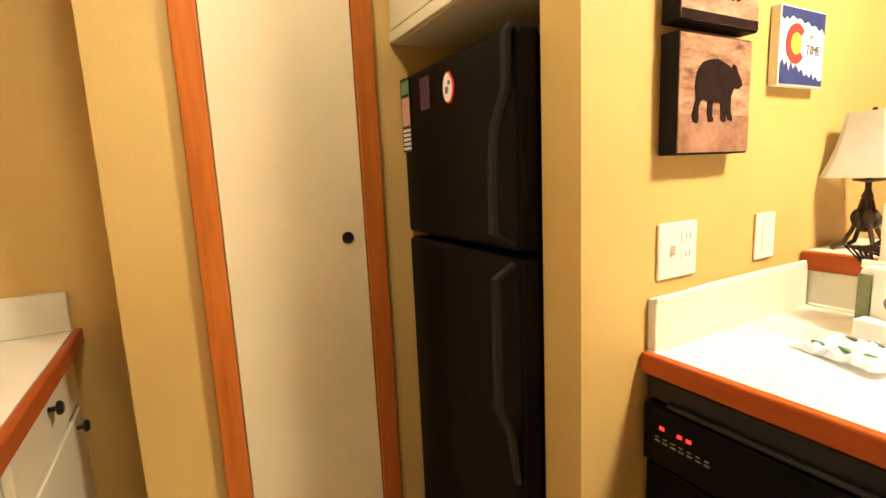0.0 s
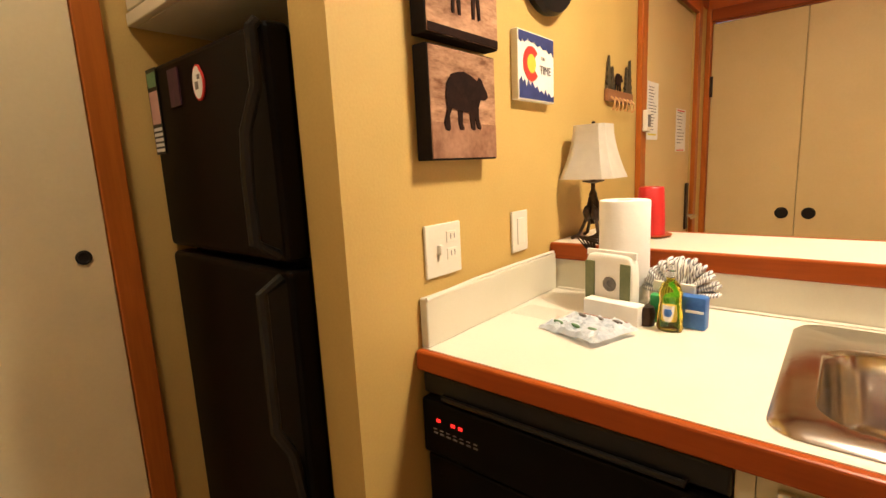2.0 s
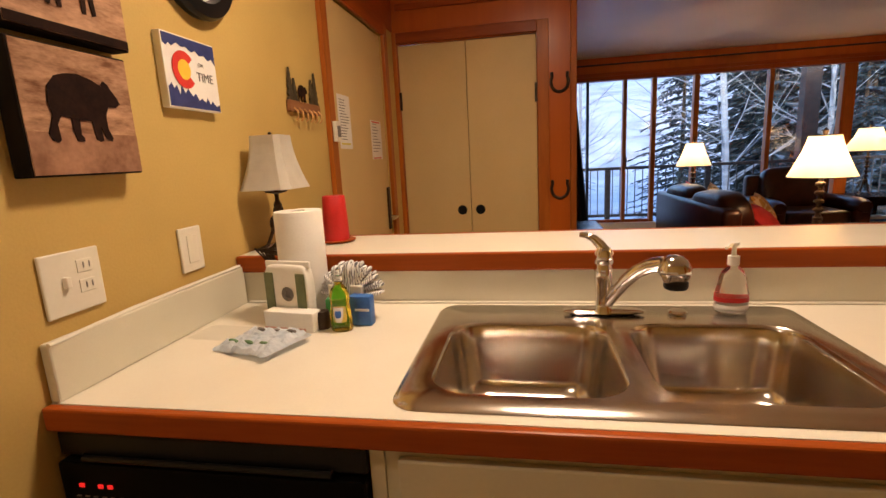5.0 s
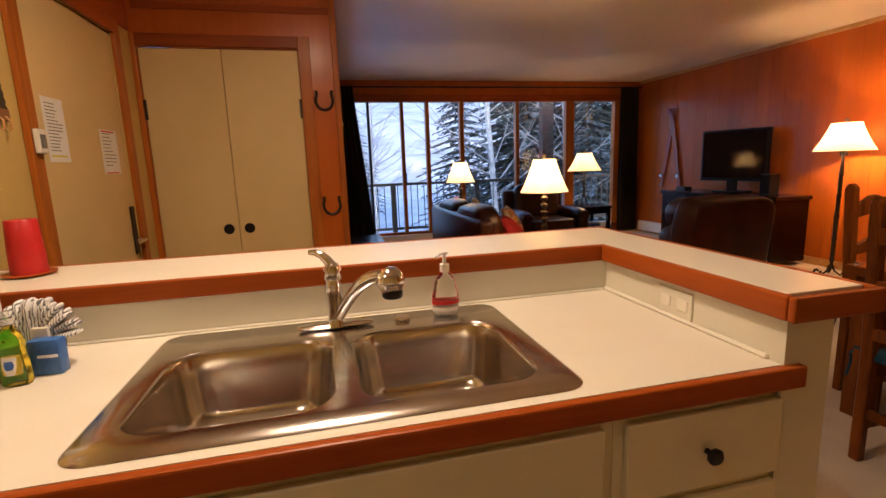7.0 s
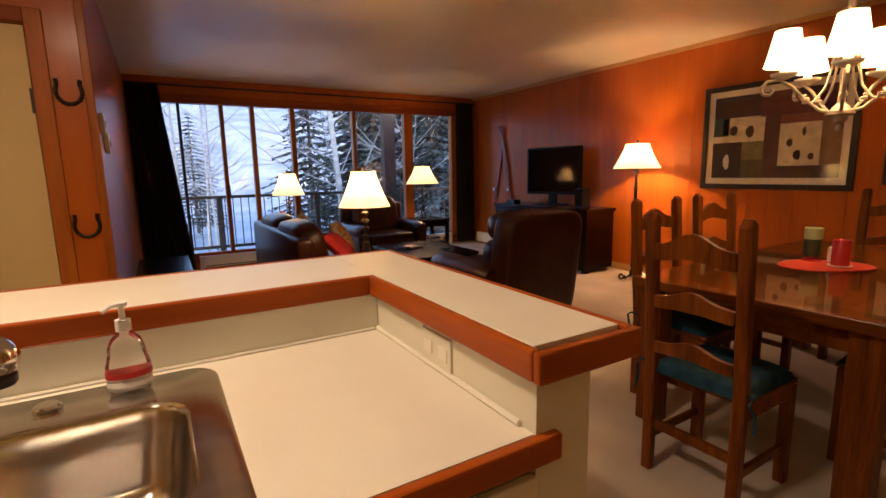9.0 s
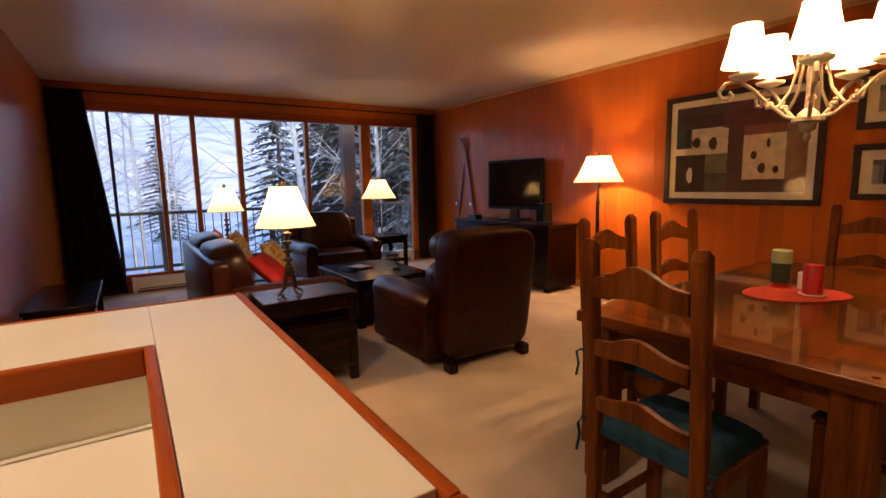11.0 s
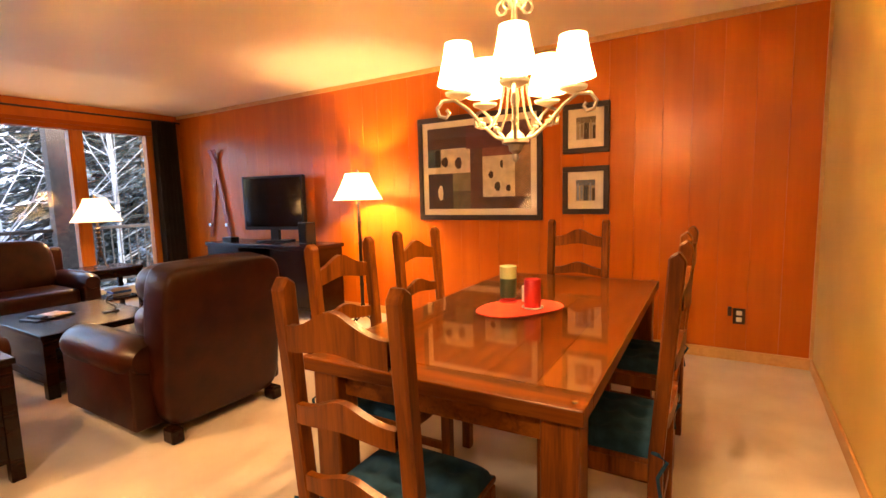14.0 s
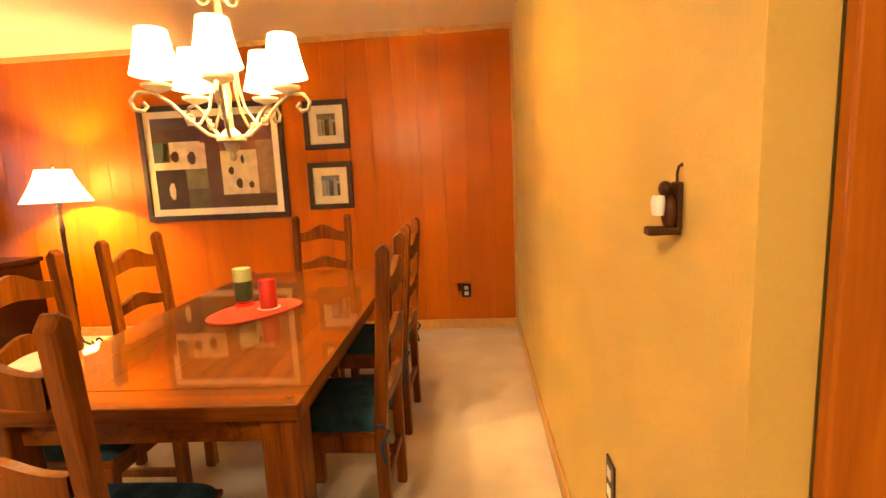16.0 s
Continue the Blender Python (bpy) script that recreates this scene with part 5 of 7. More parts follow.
for i in range(5):
    a = radians(202 + 72 * i)
    c, s = math.cos(a), math.sin(a)
    pts = [(0.03 * c, 0.03 * s, 0.015), (0.09 * c, 0.09 * s, 0.03), (0.16 * c, 0.16 * s, 0.09), (0.22 * c, 0.22 * s, 0.155), (0.28 * c, 0.28 * s, 0.195), (0.335 * c, 0.335 * s, 0.19), (0.36 * c, 0.36 * s, 0.155), (0.35 * c, 0.35 * s, 0.125), (0.32 * c, 0.32 * s, 0.118), (0.305 * c, 0.305 * s, 0.138), (0.318 * c, 0.318 * s, 0.153)]
    arm = part("arm", tube(fresh(), pts, 0.0085, 8), M_WIRON, ch, "scrolled arm", True)
    pts = [(0.02 * c, 0.02 * s, 0.46), (0.05 * c, 0.05 * s, 0.36), (0.055 * c, 0.055 * s, 0.24), (0.075 * c, 0.075 * s, 0.14), (0.12 * c, 0.12 * s, 0.075), (0.165 * c, 0.165 * s, 0.07), (0.175 * c, 0.175 * s, 0.10), (0.155 * c, 0.155 * s, 0.112)]
    part("inner_scroll", tube(fresh(), pts, 0.0065, 7), M_WIRON, ch, "", True)
    part("collar", lathe(fresh(), [(0.010, 0.0), (0.017, 0.006), (0.017, 0.018), (0.010, 0.024)], 0.155 * c, 0.155 * s, 0.075, 10), M_WIRON, arm, "", True)
    c2, s2 = math.cos(a + 0.63), math.sin(a + 0.63)
    part("top_scroll", tube(fresh(), [(0.012 * c2, 0.012 * s2, 0.52)] + scroll(c2, s2, 0.008, 0.60, 0.045, 1.1), 0.006, 6), M_WIRON, ch, "", True)
    ex, ey = 0.26 * c, 0.26 * s
    part("drip_pan", lathe(fresh(), [(0.012, 0.195), (0.058, 0.215), (0.062, 0.226), (0.054, 0.222), (0.016, 0.212), (0.016, 0.206)], ex, ey), M_SHADE_OFF, ch, "cream drip pan", True)
    part("candle_sleeve", lathe(fresh(), [(0.019, 0.205), (0.019, 0.31), (0.0, 0.31)], ex, ey, 0, 14), M_SHADE_OFF, ch, "cream candle sleeve", True)
    sh = part("shade", round_shade(0.262, 0.437, 0.096, 0.058, 28), M_SHADE_B, ch, "lit ivory shade", True)
    sh.location = (ex, ey, 0)
    point_lamp("chandelier_bulb", CX + CS * ex, CYY + CS * ey, CZ + CS * 0.36, 22, (1.0, 0.62, 0.26), 0.03)
ch.scale = (CS, CS, CS)

# ceiling light over the sink
ob = thing("kitchen_ceiling_light", 1.0, 0.50, CEIL - 0.001, "round white flush ceiling light in the kitchen", "ceiling light")
part("base", lathe(fresh(), [(0.0, 0.0), (0.17, 0.0), (0.17, -0.02), (0.16, -0.022)], seg=32), M_WHITE, ob, "", True)
part("diffuser", lathe(fresh(), [(0.155, -0.022), (0.15, -0.05), (0.11, -0.075), (0.0, -0.085)], seg=32), glowing("lit_glass_diffuser", (1.0, 0.76, 0.46), 0.34, (0.9, 0.9, 0.85)), ob, "lit glass bowl", True)
lamp_a = bpy.data.lights.new("kitchen_light", "AREA")
lamp_a.shape, lamp_a.size, lamp_a.energy, lamp_a.color = "DISK", 0.3, 3.1, (1.0, 0.74, 0.46)
new("kitchen_light", lamp_a).matrix_world = pose(1.0, 0.50, CEIL - 0.10)

ob = thing("aisle_ceiling_light", 0.05, -0.8, CEIL - 0.001, "round white flush ceiling light above the kitchen aisle", "ceiling light")
part("base", lathe(fresh(), [(0.0, 0.0), (0.14, 0.0), (0.14, -0.02), (0.13, -0.022)], seg=32), M_WHITE, ob, "", True)
part("diffuser", lathe(fresh(), [(0.125, -0.022), (0.12, -0.05), (0.09, -0.07), (0.0, -0.08)], seg=32), bpy.data.materials["lit_glass_diffuser"], ob, "lit glass bowl", True)
lamp_b = bpy.data.lights.new("aisle_light", "AREA")
lamp_b.shape, lamp_b.size, lamp_b.energy, lamp_b.color = "DISK", 0.24, 0.55, (1.0, 0.76, 0.48)
new("aisle_light", lamp_b).matrix_world = pose(0.05, -0.8, CEIL - 0.095)


# ---- dining ----
def dining_chair():
    """Faces +x, origin on the floor below the seat's middle."""
    ob = thing("dining_chair", 0, 0, 0, "honey-brown ladder-back wooden dining chair with teal tufted cushion", "chair", "chairs round the dining table")
    W = 0.208
    for sy in (-1, 1):
        b = fresh()
        pts = [(-0.20, 0.0), (-0.20, 0.45), (-0.225, 0.78), (-0.25, 1.095), (-0.228, 1.125), (-0.20, 1.105), (-0.18, 0.78), (-0.155, 0.45), (-0.16, 0.0)]
        y0, y1 = sorted((sy * (W - 0.045), sy * W))
        slab(b, pts, 1, y0, y1)
        bmesh.ops.bevel(b, geom=b.edges[:], offset=0.006, segments=1, affect="EDGES")
        part("back_post", b, M_CHAIR, ob)
        part("front_leg", one_box(0.17, 0.215, min(y0, y1), max(y0, y1), 0.0, 0.43, bevel=0.006), M_CHAIR, ob)
        part("side_rail", one_box(-0.16, 0.17, y0 + 0.01, y1 - 0.01, 0.37, 0.43, bevel=0.003), M_CHAIR, ob)
        part("stretcher", one_box(-0.165, 0.175, y0 + 0.012, y1 - 0.012, 0.14, 0.175, bevel=0.003), M_CHAIR, ob)
    part("front_rail", one_box(0.178, 0.203, -W + 0.046, W - 0.046, 0.37, 0.43, bevel=0.003), M_CHAIR, ob)
    part("rear_stretcher", one_box(-0.19, -0.168, -W + 0.046, W - 0.046, 0.20, 0.24, bevel=0.003), M_CHAIR, ob)
    part("seat", one_box(-0.165, 0.225, -W + 0.003, W - 0.003, 0.431, 0.452, bevel=0.006), M_CHAIR, ob)
    for z0, h, x in ((0.545, 0.08, -0.193), (0.74, 0.09, -0.210), (0.935, 0.12, -0.226)):
        n = 14
        topl = [(-(W - 0.046) + 2 * (W - 0.046) * i / n, z0 + h * (0.55 + 0.45 * math.exp(-((i / n - 0.5) / 0.26) ** 2))) for i in range(n + 1)]
        lowl = [(-(W - 0.046) + 2 * (W - 0.046) * i / n, z0 + 0.18 * h * math.exp(-((i / n - 0.5) / 0.3) ** 2)) for i in range(n + 1)]
        b = fresh()
        tv = [[b.verts.new((x + dx - 0.016 * math.cos(math.pi * (u / (2 * W))), u, v)) for u, v in line] for line in (topl, lowl) for dx in (-0.011, 0.011)]
        for i in range(n):
            for p_, q_ in ((0, 1), (3, 2), (2, 0), (1, 3)):
                b.faces.new((tv[p_][i], tv[p_][i + 1], tv[q_][i + 1], tv[q_][i]))
        bmesh.ops.recalc_face_normals(b, faces=b.faces)
        part("back_slat", b, M_CHAIR, ob, "", True)
    # tufted cushion
    b = fresh()
    n = 28
    def hgt(u, v):
        e = max(0.0, 1 - abs(u) ** 6) * max(0.0, 1 - abs(v) ** 6)
        t_ = min((u - a) ** 2 + (v - c) ** 2 for a in (-0.55, 0.0, 0.55) for c in (-0.55, 0.0, 0.55))
        return 0.058 * e ** 0.5 - 0.022 * math.exp(-t_ / 0.02) * e
    g = [[b.verts.new((0.015 + 0.2 * (2 * i / n - 1), 0.202 * (2 * j / n - 1), 0.4525 + hgt(2 * i / n - 1, 2 * j / n - 1))) for j in range(n + 1)] for i in range(n + 1)]
    for i in range(n):
        for j in range(n):
            b.faces.new((g[i][j], g[i + 1][j], g[i + 1][j + 1], g[i][j + 1]))
    cu = part("cushion", b, M_TEAL, ob, "teal tufted seat cushion", True)
    for sy in (-1, 1):
        part("tie", tube(fresh(), [(-0.165, sy * 0.20, 0.475), (-0.19, sy * 0.235, 0.49), (-0.215, sy * 0.232, 0.47), (-0.19, sy * 0.245, 0.42), (-0.20, sy * 0.25, 0.36)], 0.006, 6), M_TEAL, cu)
    return ob


chair = dining_chair()
chair.matrix_basis = pose(3.905, 0.985, 0, 0, 0, -89)
for x, y, r in ((4.58, 1.045, -91), (5.36, 0.62, 180), (4.085, 0.075, 91), (4.86, 0.11, 90)):
    copy_thing(chair, pose(x, y, 0, 0, 0, r))
near = copy_thing(chair, pose(3.345, 0.495, 0, 0, 0, 1))
near.scale = (1, 0.96, 0.995)

TT = 0.757
tb = thing("dining_table", 4.443, 0.545, 0, "honey-brown plank dining table with thick legs", "table", "", 2.2)
L2, W2 = 0.985, 0.495
for i in range(6):
    y0 = -W2 + 0.0 + i * (2 * W2 / 6)
    part("top_plank", one_box(-L2 + 0.121, L2 - 0.121, y0 + 0.0003, y0 + 2 * W2 / 6 - 0.0003, TT - 0.045, TT, bevel=0.0008, seg=1), M_TABLE, tb)
for s in (-1, 1):
    x0, x1 = sorted((s * L2, s * (L2 - 0.12)))
    part("end_board", one_box(x0, x1, -W2, W2, TT - 0.045, TT, bevel=0.004), wood("table_end_wood", (0.07, 0.016, 0.0018), (0.25, 0.070, 0.0065), 1, 0.3, 0.2, 10.0, 0.0, 0.12) if s < 0 else bpy.data.materials["table_end_wood"], tb)
    part("end_apron", one_box(s * (L2 - 0.10) - 0.012, s * (L2 - 0.10) + 0.012, -W2 + 0.13, W2 - 0.13, TT - 0.15, TT - 0.046, bevel=0.003), M_TABLE, tb)
    part("side_apron", one_box(-L2 + 0.17, L2 - 0.17, s * (W2 - 0.08) - 0.012, s * (W2 - 0.08) + 0.012, TT - 0.15, TT - 0.046, bevel=0.003), M_TABLE, tb)
    for q in (-1, 1):
        cx_, cy_ = s * (L2 - 0.10), q * (W2 - 0.075)
        part("leg", one_box(cx_ - 0.055, cx_ + 0.055, cy_ - 0.055, cy_ + 0.055, 0.0, TT - 0.046, bevel=0.008), M_CHAIR, tb)
ob = thing("table_glass", 4.443, 0.545, TT, "clear glass sheet lying on the dining table", "glass top", "", 2.2)
part("sheet", one_box(-L2 + 0.006, L2 - 0.006, -W2 + 0.006, W2 - 0.006, 0.0005, 0.0085, bevel=0.002), M_TABLEGLASS, ob).visible_shadow = False
for s in (-1, 1):
    for q in (-1, 1):
        part("bumper", lathe(fresh(), [(0.011, 0.0088), (0.011, 0.011), (0.0, 0.012)], s * (L2 - 0.03), q * (W2 - 0.03), 0, 12), M_CLEAR, ob, "", True)
TG = TT + 0.0087
ob = thing("table_mat", 4.405, 0.567, TG, "orange-red oval felt mat with wavy edge", "mat", "", 60)
part("felt", slab(fresh(), [((0.155 + 0.012 * math.cos(3 * a)) * math.cos(a), (0.235 + 0.01 * math.cos(2 * a)) * math.sin(a)) for a in [q * math.pi / 18 for q in range(36)]], 2, 0.0, 0.004), M_MAT, ob)
TM = TG + 0.0043
ob = thing("green_candle", 4.50, 0.665, TM, "two-tone green pillar candle on a small red stand", "candle")
part("stand", lathe(fresh(), [(0.045, 0.0), (0.045, 0.006), (0.03, 0.012), (0.03, 0.02), (0.044, 0.024), (0.0, 0.024)]), M_REDCLOTH, ob, "red stand", True)
part("dark_wax", lathe(fresh(), [(0.042, 0.0245), (0.042, 0.12)], seg=28), M_GREEN, ob, "dark green wax", True)
part("pale_wax", lathe(fresh(), [(0.042, 0.12), (0.0425, 0.178), (0.039, 0.182), (0.034, 0.172), (0.0, 0.170)], seg=28), M_PALEG, ob, "pale green wax", True)
ob = thing("red_pillar_candle", 4.415, 0.505, TM, "red pillar candle on a white saucer", "candle")
part("saucer", lathe(fresh(), [(0.035, 0.0), (0.052, 0.006), (0.052, 0.009), (0.0, 0.007)], seg=28), M_PAPER, ob, "", True)
part("pillar", lathe(fresh(), [(0.039, 0.008), (0.039, 0.135), (0.036, 0.14), (0.03, 0.133), (0.0, 0.131)], seg=28), M_RED, ob, "red wax", True)
ob = thing("small_candle", 4.545, 0.585, TM, "small cream votive candle", "candle")
part("pillar", lathe(fresh(), [(0.024, 0.0), (0.025, 0.075), (0.02, 0.08), (0.0, 0.076)], seg=20), M_PAPER, ob, "", True)

# pictures on the panelled wall
M_FRAME = paint("dark_picture_frame", (0.025, 0.012, 0.007), (0.045, 0.02, 0.012), 0.4, 20, 120, 0.1)
M_MATB = paint("cream_mat_board", (0.76, 0.67, 0.50), (0.84, 0.75, 0.58), 0.8, 20, 120, 0.05)


def framed(name, y0, y1, z0, z1, fw, mw, label):
    ob = thing(name, XE - 0.0195, (y0 + y1) / 2, z0, label, "picture")
    w2, h = (y1 - y0) / 2, z1 - z0
    for a, c, e, f in ((-w2, w2, 0, fw), (-w2, w2, h - fw, h), (-w2, -w2 + fw, fw, h - fw), (w2 - fw, w2, fw, h - fw)):
        part("frame", one_box(-0.028, 0.0, a, c, e, f, bevel=0.004), M_FRAME, ob, "dark wooden frame")
    part("mat_board", one_box(-0.012, -0.002, -w2 + fw + 0.0005, w2 - fw - 0.0005, fw + 0.0005, h - fw - 0.0005), M_MATB, ob, "cream mat")
    g = part("glass", one_box(-0.0185, -0.0165, -w2 + fw + 0.0005, w2 - fw - 0.0005, fw + 0.0005, h - fw - 0.0005), M_GLASS, ob)
    g.visible_shadow = False
    return ob, w2, h


def patch(ob, name, u0, u1, v0, v1, col, w2, h, m, depth=-0.0128):
    """A rectangle of the print; u runs along the wall from the window end, v up."""
    aw, ah = 2 * (w2 - m), h - 2 * m
    y1, y0 = w2 - m - u0 * aw, w2 - m - u1 * aw
    mat = paint(name + "_tone", col, tuple(min(1, c * 1.6 + 0.01) for c in col), 0.7, 14, 90, 0.0)
    part(name, one_box(depth, depth + 0.0006, y0, y1, m + v0 * ah, m + v1 * ah), mat, ob)


ob, w2, h = framed("leaf_collage", 1.19, 2.515, 1.062, 2.082, 0.05, 0.06, "large dark-framed collage of pressed leaves behind glass")
TILES = (("brown_square", 0.0, 0.40, 0.74, 1.0, (0.05, 0.02, 0.012)), ("teal_square", 0.0, 0.14, 0.52, 0.74, (0.03, 0.06, 0.05)), ("maroon_square", 0.40, 1.0, 0.72, 1.0, (0.10, 0.025, 0.02)), ("cream_card", 0.08, 0.44, 0.44, 0.73, (0.55, 0.45, 0.28)),
         ("dark_square", 0.0, 0.26, 0.0, 0.44, (0.03, 0.015, 0.01)), ("olive_square", 0.26, 0.44, 0.22, 0.44, (0.16, 0.14, 0.05)), ("moss_square", 0.26, 0.44, 0.0, 0.22, (0.08, 0.07, 0.03)), ("bark_square", 0.44, 0.56, 0.0, 0.72, (0.08, 0.035, 0.02)),
         ("sand_card", 0.56, 0.86, 0.14, 0.62, (0.52, 0.42, 0.26)), ("tan_square", 0.86, 1.0, 0.14, 0.72, (0.20, 0.11, 0.05)), ("rust_square", 0.56, 0.86, 0.62, 0.72, (0.18, 0.06, 0.03)), ("umber_square", 0.56, 1.0, 0.0, 0.14, (0.06, 0.03, 0.015)))
for nm, u0, u1, v0, v1, col in TILES:
    patch(ob, nm, u0, u1, v0, v1, col, w2, h, 0.11)
M_LEAF = paint("pressed_leaf", (0.03, 0.015, 0.01), (0.08, 0.04, 0.02), 0.7, 30, 90, 0.05)
aw, ah = 2 * (w2 - 0.11), h - 0.22
for u, v, r, m in ((0.18, 0.58, 0.055, M_LEAF), (0.32, 0.56, 0.065, M_LEAF), (0.13, 0.2, 0.085, M_MATB), (0.64, 0.4, 0.04, M_LEAF), (0.74, 0.52, 0.045, M_PINE), (0.70, 0.26, 0.05, M_PINE), (0.8, 0.24, 0.035, M_LEAF)):
    o = [(w2 - 0.11 - u * aw + r * (0.88 + 0.07 * math.cos(7 * a + u * 30) + 0.05 * math.cos(3 * a)) * math.cos(a) * (0.62 + 0.25 * math.sin(u * 40)), 0.11 + v * ah + r * (0.88 + 0.07 * math.cos(7 * a + u * 30) + 0.05 * math.cos(3 * a)) * math.sin(a)) for a in [q * math.pi / 12 for q in range(24)]]
    b = slab(fresh(), o, 0, -0.0142, -0.0134)
    bmesh.ops.triangulate(b, faces=b.faces[:])
    part("leaf", b, m, ob)
for z0, z1, nm, c1, c2 in ((1.118, 1.525, "lower_print", (0.10, 0.13, 0.20), (0.06, 0.045, 0.04)), (1.635, 2.05, "upper_print", (0.13, 0.10, 0.06), (0.06, 0.05, 0.03))):
    ob, w2, h = framed("small_picture", 0.612, 1.005, z0, z1, 0.045, 0.05, "small dark-framed landscape print with cream mat")
    patch(ob, nm, 0.0, 1.0, 0.0, 1.0, (0.30, 0.27, 0.22), w2, h, 0.115)
    for w, (u0, u1, v0, v1, f) in enumerate(((0.0, 1.0, 0.72, 1.0, 1.0), (0.40, 0.66, 0.0, 0.74, 0.35), (0.06, 0.16, 0.0, 0.8, 2.0), (0.24, 0.36, 0.1, 0.7, 1.4), (0.72, 0.80, 0.0, 0.85, 1.9), (0.86, 1.0, 0.0, 0.6, 0.7))):
        patch(ob, nm + "_tone", u0, u1, v0, v1, tuple(f * q for q in (c1 if f != 0.7 else c2)), w2, h, 0.115, -0.0136 - 0.0004 * w)
ob = thing("wall_outlet", XE - 0.0195, -0.345, 0.345, "brown wall plate with white outlet and a plug", "outlet")
part("plate", one_box(-0.006, 0, -0.04, 0.04, -0.06, 0.06, bevel=0.002), M_IRON, ob)
for z in (-0.025, 0.025):
    part("socket", one_box(-0.009, -0.006, -0.018, 0.018, z - 0.017, z + 0.017, bevel=0.002), M_WHITE, ob)
part("plug", one_box(-0.03, 0.0, 0.05, 0.075, 0.0, 0.07, bevel=0.004), M_IRON, ob)
ob = thing("dining_outlet", 3.475, YS + 0.0005, 0.54, "brown wall plate with outlet on the yellow wall", "outlet")
part("plate", one_box(-0.035, 0.035, 0.0, 0.006, -0.06, 0.06, bevel=0.002), M_IRON, ob)
for z in (-0.025, 0.025):
    part("socket", one_box(-0.016, 0.016, 0.006, 0.009, z - 0.015, z + 0.015, bevel=0.002), M_WHITE, ob)
ob = thing("wall_bottle_opener", 3.105, YS + 0.0005, 1.235, "dark carved wooden bear wall ornament holding a white mug", "ornament")
M_CARVE = wood("dark_carved_wood", (0.03, 0.010, 0.003), (0.10, 0.035, 0.010), 2, 0.5, 0.1, 20.0, 0.0, 0.2)
part("back_board", one_box(-0.020, 0.020, 0.0, 0.016, -0.004, 0.098, bevel=0.004), M_CARVE, ob)
part("shelf", one_box(-0.017, 0.017, 0.0, 0.100, -0.014, 0.004, bevel=0.005), M_CARVE, ob)
part("bear_body", puff(fresh(), 0.0, 0.030, 0.035, 0.019, 0.020, 0.036, 0.7, 16, 10, wobble=0.006), M_CARVE, ob, "", True)
part("bear_head", puff(fresh(), 0.004, 0.040, 0.084, 0.016, 0.019, 0.017, 0.8, 16, 10, wobble=0.004), M_CARVE, ob, "", True)
b = lathe(fresh(), [(0.016, 0.0), (0.019, 0.012), (0.020, 0.03), (0.016, 0.042), (0.0, 0.043)], 0.006, 0.060, 0.028, 18)
part("mug", b, M_PAPER, ob, "white mug", True)
part("hook", tube(fresh(), [(-0.004, 0.010, 0.095), (-0.006, 0.012, 0.115), (-0.010, 0.010, 0.130), (-0.022, 0.008, 0.134)], 0.004, 7), M_CARVE, ob, "", True)
ob.scale = (0.85, 0.5, 0.74)


# ---- living room ----
def block(bm, x0, x1, y0, y1, z0, z1, e=0.22):
    puff(bm, (x0 + x1) / 2, (y0 + y1) / 2, (z0 + z1) / 2, (x1 - x0) / 2, (y1 - y0) / 2, (z1 - z0) / 2, e, 32, 14, wobble=0.006)
    return bm


def roll_arm(parent, x0, x1, yc, r, z, drop):
    """A rolled leather arm along x with a panel below it."""
    b = fresh()
    n, seg = 12, 20
    rings = []
    for i in range(n + 1):
        f = i / n
        k_ = 1.0 - 0.35 * (abs(2 * f - 1) ** 8)
        x = x0 + (x1 - x0) * f
        rings.append([b.verts.new((x, yc + r * k_ * math.cos(2 * math.pi * j / seg), z + r * 0.9 * k_ * math.sin(2 * math.pi * j / seg))) for j in range(seg)])
    for a, c in zip(rings, rings[1:]):
        for j in range(seg):
            q = (j + 1) % seg
            b.faces.new((a[j], a[q], c[q], c[j]))
    b.faces.new(rings[0])
    b.faces.new(rings[-1])
    bmesh.ops.recalc_face_normals(b, faces=b.faces)
    part("arm_roll", b, M_LEATHER, parent, "rolled leather arm", True)
    part("arm_panel", one_box(x0 + 0.02, x1 - 0.02, yc - r * 0.72, yc + r * 0.72, drop, z, bevel=0.02, seg=3), M_LEATHER, parent, "", True)


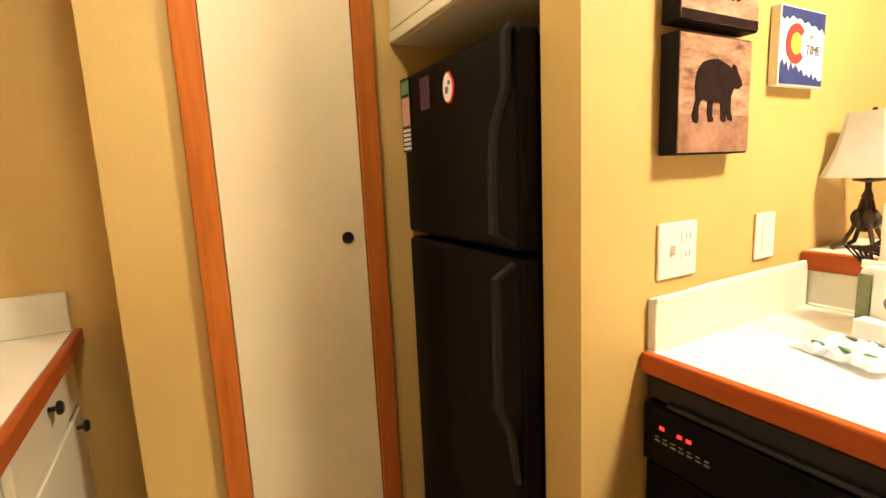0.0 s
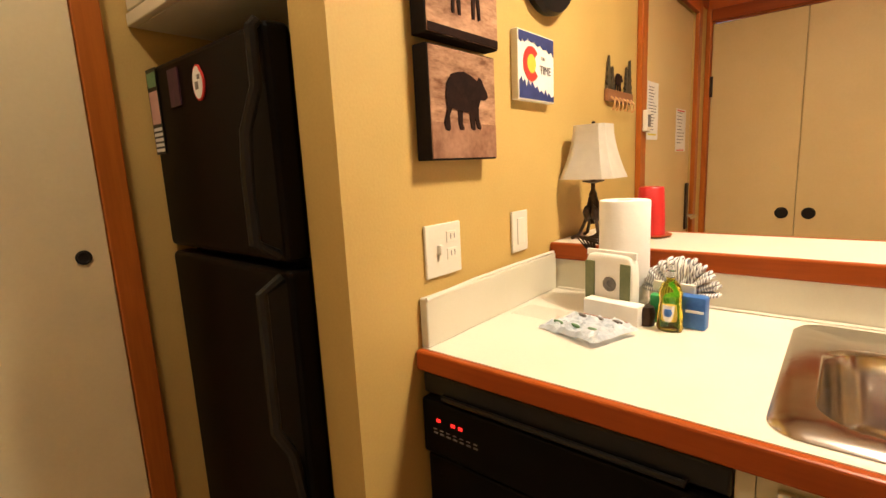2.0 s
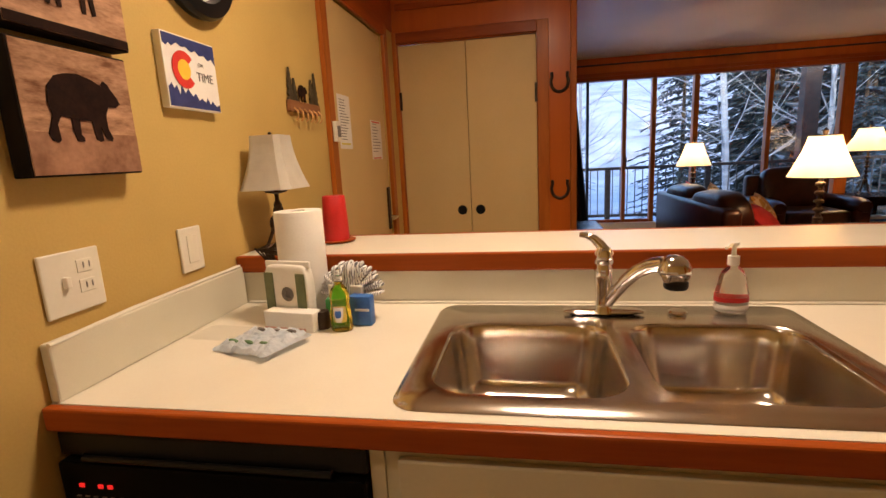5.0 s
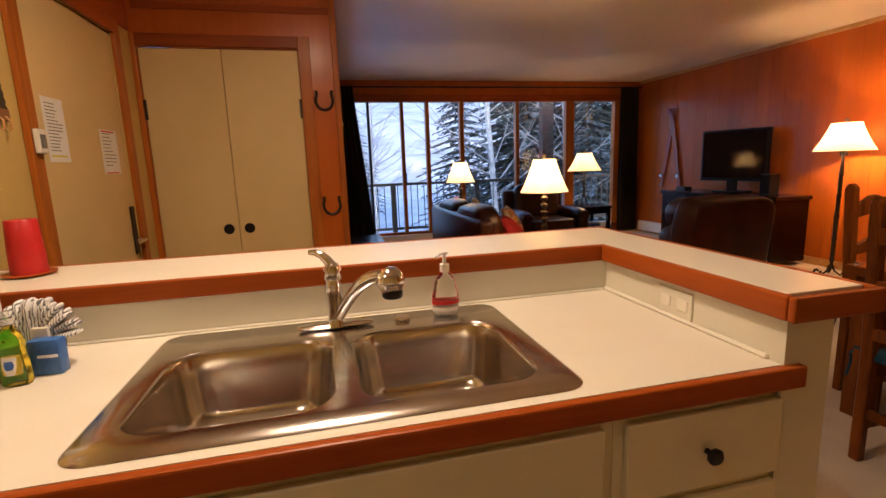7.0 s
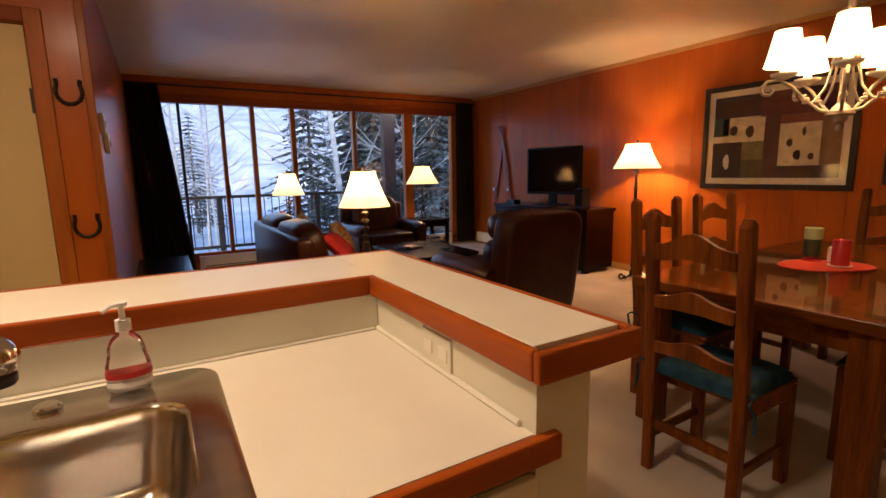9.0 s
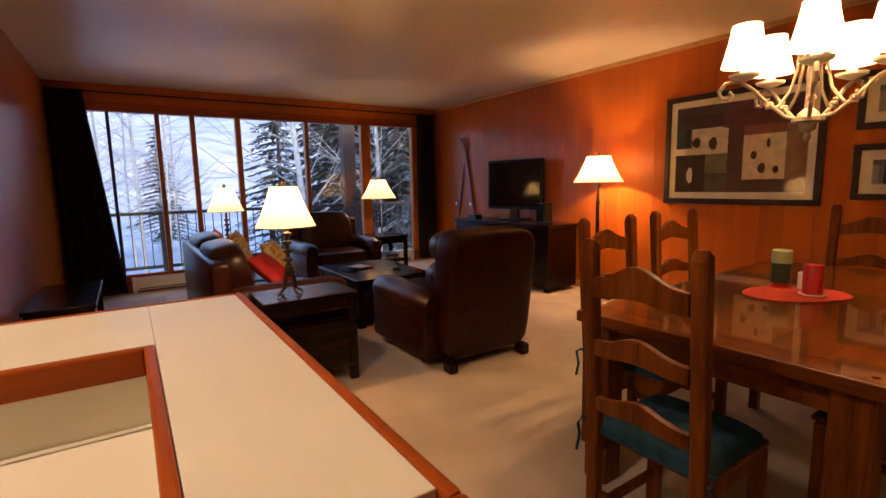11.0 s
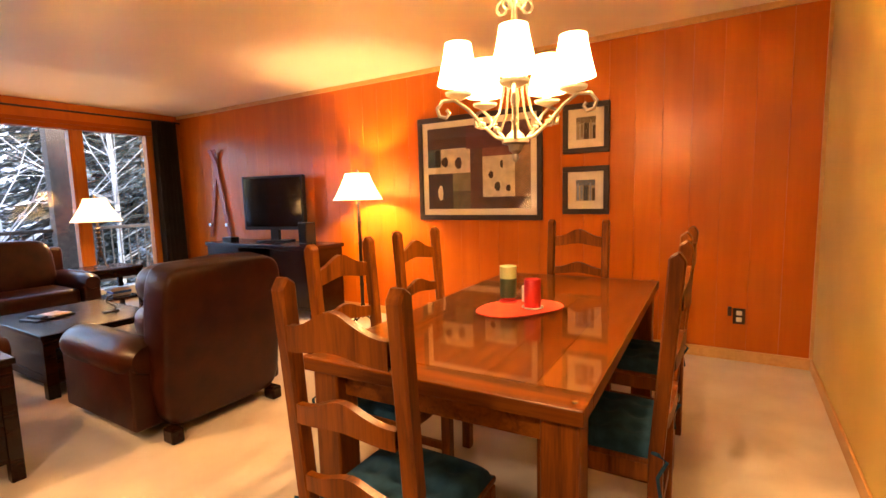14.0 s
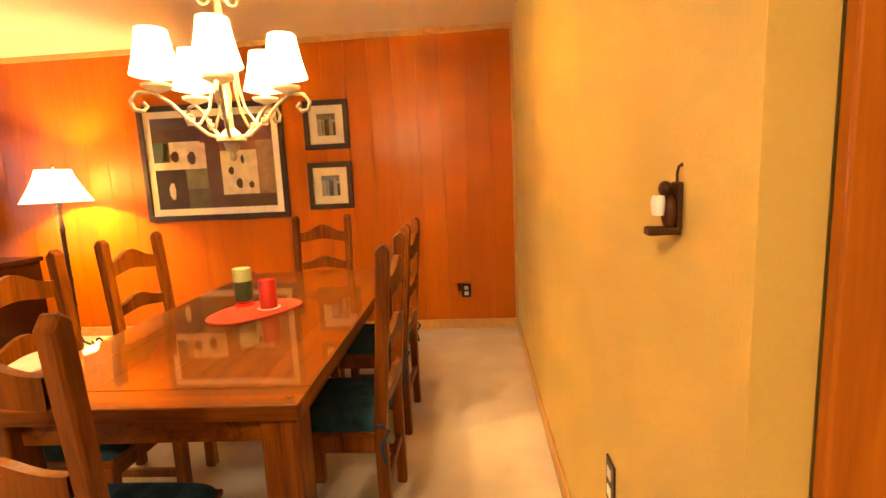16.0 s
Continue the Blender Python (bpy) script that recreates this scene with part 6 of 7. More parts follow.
def seat_thing(name, x, y, rz, width, depth, label, cushions, back_h, group=""):
    """Faces +x; origin on the floor at the middle of the base."""
    ob = thing(name, x, y, 0, label, "armchair" if cushions == 1 else "sofa", group, rz)
    d2, w2 = depth / 2, width / 2
    part("base", one_box(-d2 + 0.03, d2 - 0.05, -w2 + 0.06, w2 - 0.06, 0.07, 0.33, bevel=0.025, seg=3), M_LEATHER, ob, "", True)
    part("back_frame", one_box(-d2, -d2 + 0.14, -w2 + 0.05, w2 - 0.05, 0.08, back_h - 0.08, bevel=0.04, seg=3), M_LEATHER, ob, "", True)
    iw = (width - 0.36) / cushions
    for i in range(cushions):
        y0 = -w2 + 0.18 + i * iw
        part("seat_cushion", block(fresh(), -d2 + 0.2, d2 - 0.02, y0 + 0.004, y0 + iw - 0.004, 0.30, 0.48), M_LEATHER, ob, "", True)
        b = fresh()
        puff(b, 0, 0, 0, 0.13, iw / 2 + 0.005, (back_h - 0.36) / 2, 0.4, 32, 14, Matrix.Rotation(radians(-12), 3, "Y"), 0.02)
        bmesh.ops.translate(b, verts=b.verts, vec=(-d2 + 0.19, y0 + iw / 2, (back_h + 0.40) / 2))
        part("back_cushion", b, M_LEATHER, ob, "plump leather back cushion", True)
    for s in (-1, 1):
        roll_arm(ob, -d2 + 0.06, d2, s * (w2 - 0.10), 0.105, 0.52, 0.07)
        for x_ in (-d2 + 0.07, d2 - 0.08):
            part("foot", lathe(fresh(), [(0.02, 0.0), (0.03, 0.07), (0.03, 0.08)], x_, s * (w2 - 0.09), 0, 12), M_DARK, ob)
    return ob


seat_thing("leather_sofa", 2.78, 4.08, 0, 2.0, 0.95, "dark brown leather sofa with rolled arms and loose cushions", 2, 0.88)
seat_thing("leather_armchair", 4.12, 5.72, -90, 1.05, 0.90, "dark brown leather club chair with rolled arms by the window", 1, 0.94)


def pillow(name, x, y, z, s, m, label, rx, rz):
    """A square throw cushion with pinched corners, leaning back by rx."""
    ob = thing(name, x, y, z, label, "cushion")
    b = fresh()
    n = 14
    sides = []
    for side in (-1, 1):
        rows = []
        for i in range(n + 1):
            row = []
            for j in range(n + 1):
                u, v = 2 * i / n - 1, 2 * j / n - 1
                d = 0.075 * ((1 - u * u) * (1 - v * v)) ** 0.42
                d += 0.008 * noise.noise(Vector((u * 2 + x * 5, v * 2, side))) * (1 - u ** 4) * (1 - v ** 4)
                row.append(b.verts.new((s * u * (0.90 + 0.10 * v * v), side * d, s * v * (0.90 + 0.10 * u * u))))
            rows.append(row)
        for i in range(n):
            for j in range(n):
                q = (rows[i][j], rows[i + 1][j], rows[i + 1][j + 1], rows[i][j + 1])
                b.faces.new(q if side < 0 else q[::-1])
    bmesh.ops.remove_doubles(b, verts=b.verts, dist=1e-5)
    bmesh.ops.transform(b, matrix=pose(0, 0, s * 0.9, rx, 0, rz), verts=b.verts)
    part("cover", b, m, ob, "", True)


pillow("red_back_cushion", 2.62, 4.80, 0.51, 0.21, M_REDCLOTH, "red throw cushion on the sofa", -14, 80)
pillow("gold_cushion", 2.76, 4.52, 0.49, 0.22, M_GOLDCLOTH, "gold and cream patterned throw cushion on the sofa", -18, 72)
pillow("patterned_cushion", 2.98, 4.05, 0.485, 0.19, M_GOLDCLOTH, "gold patterned throw cushion on the sofa seat", -30, 62)
pillow("red_cushion", 2.82, 3.68, 0.475, 0.175, M_REDCLOTH, "bright red throw cushion leaning low on the sofa", -46, 58)

# recliner seen from behind
rc = thing("leather_recliner", 3.99, 2.775, 0, "dark brown leather recliner with high panelled back", "recliner", "", 90)
part("base", one_box(-0.42, 0.40, -0.30, 0.30, 0.05, 0.34, bevel=0.02, seg=3), M_LEATHER, rc, "", True)
b = fresh()
puff(b, -0.44, 0, 0.53, 0.125, 0.375, 0.45, 0.22, 40, 20, Matrix.Rotation(radians(-7), 3, "Y"), 0.008)
part("back_shell", b, M_LEATHER, rc, "smooth leather back panel", True)
part("head_roll", puff(fresh(), -0.37, 0, 0.855, 0.17, 0.36, 0.125, 0.45, 28, 12, None, 0.02), M_LEATHER, rc, "", True)
part("lumbar_roll", puff(fresh(), -0.29, 0, 0.63, 0.16, 0.35, 0.13, 0.45, 28, 12, None, 0.02), M_LEATHER, rc, "", True)
part("seat_cushion", block(fresh(), -0.26, 0.46, -0.29, 0.29, 0.33, 0.50), M_LEATHER, rc, "", True)
part("foot_panel", block(fresh(), 0.40, 0.50, -0.29, 0.29, 0.08, 0.40), M_LEATHER, rc, "", True)
for s in (-1, 1):
    roll_arm(rc, -0.40, 0.46, s * 0.385, 0.125, 0.47, 0.08)
    for x_ in (-0.48, 0.36):
        part("foot", one_box(x_ - 0.05, x_ + 0.05, s * 0.33 - 0.035, s * 0.33 + 0.035, 0.0, 0.085, bevel=0.012), M_DARK, rc)


def low_table(name, x, y, w, d, h, label, leg=0.055, shelf=None, box_sides=False, cat="table"):
    ob = thing(name, x, y, 0, label, cat)
    part("tabletop", one_box(-w / 2, w / 2, -d / 2, d / 2, h - 0.032, h, bevel=0.004), M_DARK, ob, "espresso-stained top")
    for sx in (-1, 1):
        for sy in (-1, 1):
            cx_, cy_ = sx * (w / 2 - leg / 2 - 0.012), sy * (d / 2 - leg / 2 - 0.012)
            part("leg", one_box(cx_ - leg / 2, cx_ + leg / 2, cy_ - leg / 2, cy_ + leg / 2, 0, h - 0.033, bevel=0.004), M_DARK, ob)
    for s in (-1, 1):
        part("apron", one_box(-w / 2 + leg + 0.013, w / 2 - leg - 0.013, s * (d / 2 - 0.035) - 0.01, s * (d / 2 - 0.035) + 0.01, h - 0.11, h - 0.033), M_DARK, ob)
    if shelf:
        part("shelf", one_box(-w / 2 + 0.02, w / 2 - 0.02, -d / 2 + 0.07, d / 2 - 0.07, shelf, shelf + 0.025, bevel=0.003), M_DARK, ob)
    if box_sides:
        part("side_panel", one_box(-w / 2 + leg + 0.013, w / 2 - leg - 0.013, -d / 2 + 0.024, -d / 2 + 0.04, 0.10, h - 0.19), M_DARK, ob)
        part("side_panel", one_box(-w / 2 + leg + 0.013, w / 2 - leg - 0.013, d / 2 - 0.04, d / 2 - 0.024, 0.10, h - 0.19), M_DARK, ob)
        for s in (-1, 1):
            part("end_panel", one_box(s * (w / 2 - 0.03) - 0.008, s * (w / 2 - 0.03) + 0.008, -d / 2 + leg + 0.013, d / 2 - leg - 0.013, 0.10, h - 0.033), M_DARK, ob)
    return ob


low_table("end_table", 2.815, 2.785, 0.61, 0.42, 0.605, "espresso wooden end table with open shelf beside the sofa", 0.055, 0.40, True, "end table")
low_table("coffee_table", 3.93, 4.12, 0.78, 1.05, 0.45, "espresso wooden coffee table on the carpet", 0.07, 0.14, True, "coffee table")
low_table("side_table", 4.98, 5.98, 0.55, 0.55, 0.58, "dark wooden side table by the window", 0.05, 0.2, False, "side table")
low_table("sofa_side_table", 2.78, 5.34, 0.45, 0.42, 0.56, "small dark lamp table behind the sofa", 0.045, 0.2, False, "side table")
ob = low_table("wall_bench", 1.43, 4.35, 0.42, 1.1, 0.50, "low dark polished console table along the wall", 0.05, 0.15, False, "console table")

ob = thing("remote_tray", 3.80, 4.22, 0.45, "black remote controls and magazines on the coffee table", "remote control", "", 15)
part("tray", one_box(-0.14, 0.14, -0.10, 0.10, 0.0005, 0.012, bevel=0.003), M_BLACKP, ob)
part("remote", one_box(-0.10, -0.05, -0.08, 0.08, 0.0125, 0.03, bevel=0.006), M_BLACKP, ob)
part("magazine", one_box(-0.02, 0.12, -0.085, 0.085, 0.0125, 0.022, bevel=0.002), M_PAPER, ob)
ob = thing("table_sculpture", 4.12, 3.95, 0.45, "small dark curved metal sculpture", "ornament")
part("base", one_box(-0.05, 0.05, -0.03, 0.03, 0.0005, 0.012, bevel=0.002), M_IRON, ob)
part("curve", tube(fresh(), [(0.03, 0, 0.012), (0.035, 0, 0.04), (0.0, 0, 0.06), (-0.03, 0, 0.09), (-0.01, 0, 0.125), (0.02, 0, 0.13)], 0.007, 8), M_IRON, ob, "", True)
ob = thing("side_books", 5.08, 5.98, 0.2255, "stack of books on the lower shelf", "books")
for i, (m, s) in enumerate(((M_PAPER, 0.0), (M_BLUE, 0.01), (M_PAPER, -0.01))):
    part("book", one_box(-0.1 + s, 0.1 + s, -0.08, 0.08, 0.03 * i + 0.0005, 0.03 * i + 0.029, bevel=0.002), m, ob)

# television corner
ts = thing("tv_stand", 6.13, 4.48, 0, "dark wooden media console with open shelf", "tv stand")
SW, SD, SH = 0.92, 0.24, 0.80
part("top", one_box(-SD - 0.02, SD + 0.02, -SW - 0.02, SW + 0.02, SH - 0.045, SH, bevel=0.006), M_DARK, ts)
for y in (-SW, -0.30, 0.30, SW - 0.04):
    part("upright", one_box(-SD, SD, y, y + 0.04, 0.05, SH - 0.046, bevel=0.003), M_DARK, ts)
part("bottom_board", one_box(-SD, SD, -SW + 0.041, SW - 0.041, 0.09, 0.12), M_DARK, ts)
part("back_board", one_box(SD - 0.015, SD - 0.001, -SW + 0.041, SW - 0.041, 0.121, SH - 0.046), M_DARK, ts)
part("shelf", one_box(-SD + 0.02, SD - 0.02, -0.259, 0.299, 0.52, 0.545), M_DARK, ts)
for y0, y1 in ((-SW + 0.042, -0.302), (0.342, SW - 0.042)):
    dr = part("door_panel", one_box(-SD - 0.002, -SD + 0.018, y0 + 0.003, y1 - 0.003, 0.125, SH - 0.05, bevel=0.004), M_DARK, ts)
    part("knob", lathe(fresh(), [(0.008, 0), (0.012, 0.012), (0, 0.02)]), M_IRON, dr)
    dr.children[0].matrix_basis = pose(-SD - 0.002, (y0 + y1) / 2 + 0.2 * (1 if y0 < 0 else -1), 0.45, 0, -90, 0)
for y in (-SW + 0.04, SW - 0.04):
    part("foot", one_box(-SD + 0.01, -SD + 0.07, y - 0.035, y + 0.035, 0.0, 0.05, bevel=0.006), M_DARK, ts)
ob = thing("media_player", 6.08, 4.48, 0.5455, "silver media player on the console shelf", "media player")
part("case", one_box(-0.13, 0.13, -0.2, 0.2, 0.0005, 0.06, bevel=0.004), M_STEEL, ob)
part("front_panel", one_box(-0.134, -0.1305, -0.19, 0.19, 0.01, 0.05), M_BLACKP, ob)
tv = thing("television", 6.22, 4.50, SH, "black flat-screen television, switched off", "television", "", 14)
part("stand_foot", one_box(-0.12, 0.12, -0.20, 0.20, 0.0005, 0.018, bevel=0.006), M_BLACKP, tv)
part("neck", one_box(-0.02, 0.03, -0.06, 0.06, 0.019, 0.16, bevel=0.006), M_BLACKP, tv)
bd = part("bezel", one_box(-0.02, 0.045, -0.43, 0.43, 0.145, 0.80, bevel=0.008), M_BLACKP, tv, "glossy black bezel")
part("screen", one_box(-0.0235, -0.0205, -0.40, 0.40, 0.185, 0.77), M_SCREEN, tv, "dark reflective screen")
ob = thing("loudspeaker", 6.20, 3.93, SH, "small black loudspeaker beside the television", "loudspeaker")
part("case", one_box(-0.07, 0.07, -0.07, 0.07, 0.0005, 0.24, bevel=0.006), M_BLACKP, ob)
part("grille", one_box(-0.078, -0.0705, -0.06, 0.06, 0.012, 0.228, bevel=0.003), M_EDGE, ob)
ob = thing("black_box", 6.10, 5.22, SH, "low black set-top box on the console", "set-top box")
part("case", one_box(-0.06, 0.06, -0.09, 0.09, 0.0005, 0.05, bevel=0.005), M_BLACKP, ob)
M_SKI = wood("red_varnished_ski", (0.22, 0.03, 0.012), (0.38, 0.07, 0.02), 2, 0.35)
ob = thing("wall_skis", XE - 0.035, 5.95, 0.0, "crossed pair of old red wooden skis mounted on the wall", "skis")
for s, lean in ((1, 0.19), (-1, -0.19)):
    b = fresh()
    n = 16
    line = [(lean * (f / n - 0.86) * 1.35, 0.80 + 1.22 * f / n, (0.05 * max(0, f / n - 0.86) / 0.14)) for f in range(n + 1)]
    vs = [[b.verts.new((-0.004 * (s > 0) * 3 - dx - c, y + dy, z)) for y, z, c in line] for dx in (0.0, 0.012) for dy in (-0.036, 0.036)]
    for i in range(n):
        for p_, q_ in ((0, 1), (3, 2), (2, 0), (1, 3)):
            b.faces.new((vs[p_][i], vs[p_][i + 1], vs[q_][i + 1], vs[q_][i]))
    for i in (0, n):
        b.faces.new((vs[0][i], vs[1][i], vs[3][i], vs[2][i]))
    bmesh.ops.recalc_face_normals(b, faces=b.faces)
    sk = part("ski", b, M_SKI, ob, "red varnished ski", True)
    part("binding", one_box(-0.05, -0.025, line[2][0] - 0.03, line[2][0] + 0.03, line[2][1], line[2][1] + 0.05, bevel=0.004), M_STEEL, sk)
for z0, y0, nm in ((1.60, 2.93, "thermostat"), (1.50, 3.12, "wall_dimmer")):
    ob = thing(nm, 1.1905, y0, z0, "small white wall control on the closet wall", "thermostat")
    part("case", one_box(0.0, 0.025, -0.04, 0.04, -0.06, 0.06, bevel=0.004), M_WHITE, ob)
    part("dial", one_box(0.0255, 0.03, -0.02, 0.02, -0.02, 0.02, bevel=0.002), M_STEEL, ob)
ob = thing("entry_mat", 1.75, 4.3, 0.0, "grey flat-woven rug behind the sofa", "rug")
part("rug", one_box(-0.30, 0.42, -1.05, 2.0, 0.001, 0.009, bevel=0.003), paint("grey_rug", (0.34, 0.30, 0.27), (0.44, 0.40, 0.36), 0.95, 12, 280, 0.6, spec=0.1), ob)
part("border", one_box(-0.30, 0.42, -1.08, -1.0505, 0.001, 0.010, bevel=0.003), M_BLACKP, ob, "dark border")

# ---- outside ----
# Blue-grey rather than white: the mountain's distance haze is put into the snow colour.
M_HAZY_SNOW = paint("snow", (0.20, 0.25, 0.32), (0.46, 0.52, 0.60), 0.8, 0.12, 4, 0.3)
M_DECK = paint("weathered_deck_board", (0.16, 0.14, 0.12), (0.28, 0.25, 0.22), 0.8, 6, 60, 0.3, stretch=(0.2, 1, 1), spread=0.3)
M_BARK = paint("dark_bark", (0.04, 0.03, 0.022), (0.09, 0.07, 0.055), 0.9, 12, 60, 0.5)
M_ASPEN = paint("pale_aspen_bark", (0.13, 0.155, 0.19), (0.28, 0.325, 0.38), 0.85, 4, 30, 0.3, stretch=(1, 1, 2))
M_NEEDLE, t, p, k = nodes_of("frosted_needles")
geo, sep, rmp, nz = t.nodes.new("ShaderNodeNewGeometry"), t.nodes.new("ShaderNodeMapRange"), t.nodes.new("ShaderNodeValToRGB"), t.nodes.new("ShaderNodeTexNoise")
nz.inputs["Scale"].default_value = 1.2
k.new(geo.outputs["Random Per Island"], sep.inputs["Value"])
rmp.color_ramp.elements[0].color, rmp.color_ramp.elements[1].color = (0.012, 0.026, 0.030, 1), (0.095, 0.14, 0.19, 1)
rmp.color_ramp.elements[0].position, rmp.color_ramp.elements[1].position = 0.55, 1.0
k.new(sep.outputs[0], rmp.inputs[0])
k.new(rmp.outputs[0], p.inputs["Base Color"])
p.inputs["Roughness"].default_value = 0.9

g = fresh()
N = 48
vs = []
for i in range(N + 1):
    row = []
    for j in range(N + 1):
        x, y = -300 + 600 * (i / N), YN + 0.5 + 595 * (j / N) ** 2
        d_ = y - YN
        z = -3.2 - 0.02 * d_ + 0.25 * noise.noise(Vector((x * 0.05, y * 0.05, 0))) * min(1, d_ / 5)
        z += max(0, d_ - 90) * (0.30 + 0.30 * noise.noise(Vector((x * 0.006, y * 0.004, 3))) + 0.0016 * (x - 20) * (1 if x > 20 else 0.15)) * 0.75
        row.append(g.verts.new((x, y, z)))
    vs.append(row)
for i in range(N):
    for j in range(N):
        g.faces.new((vs[i][j], vs[i + 1][j], vs[i + 1][j + 1], vs[i][j + 1]))
structure("ground", g, M_HAZY_SNOW, "snow-covered slope rising to a mountain, haze put into its colour", None, True)
dk = structure("deck", one_box(0.6, 7.4, YN + 0.13, YN + 1.75, -0.24, -0.09), M_DECK, "weathered wooden balcony deck")
for i in range(10):
    part("deck_board", one_box(0.6, 7.4, YN + 0.135 + 0.16 * i, YN + 0.285 + 0.16 * i, -0.088, -0.055, bevel=0.004, seg=1), M_DECK, dk)
rl = thing("balcony_railing", 0.6, YN + 1.68, -0.055, "dark wooden balcony railing with slim balusters", "railing")
part("top_rail", one_box(0.0, 6.8, -0.06, 0.06, 0.96, 1.01, bevel=0.006), M_BARK, rl)
part("lower_rail", one_box(0.0, 6.8, -0.02, 0.02, 0.10, 0.15, bevel=0.004), M_BARK, rl)
for i in range(5):
    part("post", one_box(1.69 * i, 1.69 * i + 0.09, -0.045, 0.045, 0.0, 0.959, bevel=0.006), M_BARK, rl)
bal = one_box(-0.007, 0.007, -0.007, 0.007, 0.151, 0.959)
first = part("baluster", bal, M_METALBAR, rl)
for i in range(1, 52):
    o = new("baluster", first.data)
    o.parent, o.location = rl, (0.13 * i, 0, 0)
first.location = (0.06, 0, 0)
ob = thing("balcony_post", 5.5, YN + 1.6, -0.055, "thick dark wooden post of the balcony roof", "post")
part("post", one_box(-0.12, 0.12, -0.09, 0.09, 0.0, 3.4, bevel=0.008), M_BARK, ob)


def conifer(rnd, h, label):
    ob = thing("conifer", 0, 0, 0, label, "tree", "frosted conifers beyond the balcony")
    part("trunk", tube(fresh(), [(0, 0, 0), (0.03, 0.02, h * 0.5), (0, 0, h)], 0.16 * h / 10, 8, r_end=0.02), M_BARK, ob, "", True)
    verts, faces = [], []
    z = 0.10 * h
    while z < h * 0.985:
        f = 1 - z / h
        reach = 0.30 * h * f ** 0.8 + 0.12
        n = 9 if f > 0.3 else 6
        for q in range(n):
            a = rnd.random() * 6.283
            L = reach * (0.6 + 0.5 * rnd.random())
            c, s = math.cos(a), math.sin(a)
            m_ = 7
            for i in range(m_):
                g0 = (i + 0.3) / m_
                for side in (-1, 1):
                    d0 = L * g0
                    droop = -0.30 * L * g0 ** 1.4 + 0.03 * rnd.random() * h * 0.2
                    px, py, pz = c * d0, s * d0, z + droop
                    ln = (0.10 + 0.30 * L * (1 - g0 * 0.6)) * (0.5 + 0.5 * rnd.random())
                    ex = px + ln * (0.75 * c - side * 0.6 * s)
                    ey = py + ln * (0.75 * s + side * 0.6 * c)
                    ez = pz - 0.28 * ln + 0.1 * (rnd.random() - 0.5)
                    wd = 0.045 + 0.08 * ln
                    k0 = len(verts)
                    verts += [(px, py, pz), (ex + wd * s, ey - wd * c, ez - 0.3 * wd), (ex + 0.35 * ln * c, ey + 0.35 * ln * s, ez - 0.12 * ln), (ex - wd * s, ey + wd * c, ez + 0.5 * wd)]
                    faces.append((k0, k0 + 1, k0 + 2, k0 + 3))
        z += h * 0.030
    me = bpy.data.meshes.new("crown")
    me.from_pydata(verts, [], faces)
    me.materials.append(M_NEEDLE)
    new("crown", me).parent = ob
    return ob


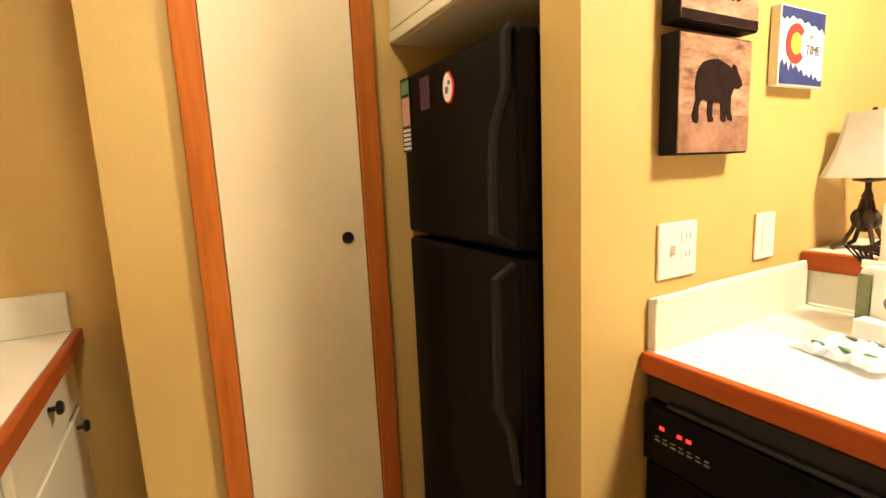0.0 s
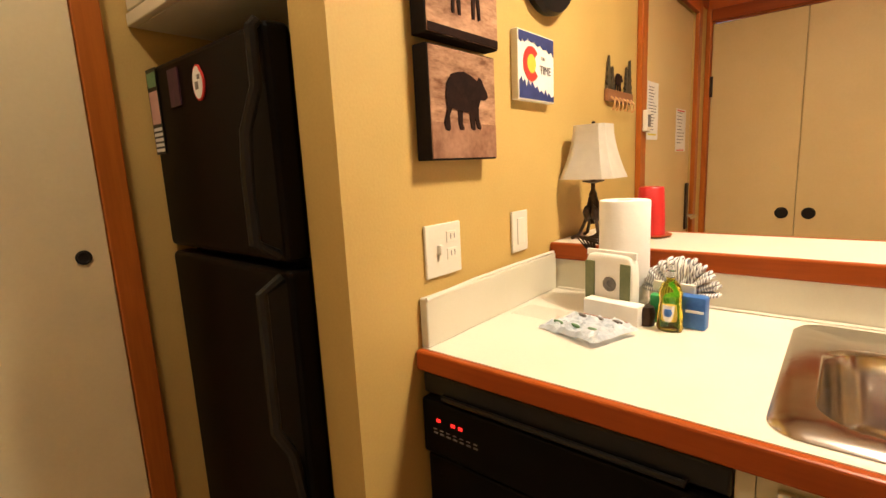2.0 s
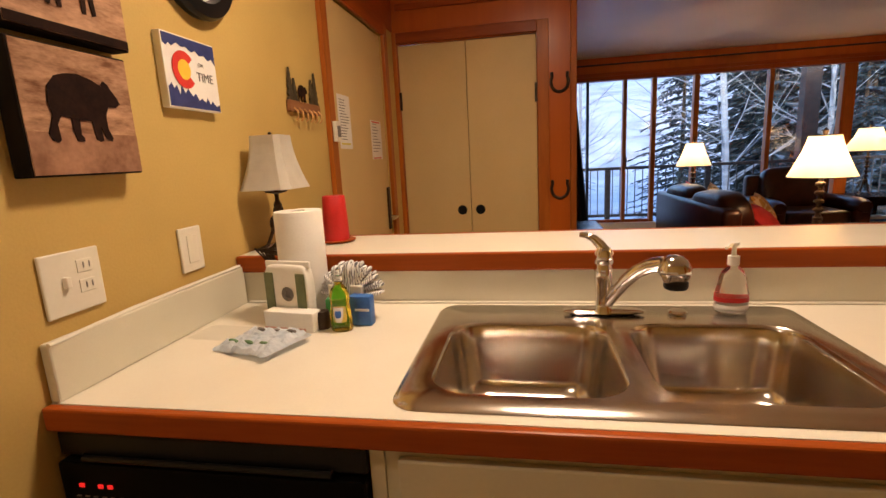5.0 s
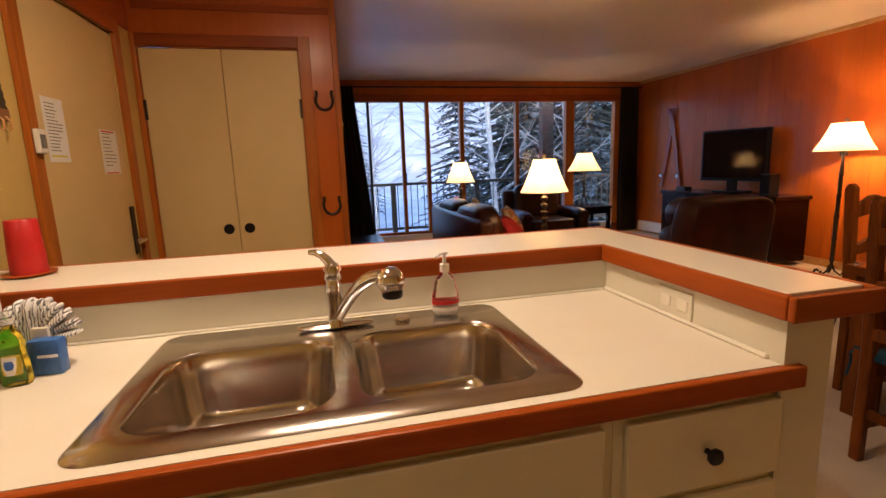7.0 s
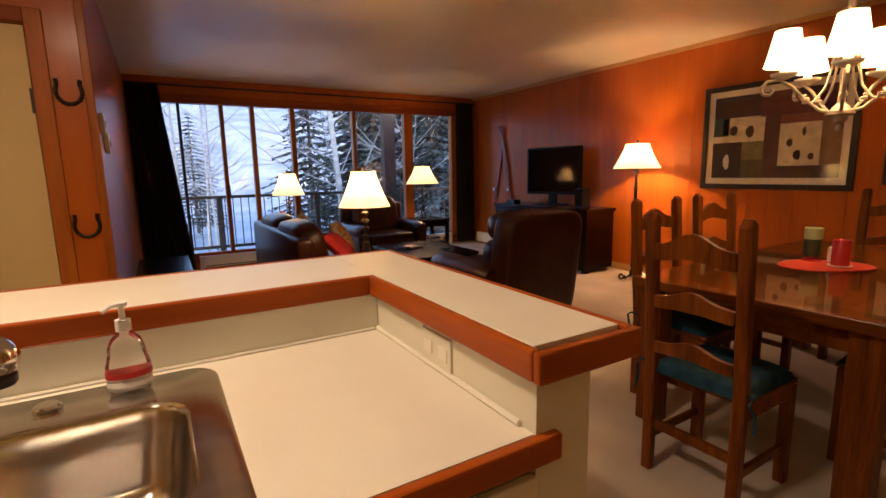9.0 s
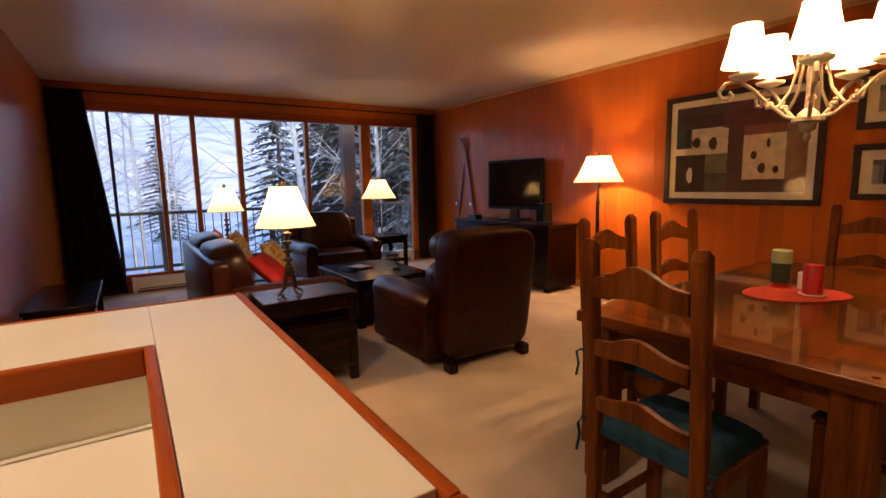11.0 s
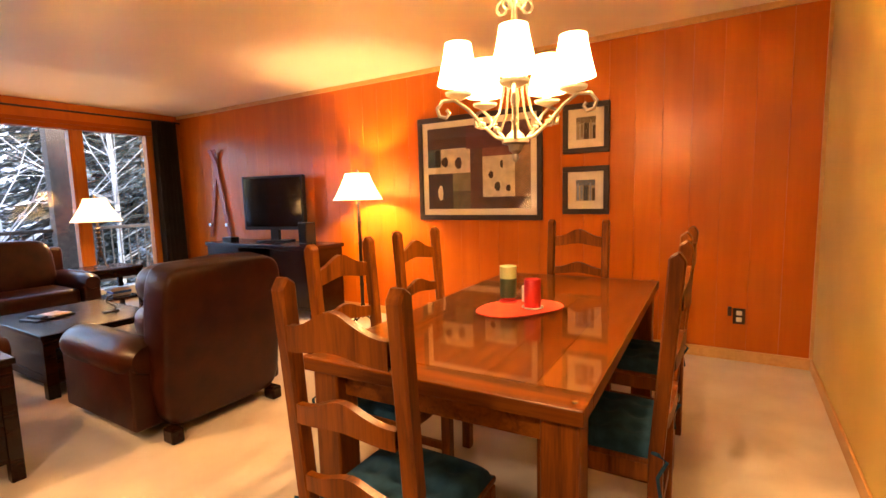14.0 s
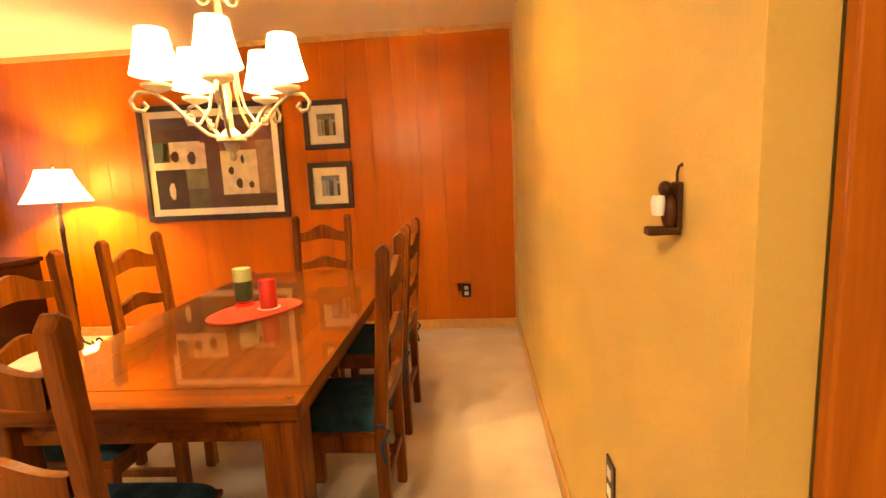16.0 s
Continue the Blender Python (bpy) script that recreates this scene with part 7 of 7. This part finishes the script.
def aspen(rnd, h, r):
    ob = thing("aspen", 0, 0, 0, "bare pale-barked aspen with snowy branches", "tree", "bare aspens beyond the balcony")
    pts = [(0.12 * h * 0.1 * math.sin(3 * i / 8 + r * 40), 0.05 * math.cos(i), h * i / 8) for i in range(9)]
    part("trunk", tube(fresh(), pts, r, 8, r_end=0.03), M_ASPEN, ob, "", True)
    b = fresh()
    for i in range(34):
        f = 0.25 + 0.72 * rnd.random()
        q = pts[min(8, int(f * 8))]
        a, L = rnd.random() * 6.283, (1 - f) * h * 0.30 + 0.3
        z = f * h
        c, s = math.cos(a), math.sin(a)
        m1 = (q[0] + 0.5 * L * c, q[1] + 0.5 * L * s, z + 0.28 * L)
        e1 = (q[0] + L * c + 0.1, q[1] + L * s, z + 0.75 * L)
        tube(b, [(q[0], q[1], z), m1, e1], 0.022, 4, r_end=0.005)
        for _ in range(3):
            da = a + rnd.uniform(-1, 1)
            tube(b, [m1, (m1[0] + 0.35 * L * math.cos(da), m1[1] + 0.35 * L * math.sin(da), m1[2] + 0.2 * L * rnd.random())], 0.010, 3, r_end=0.004)
    part("branches", b, M_ASPEN, ob)
    return ob


rnd = random.Random(11)
c1, c2 = conifer(rnd, 13.0, "tall frosted conifer with drooping snowy boughs"), conifer(rnd, 10.0, "frosted conifer with drooping snowy boughs")
c1.matrix_basis = pose(11.2, 17.5, -3.4)
c2.matrix_basis = pose(8.2, 15.6, -3.4, 0, 0, 40)
for i, (x, y, s, src) in enumerate(((12.5, 16.0, 0.95, c1), (10.2, 20.5, 1.15, c1), (11.0, 22.0, 1.2, c2), (14.5, 21.5, 1.25, c1), (16.5, 17.5, 1.0, c2), (17.0, 30.5, 0.9, c2), (13.0, 25.5, 1.25, c1), (19.0, 24.0, 1.2, c1), (9.6, 29.0, 0.95, c1), (4.2, 46.0, 0.8, c1))):
    o = copy_thing(src, pose(x, y, -3.6, 0, 0, 47 * i))
    o.scale = (s, s, s)
for i, (x, y, q) in enumerate(((9.9, 14.2, 0.85), (11.6, 14.0, 0.9), (9.0, 12.9, 0.6))):
    o = copy_thing(c1, pose(x, y, -3.5, 0, 0, 25 + 71 * i))
    o.scale = (q, q, q)
a1, a2 = aspen(rnd, 14.0, 0.11), aspen(rnd, 12.0, 0.08)
a1.matrix_basis = pose(6.7, 13.6, -3.4, 0, -7, 20)
a2.matrix_basis = pose(8.3, 13.0, -3.4, 0, 3, 70)
for i, (x, y, src) in enumerate(((1.4, 24, a2), (2.5, 27, a1), (3.3, 25, a2), (0.6, 31, a1), (4.1, 30, a2), (2.0, 34, a2), (-0.4, 29, a2))):
    copy_thing(src, pose(x, y, -3.5, 0, (i * 37 % 9) - 4, 61 * i))

# ---- wall planks ----
pw = 0.203
n = int((YN - YS) / pw) + 1
proto = part("plank", one_box(-0.019, -0.0005, 0.0004, pw - 0.0006, 0.0, CEIL, bevel=0.0012, seg=1), M_PANEL, wall_e)
proto.location = (XE, YS, 0)
for i in range(1, n):
    if YS + (i + 1) * pw > YN:
        break
    o = new("plank", proto.data)
    o.parent, o.location = wall_e, (XE, YS + i * pw, 0)
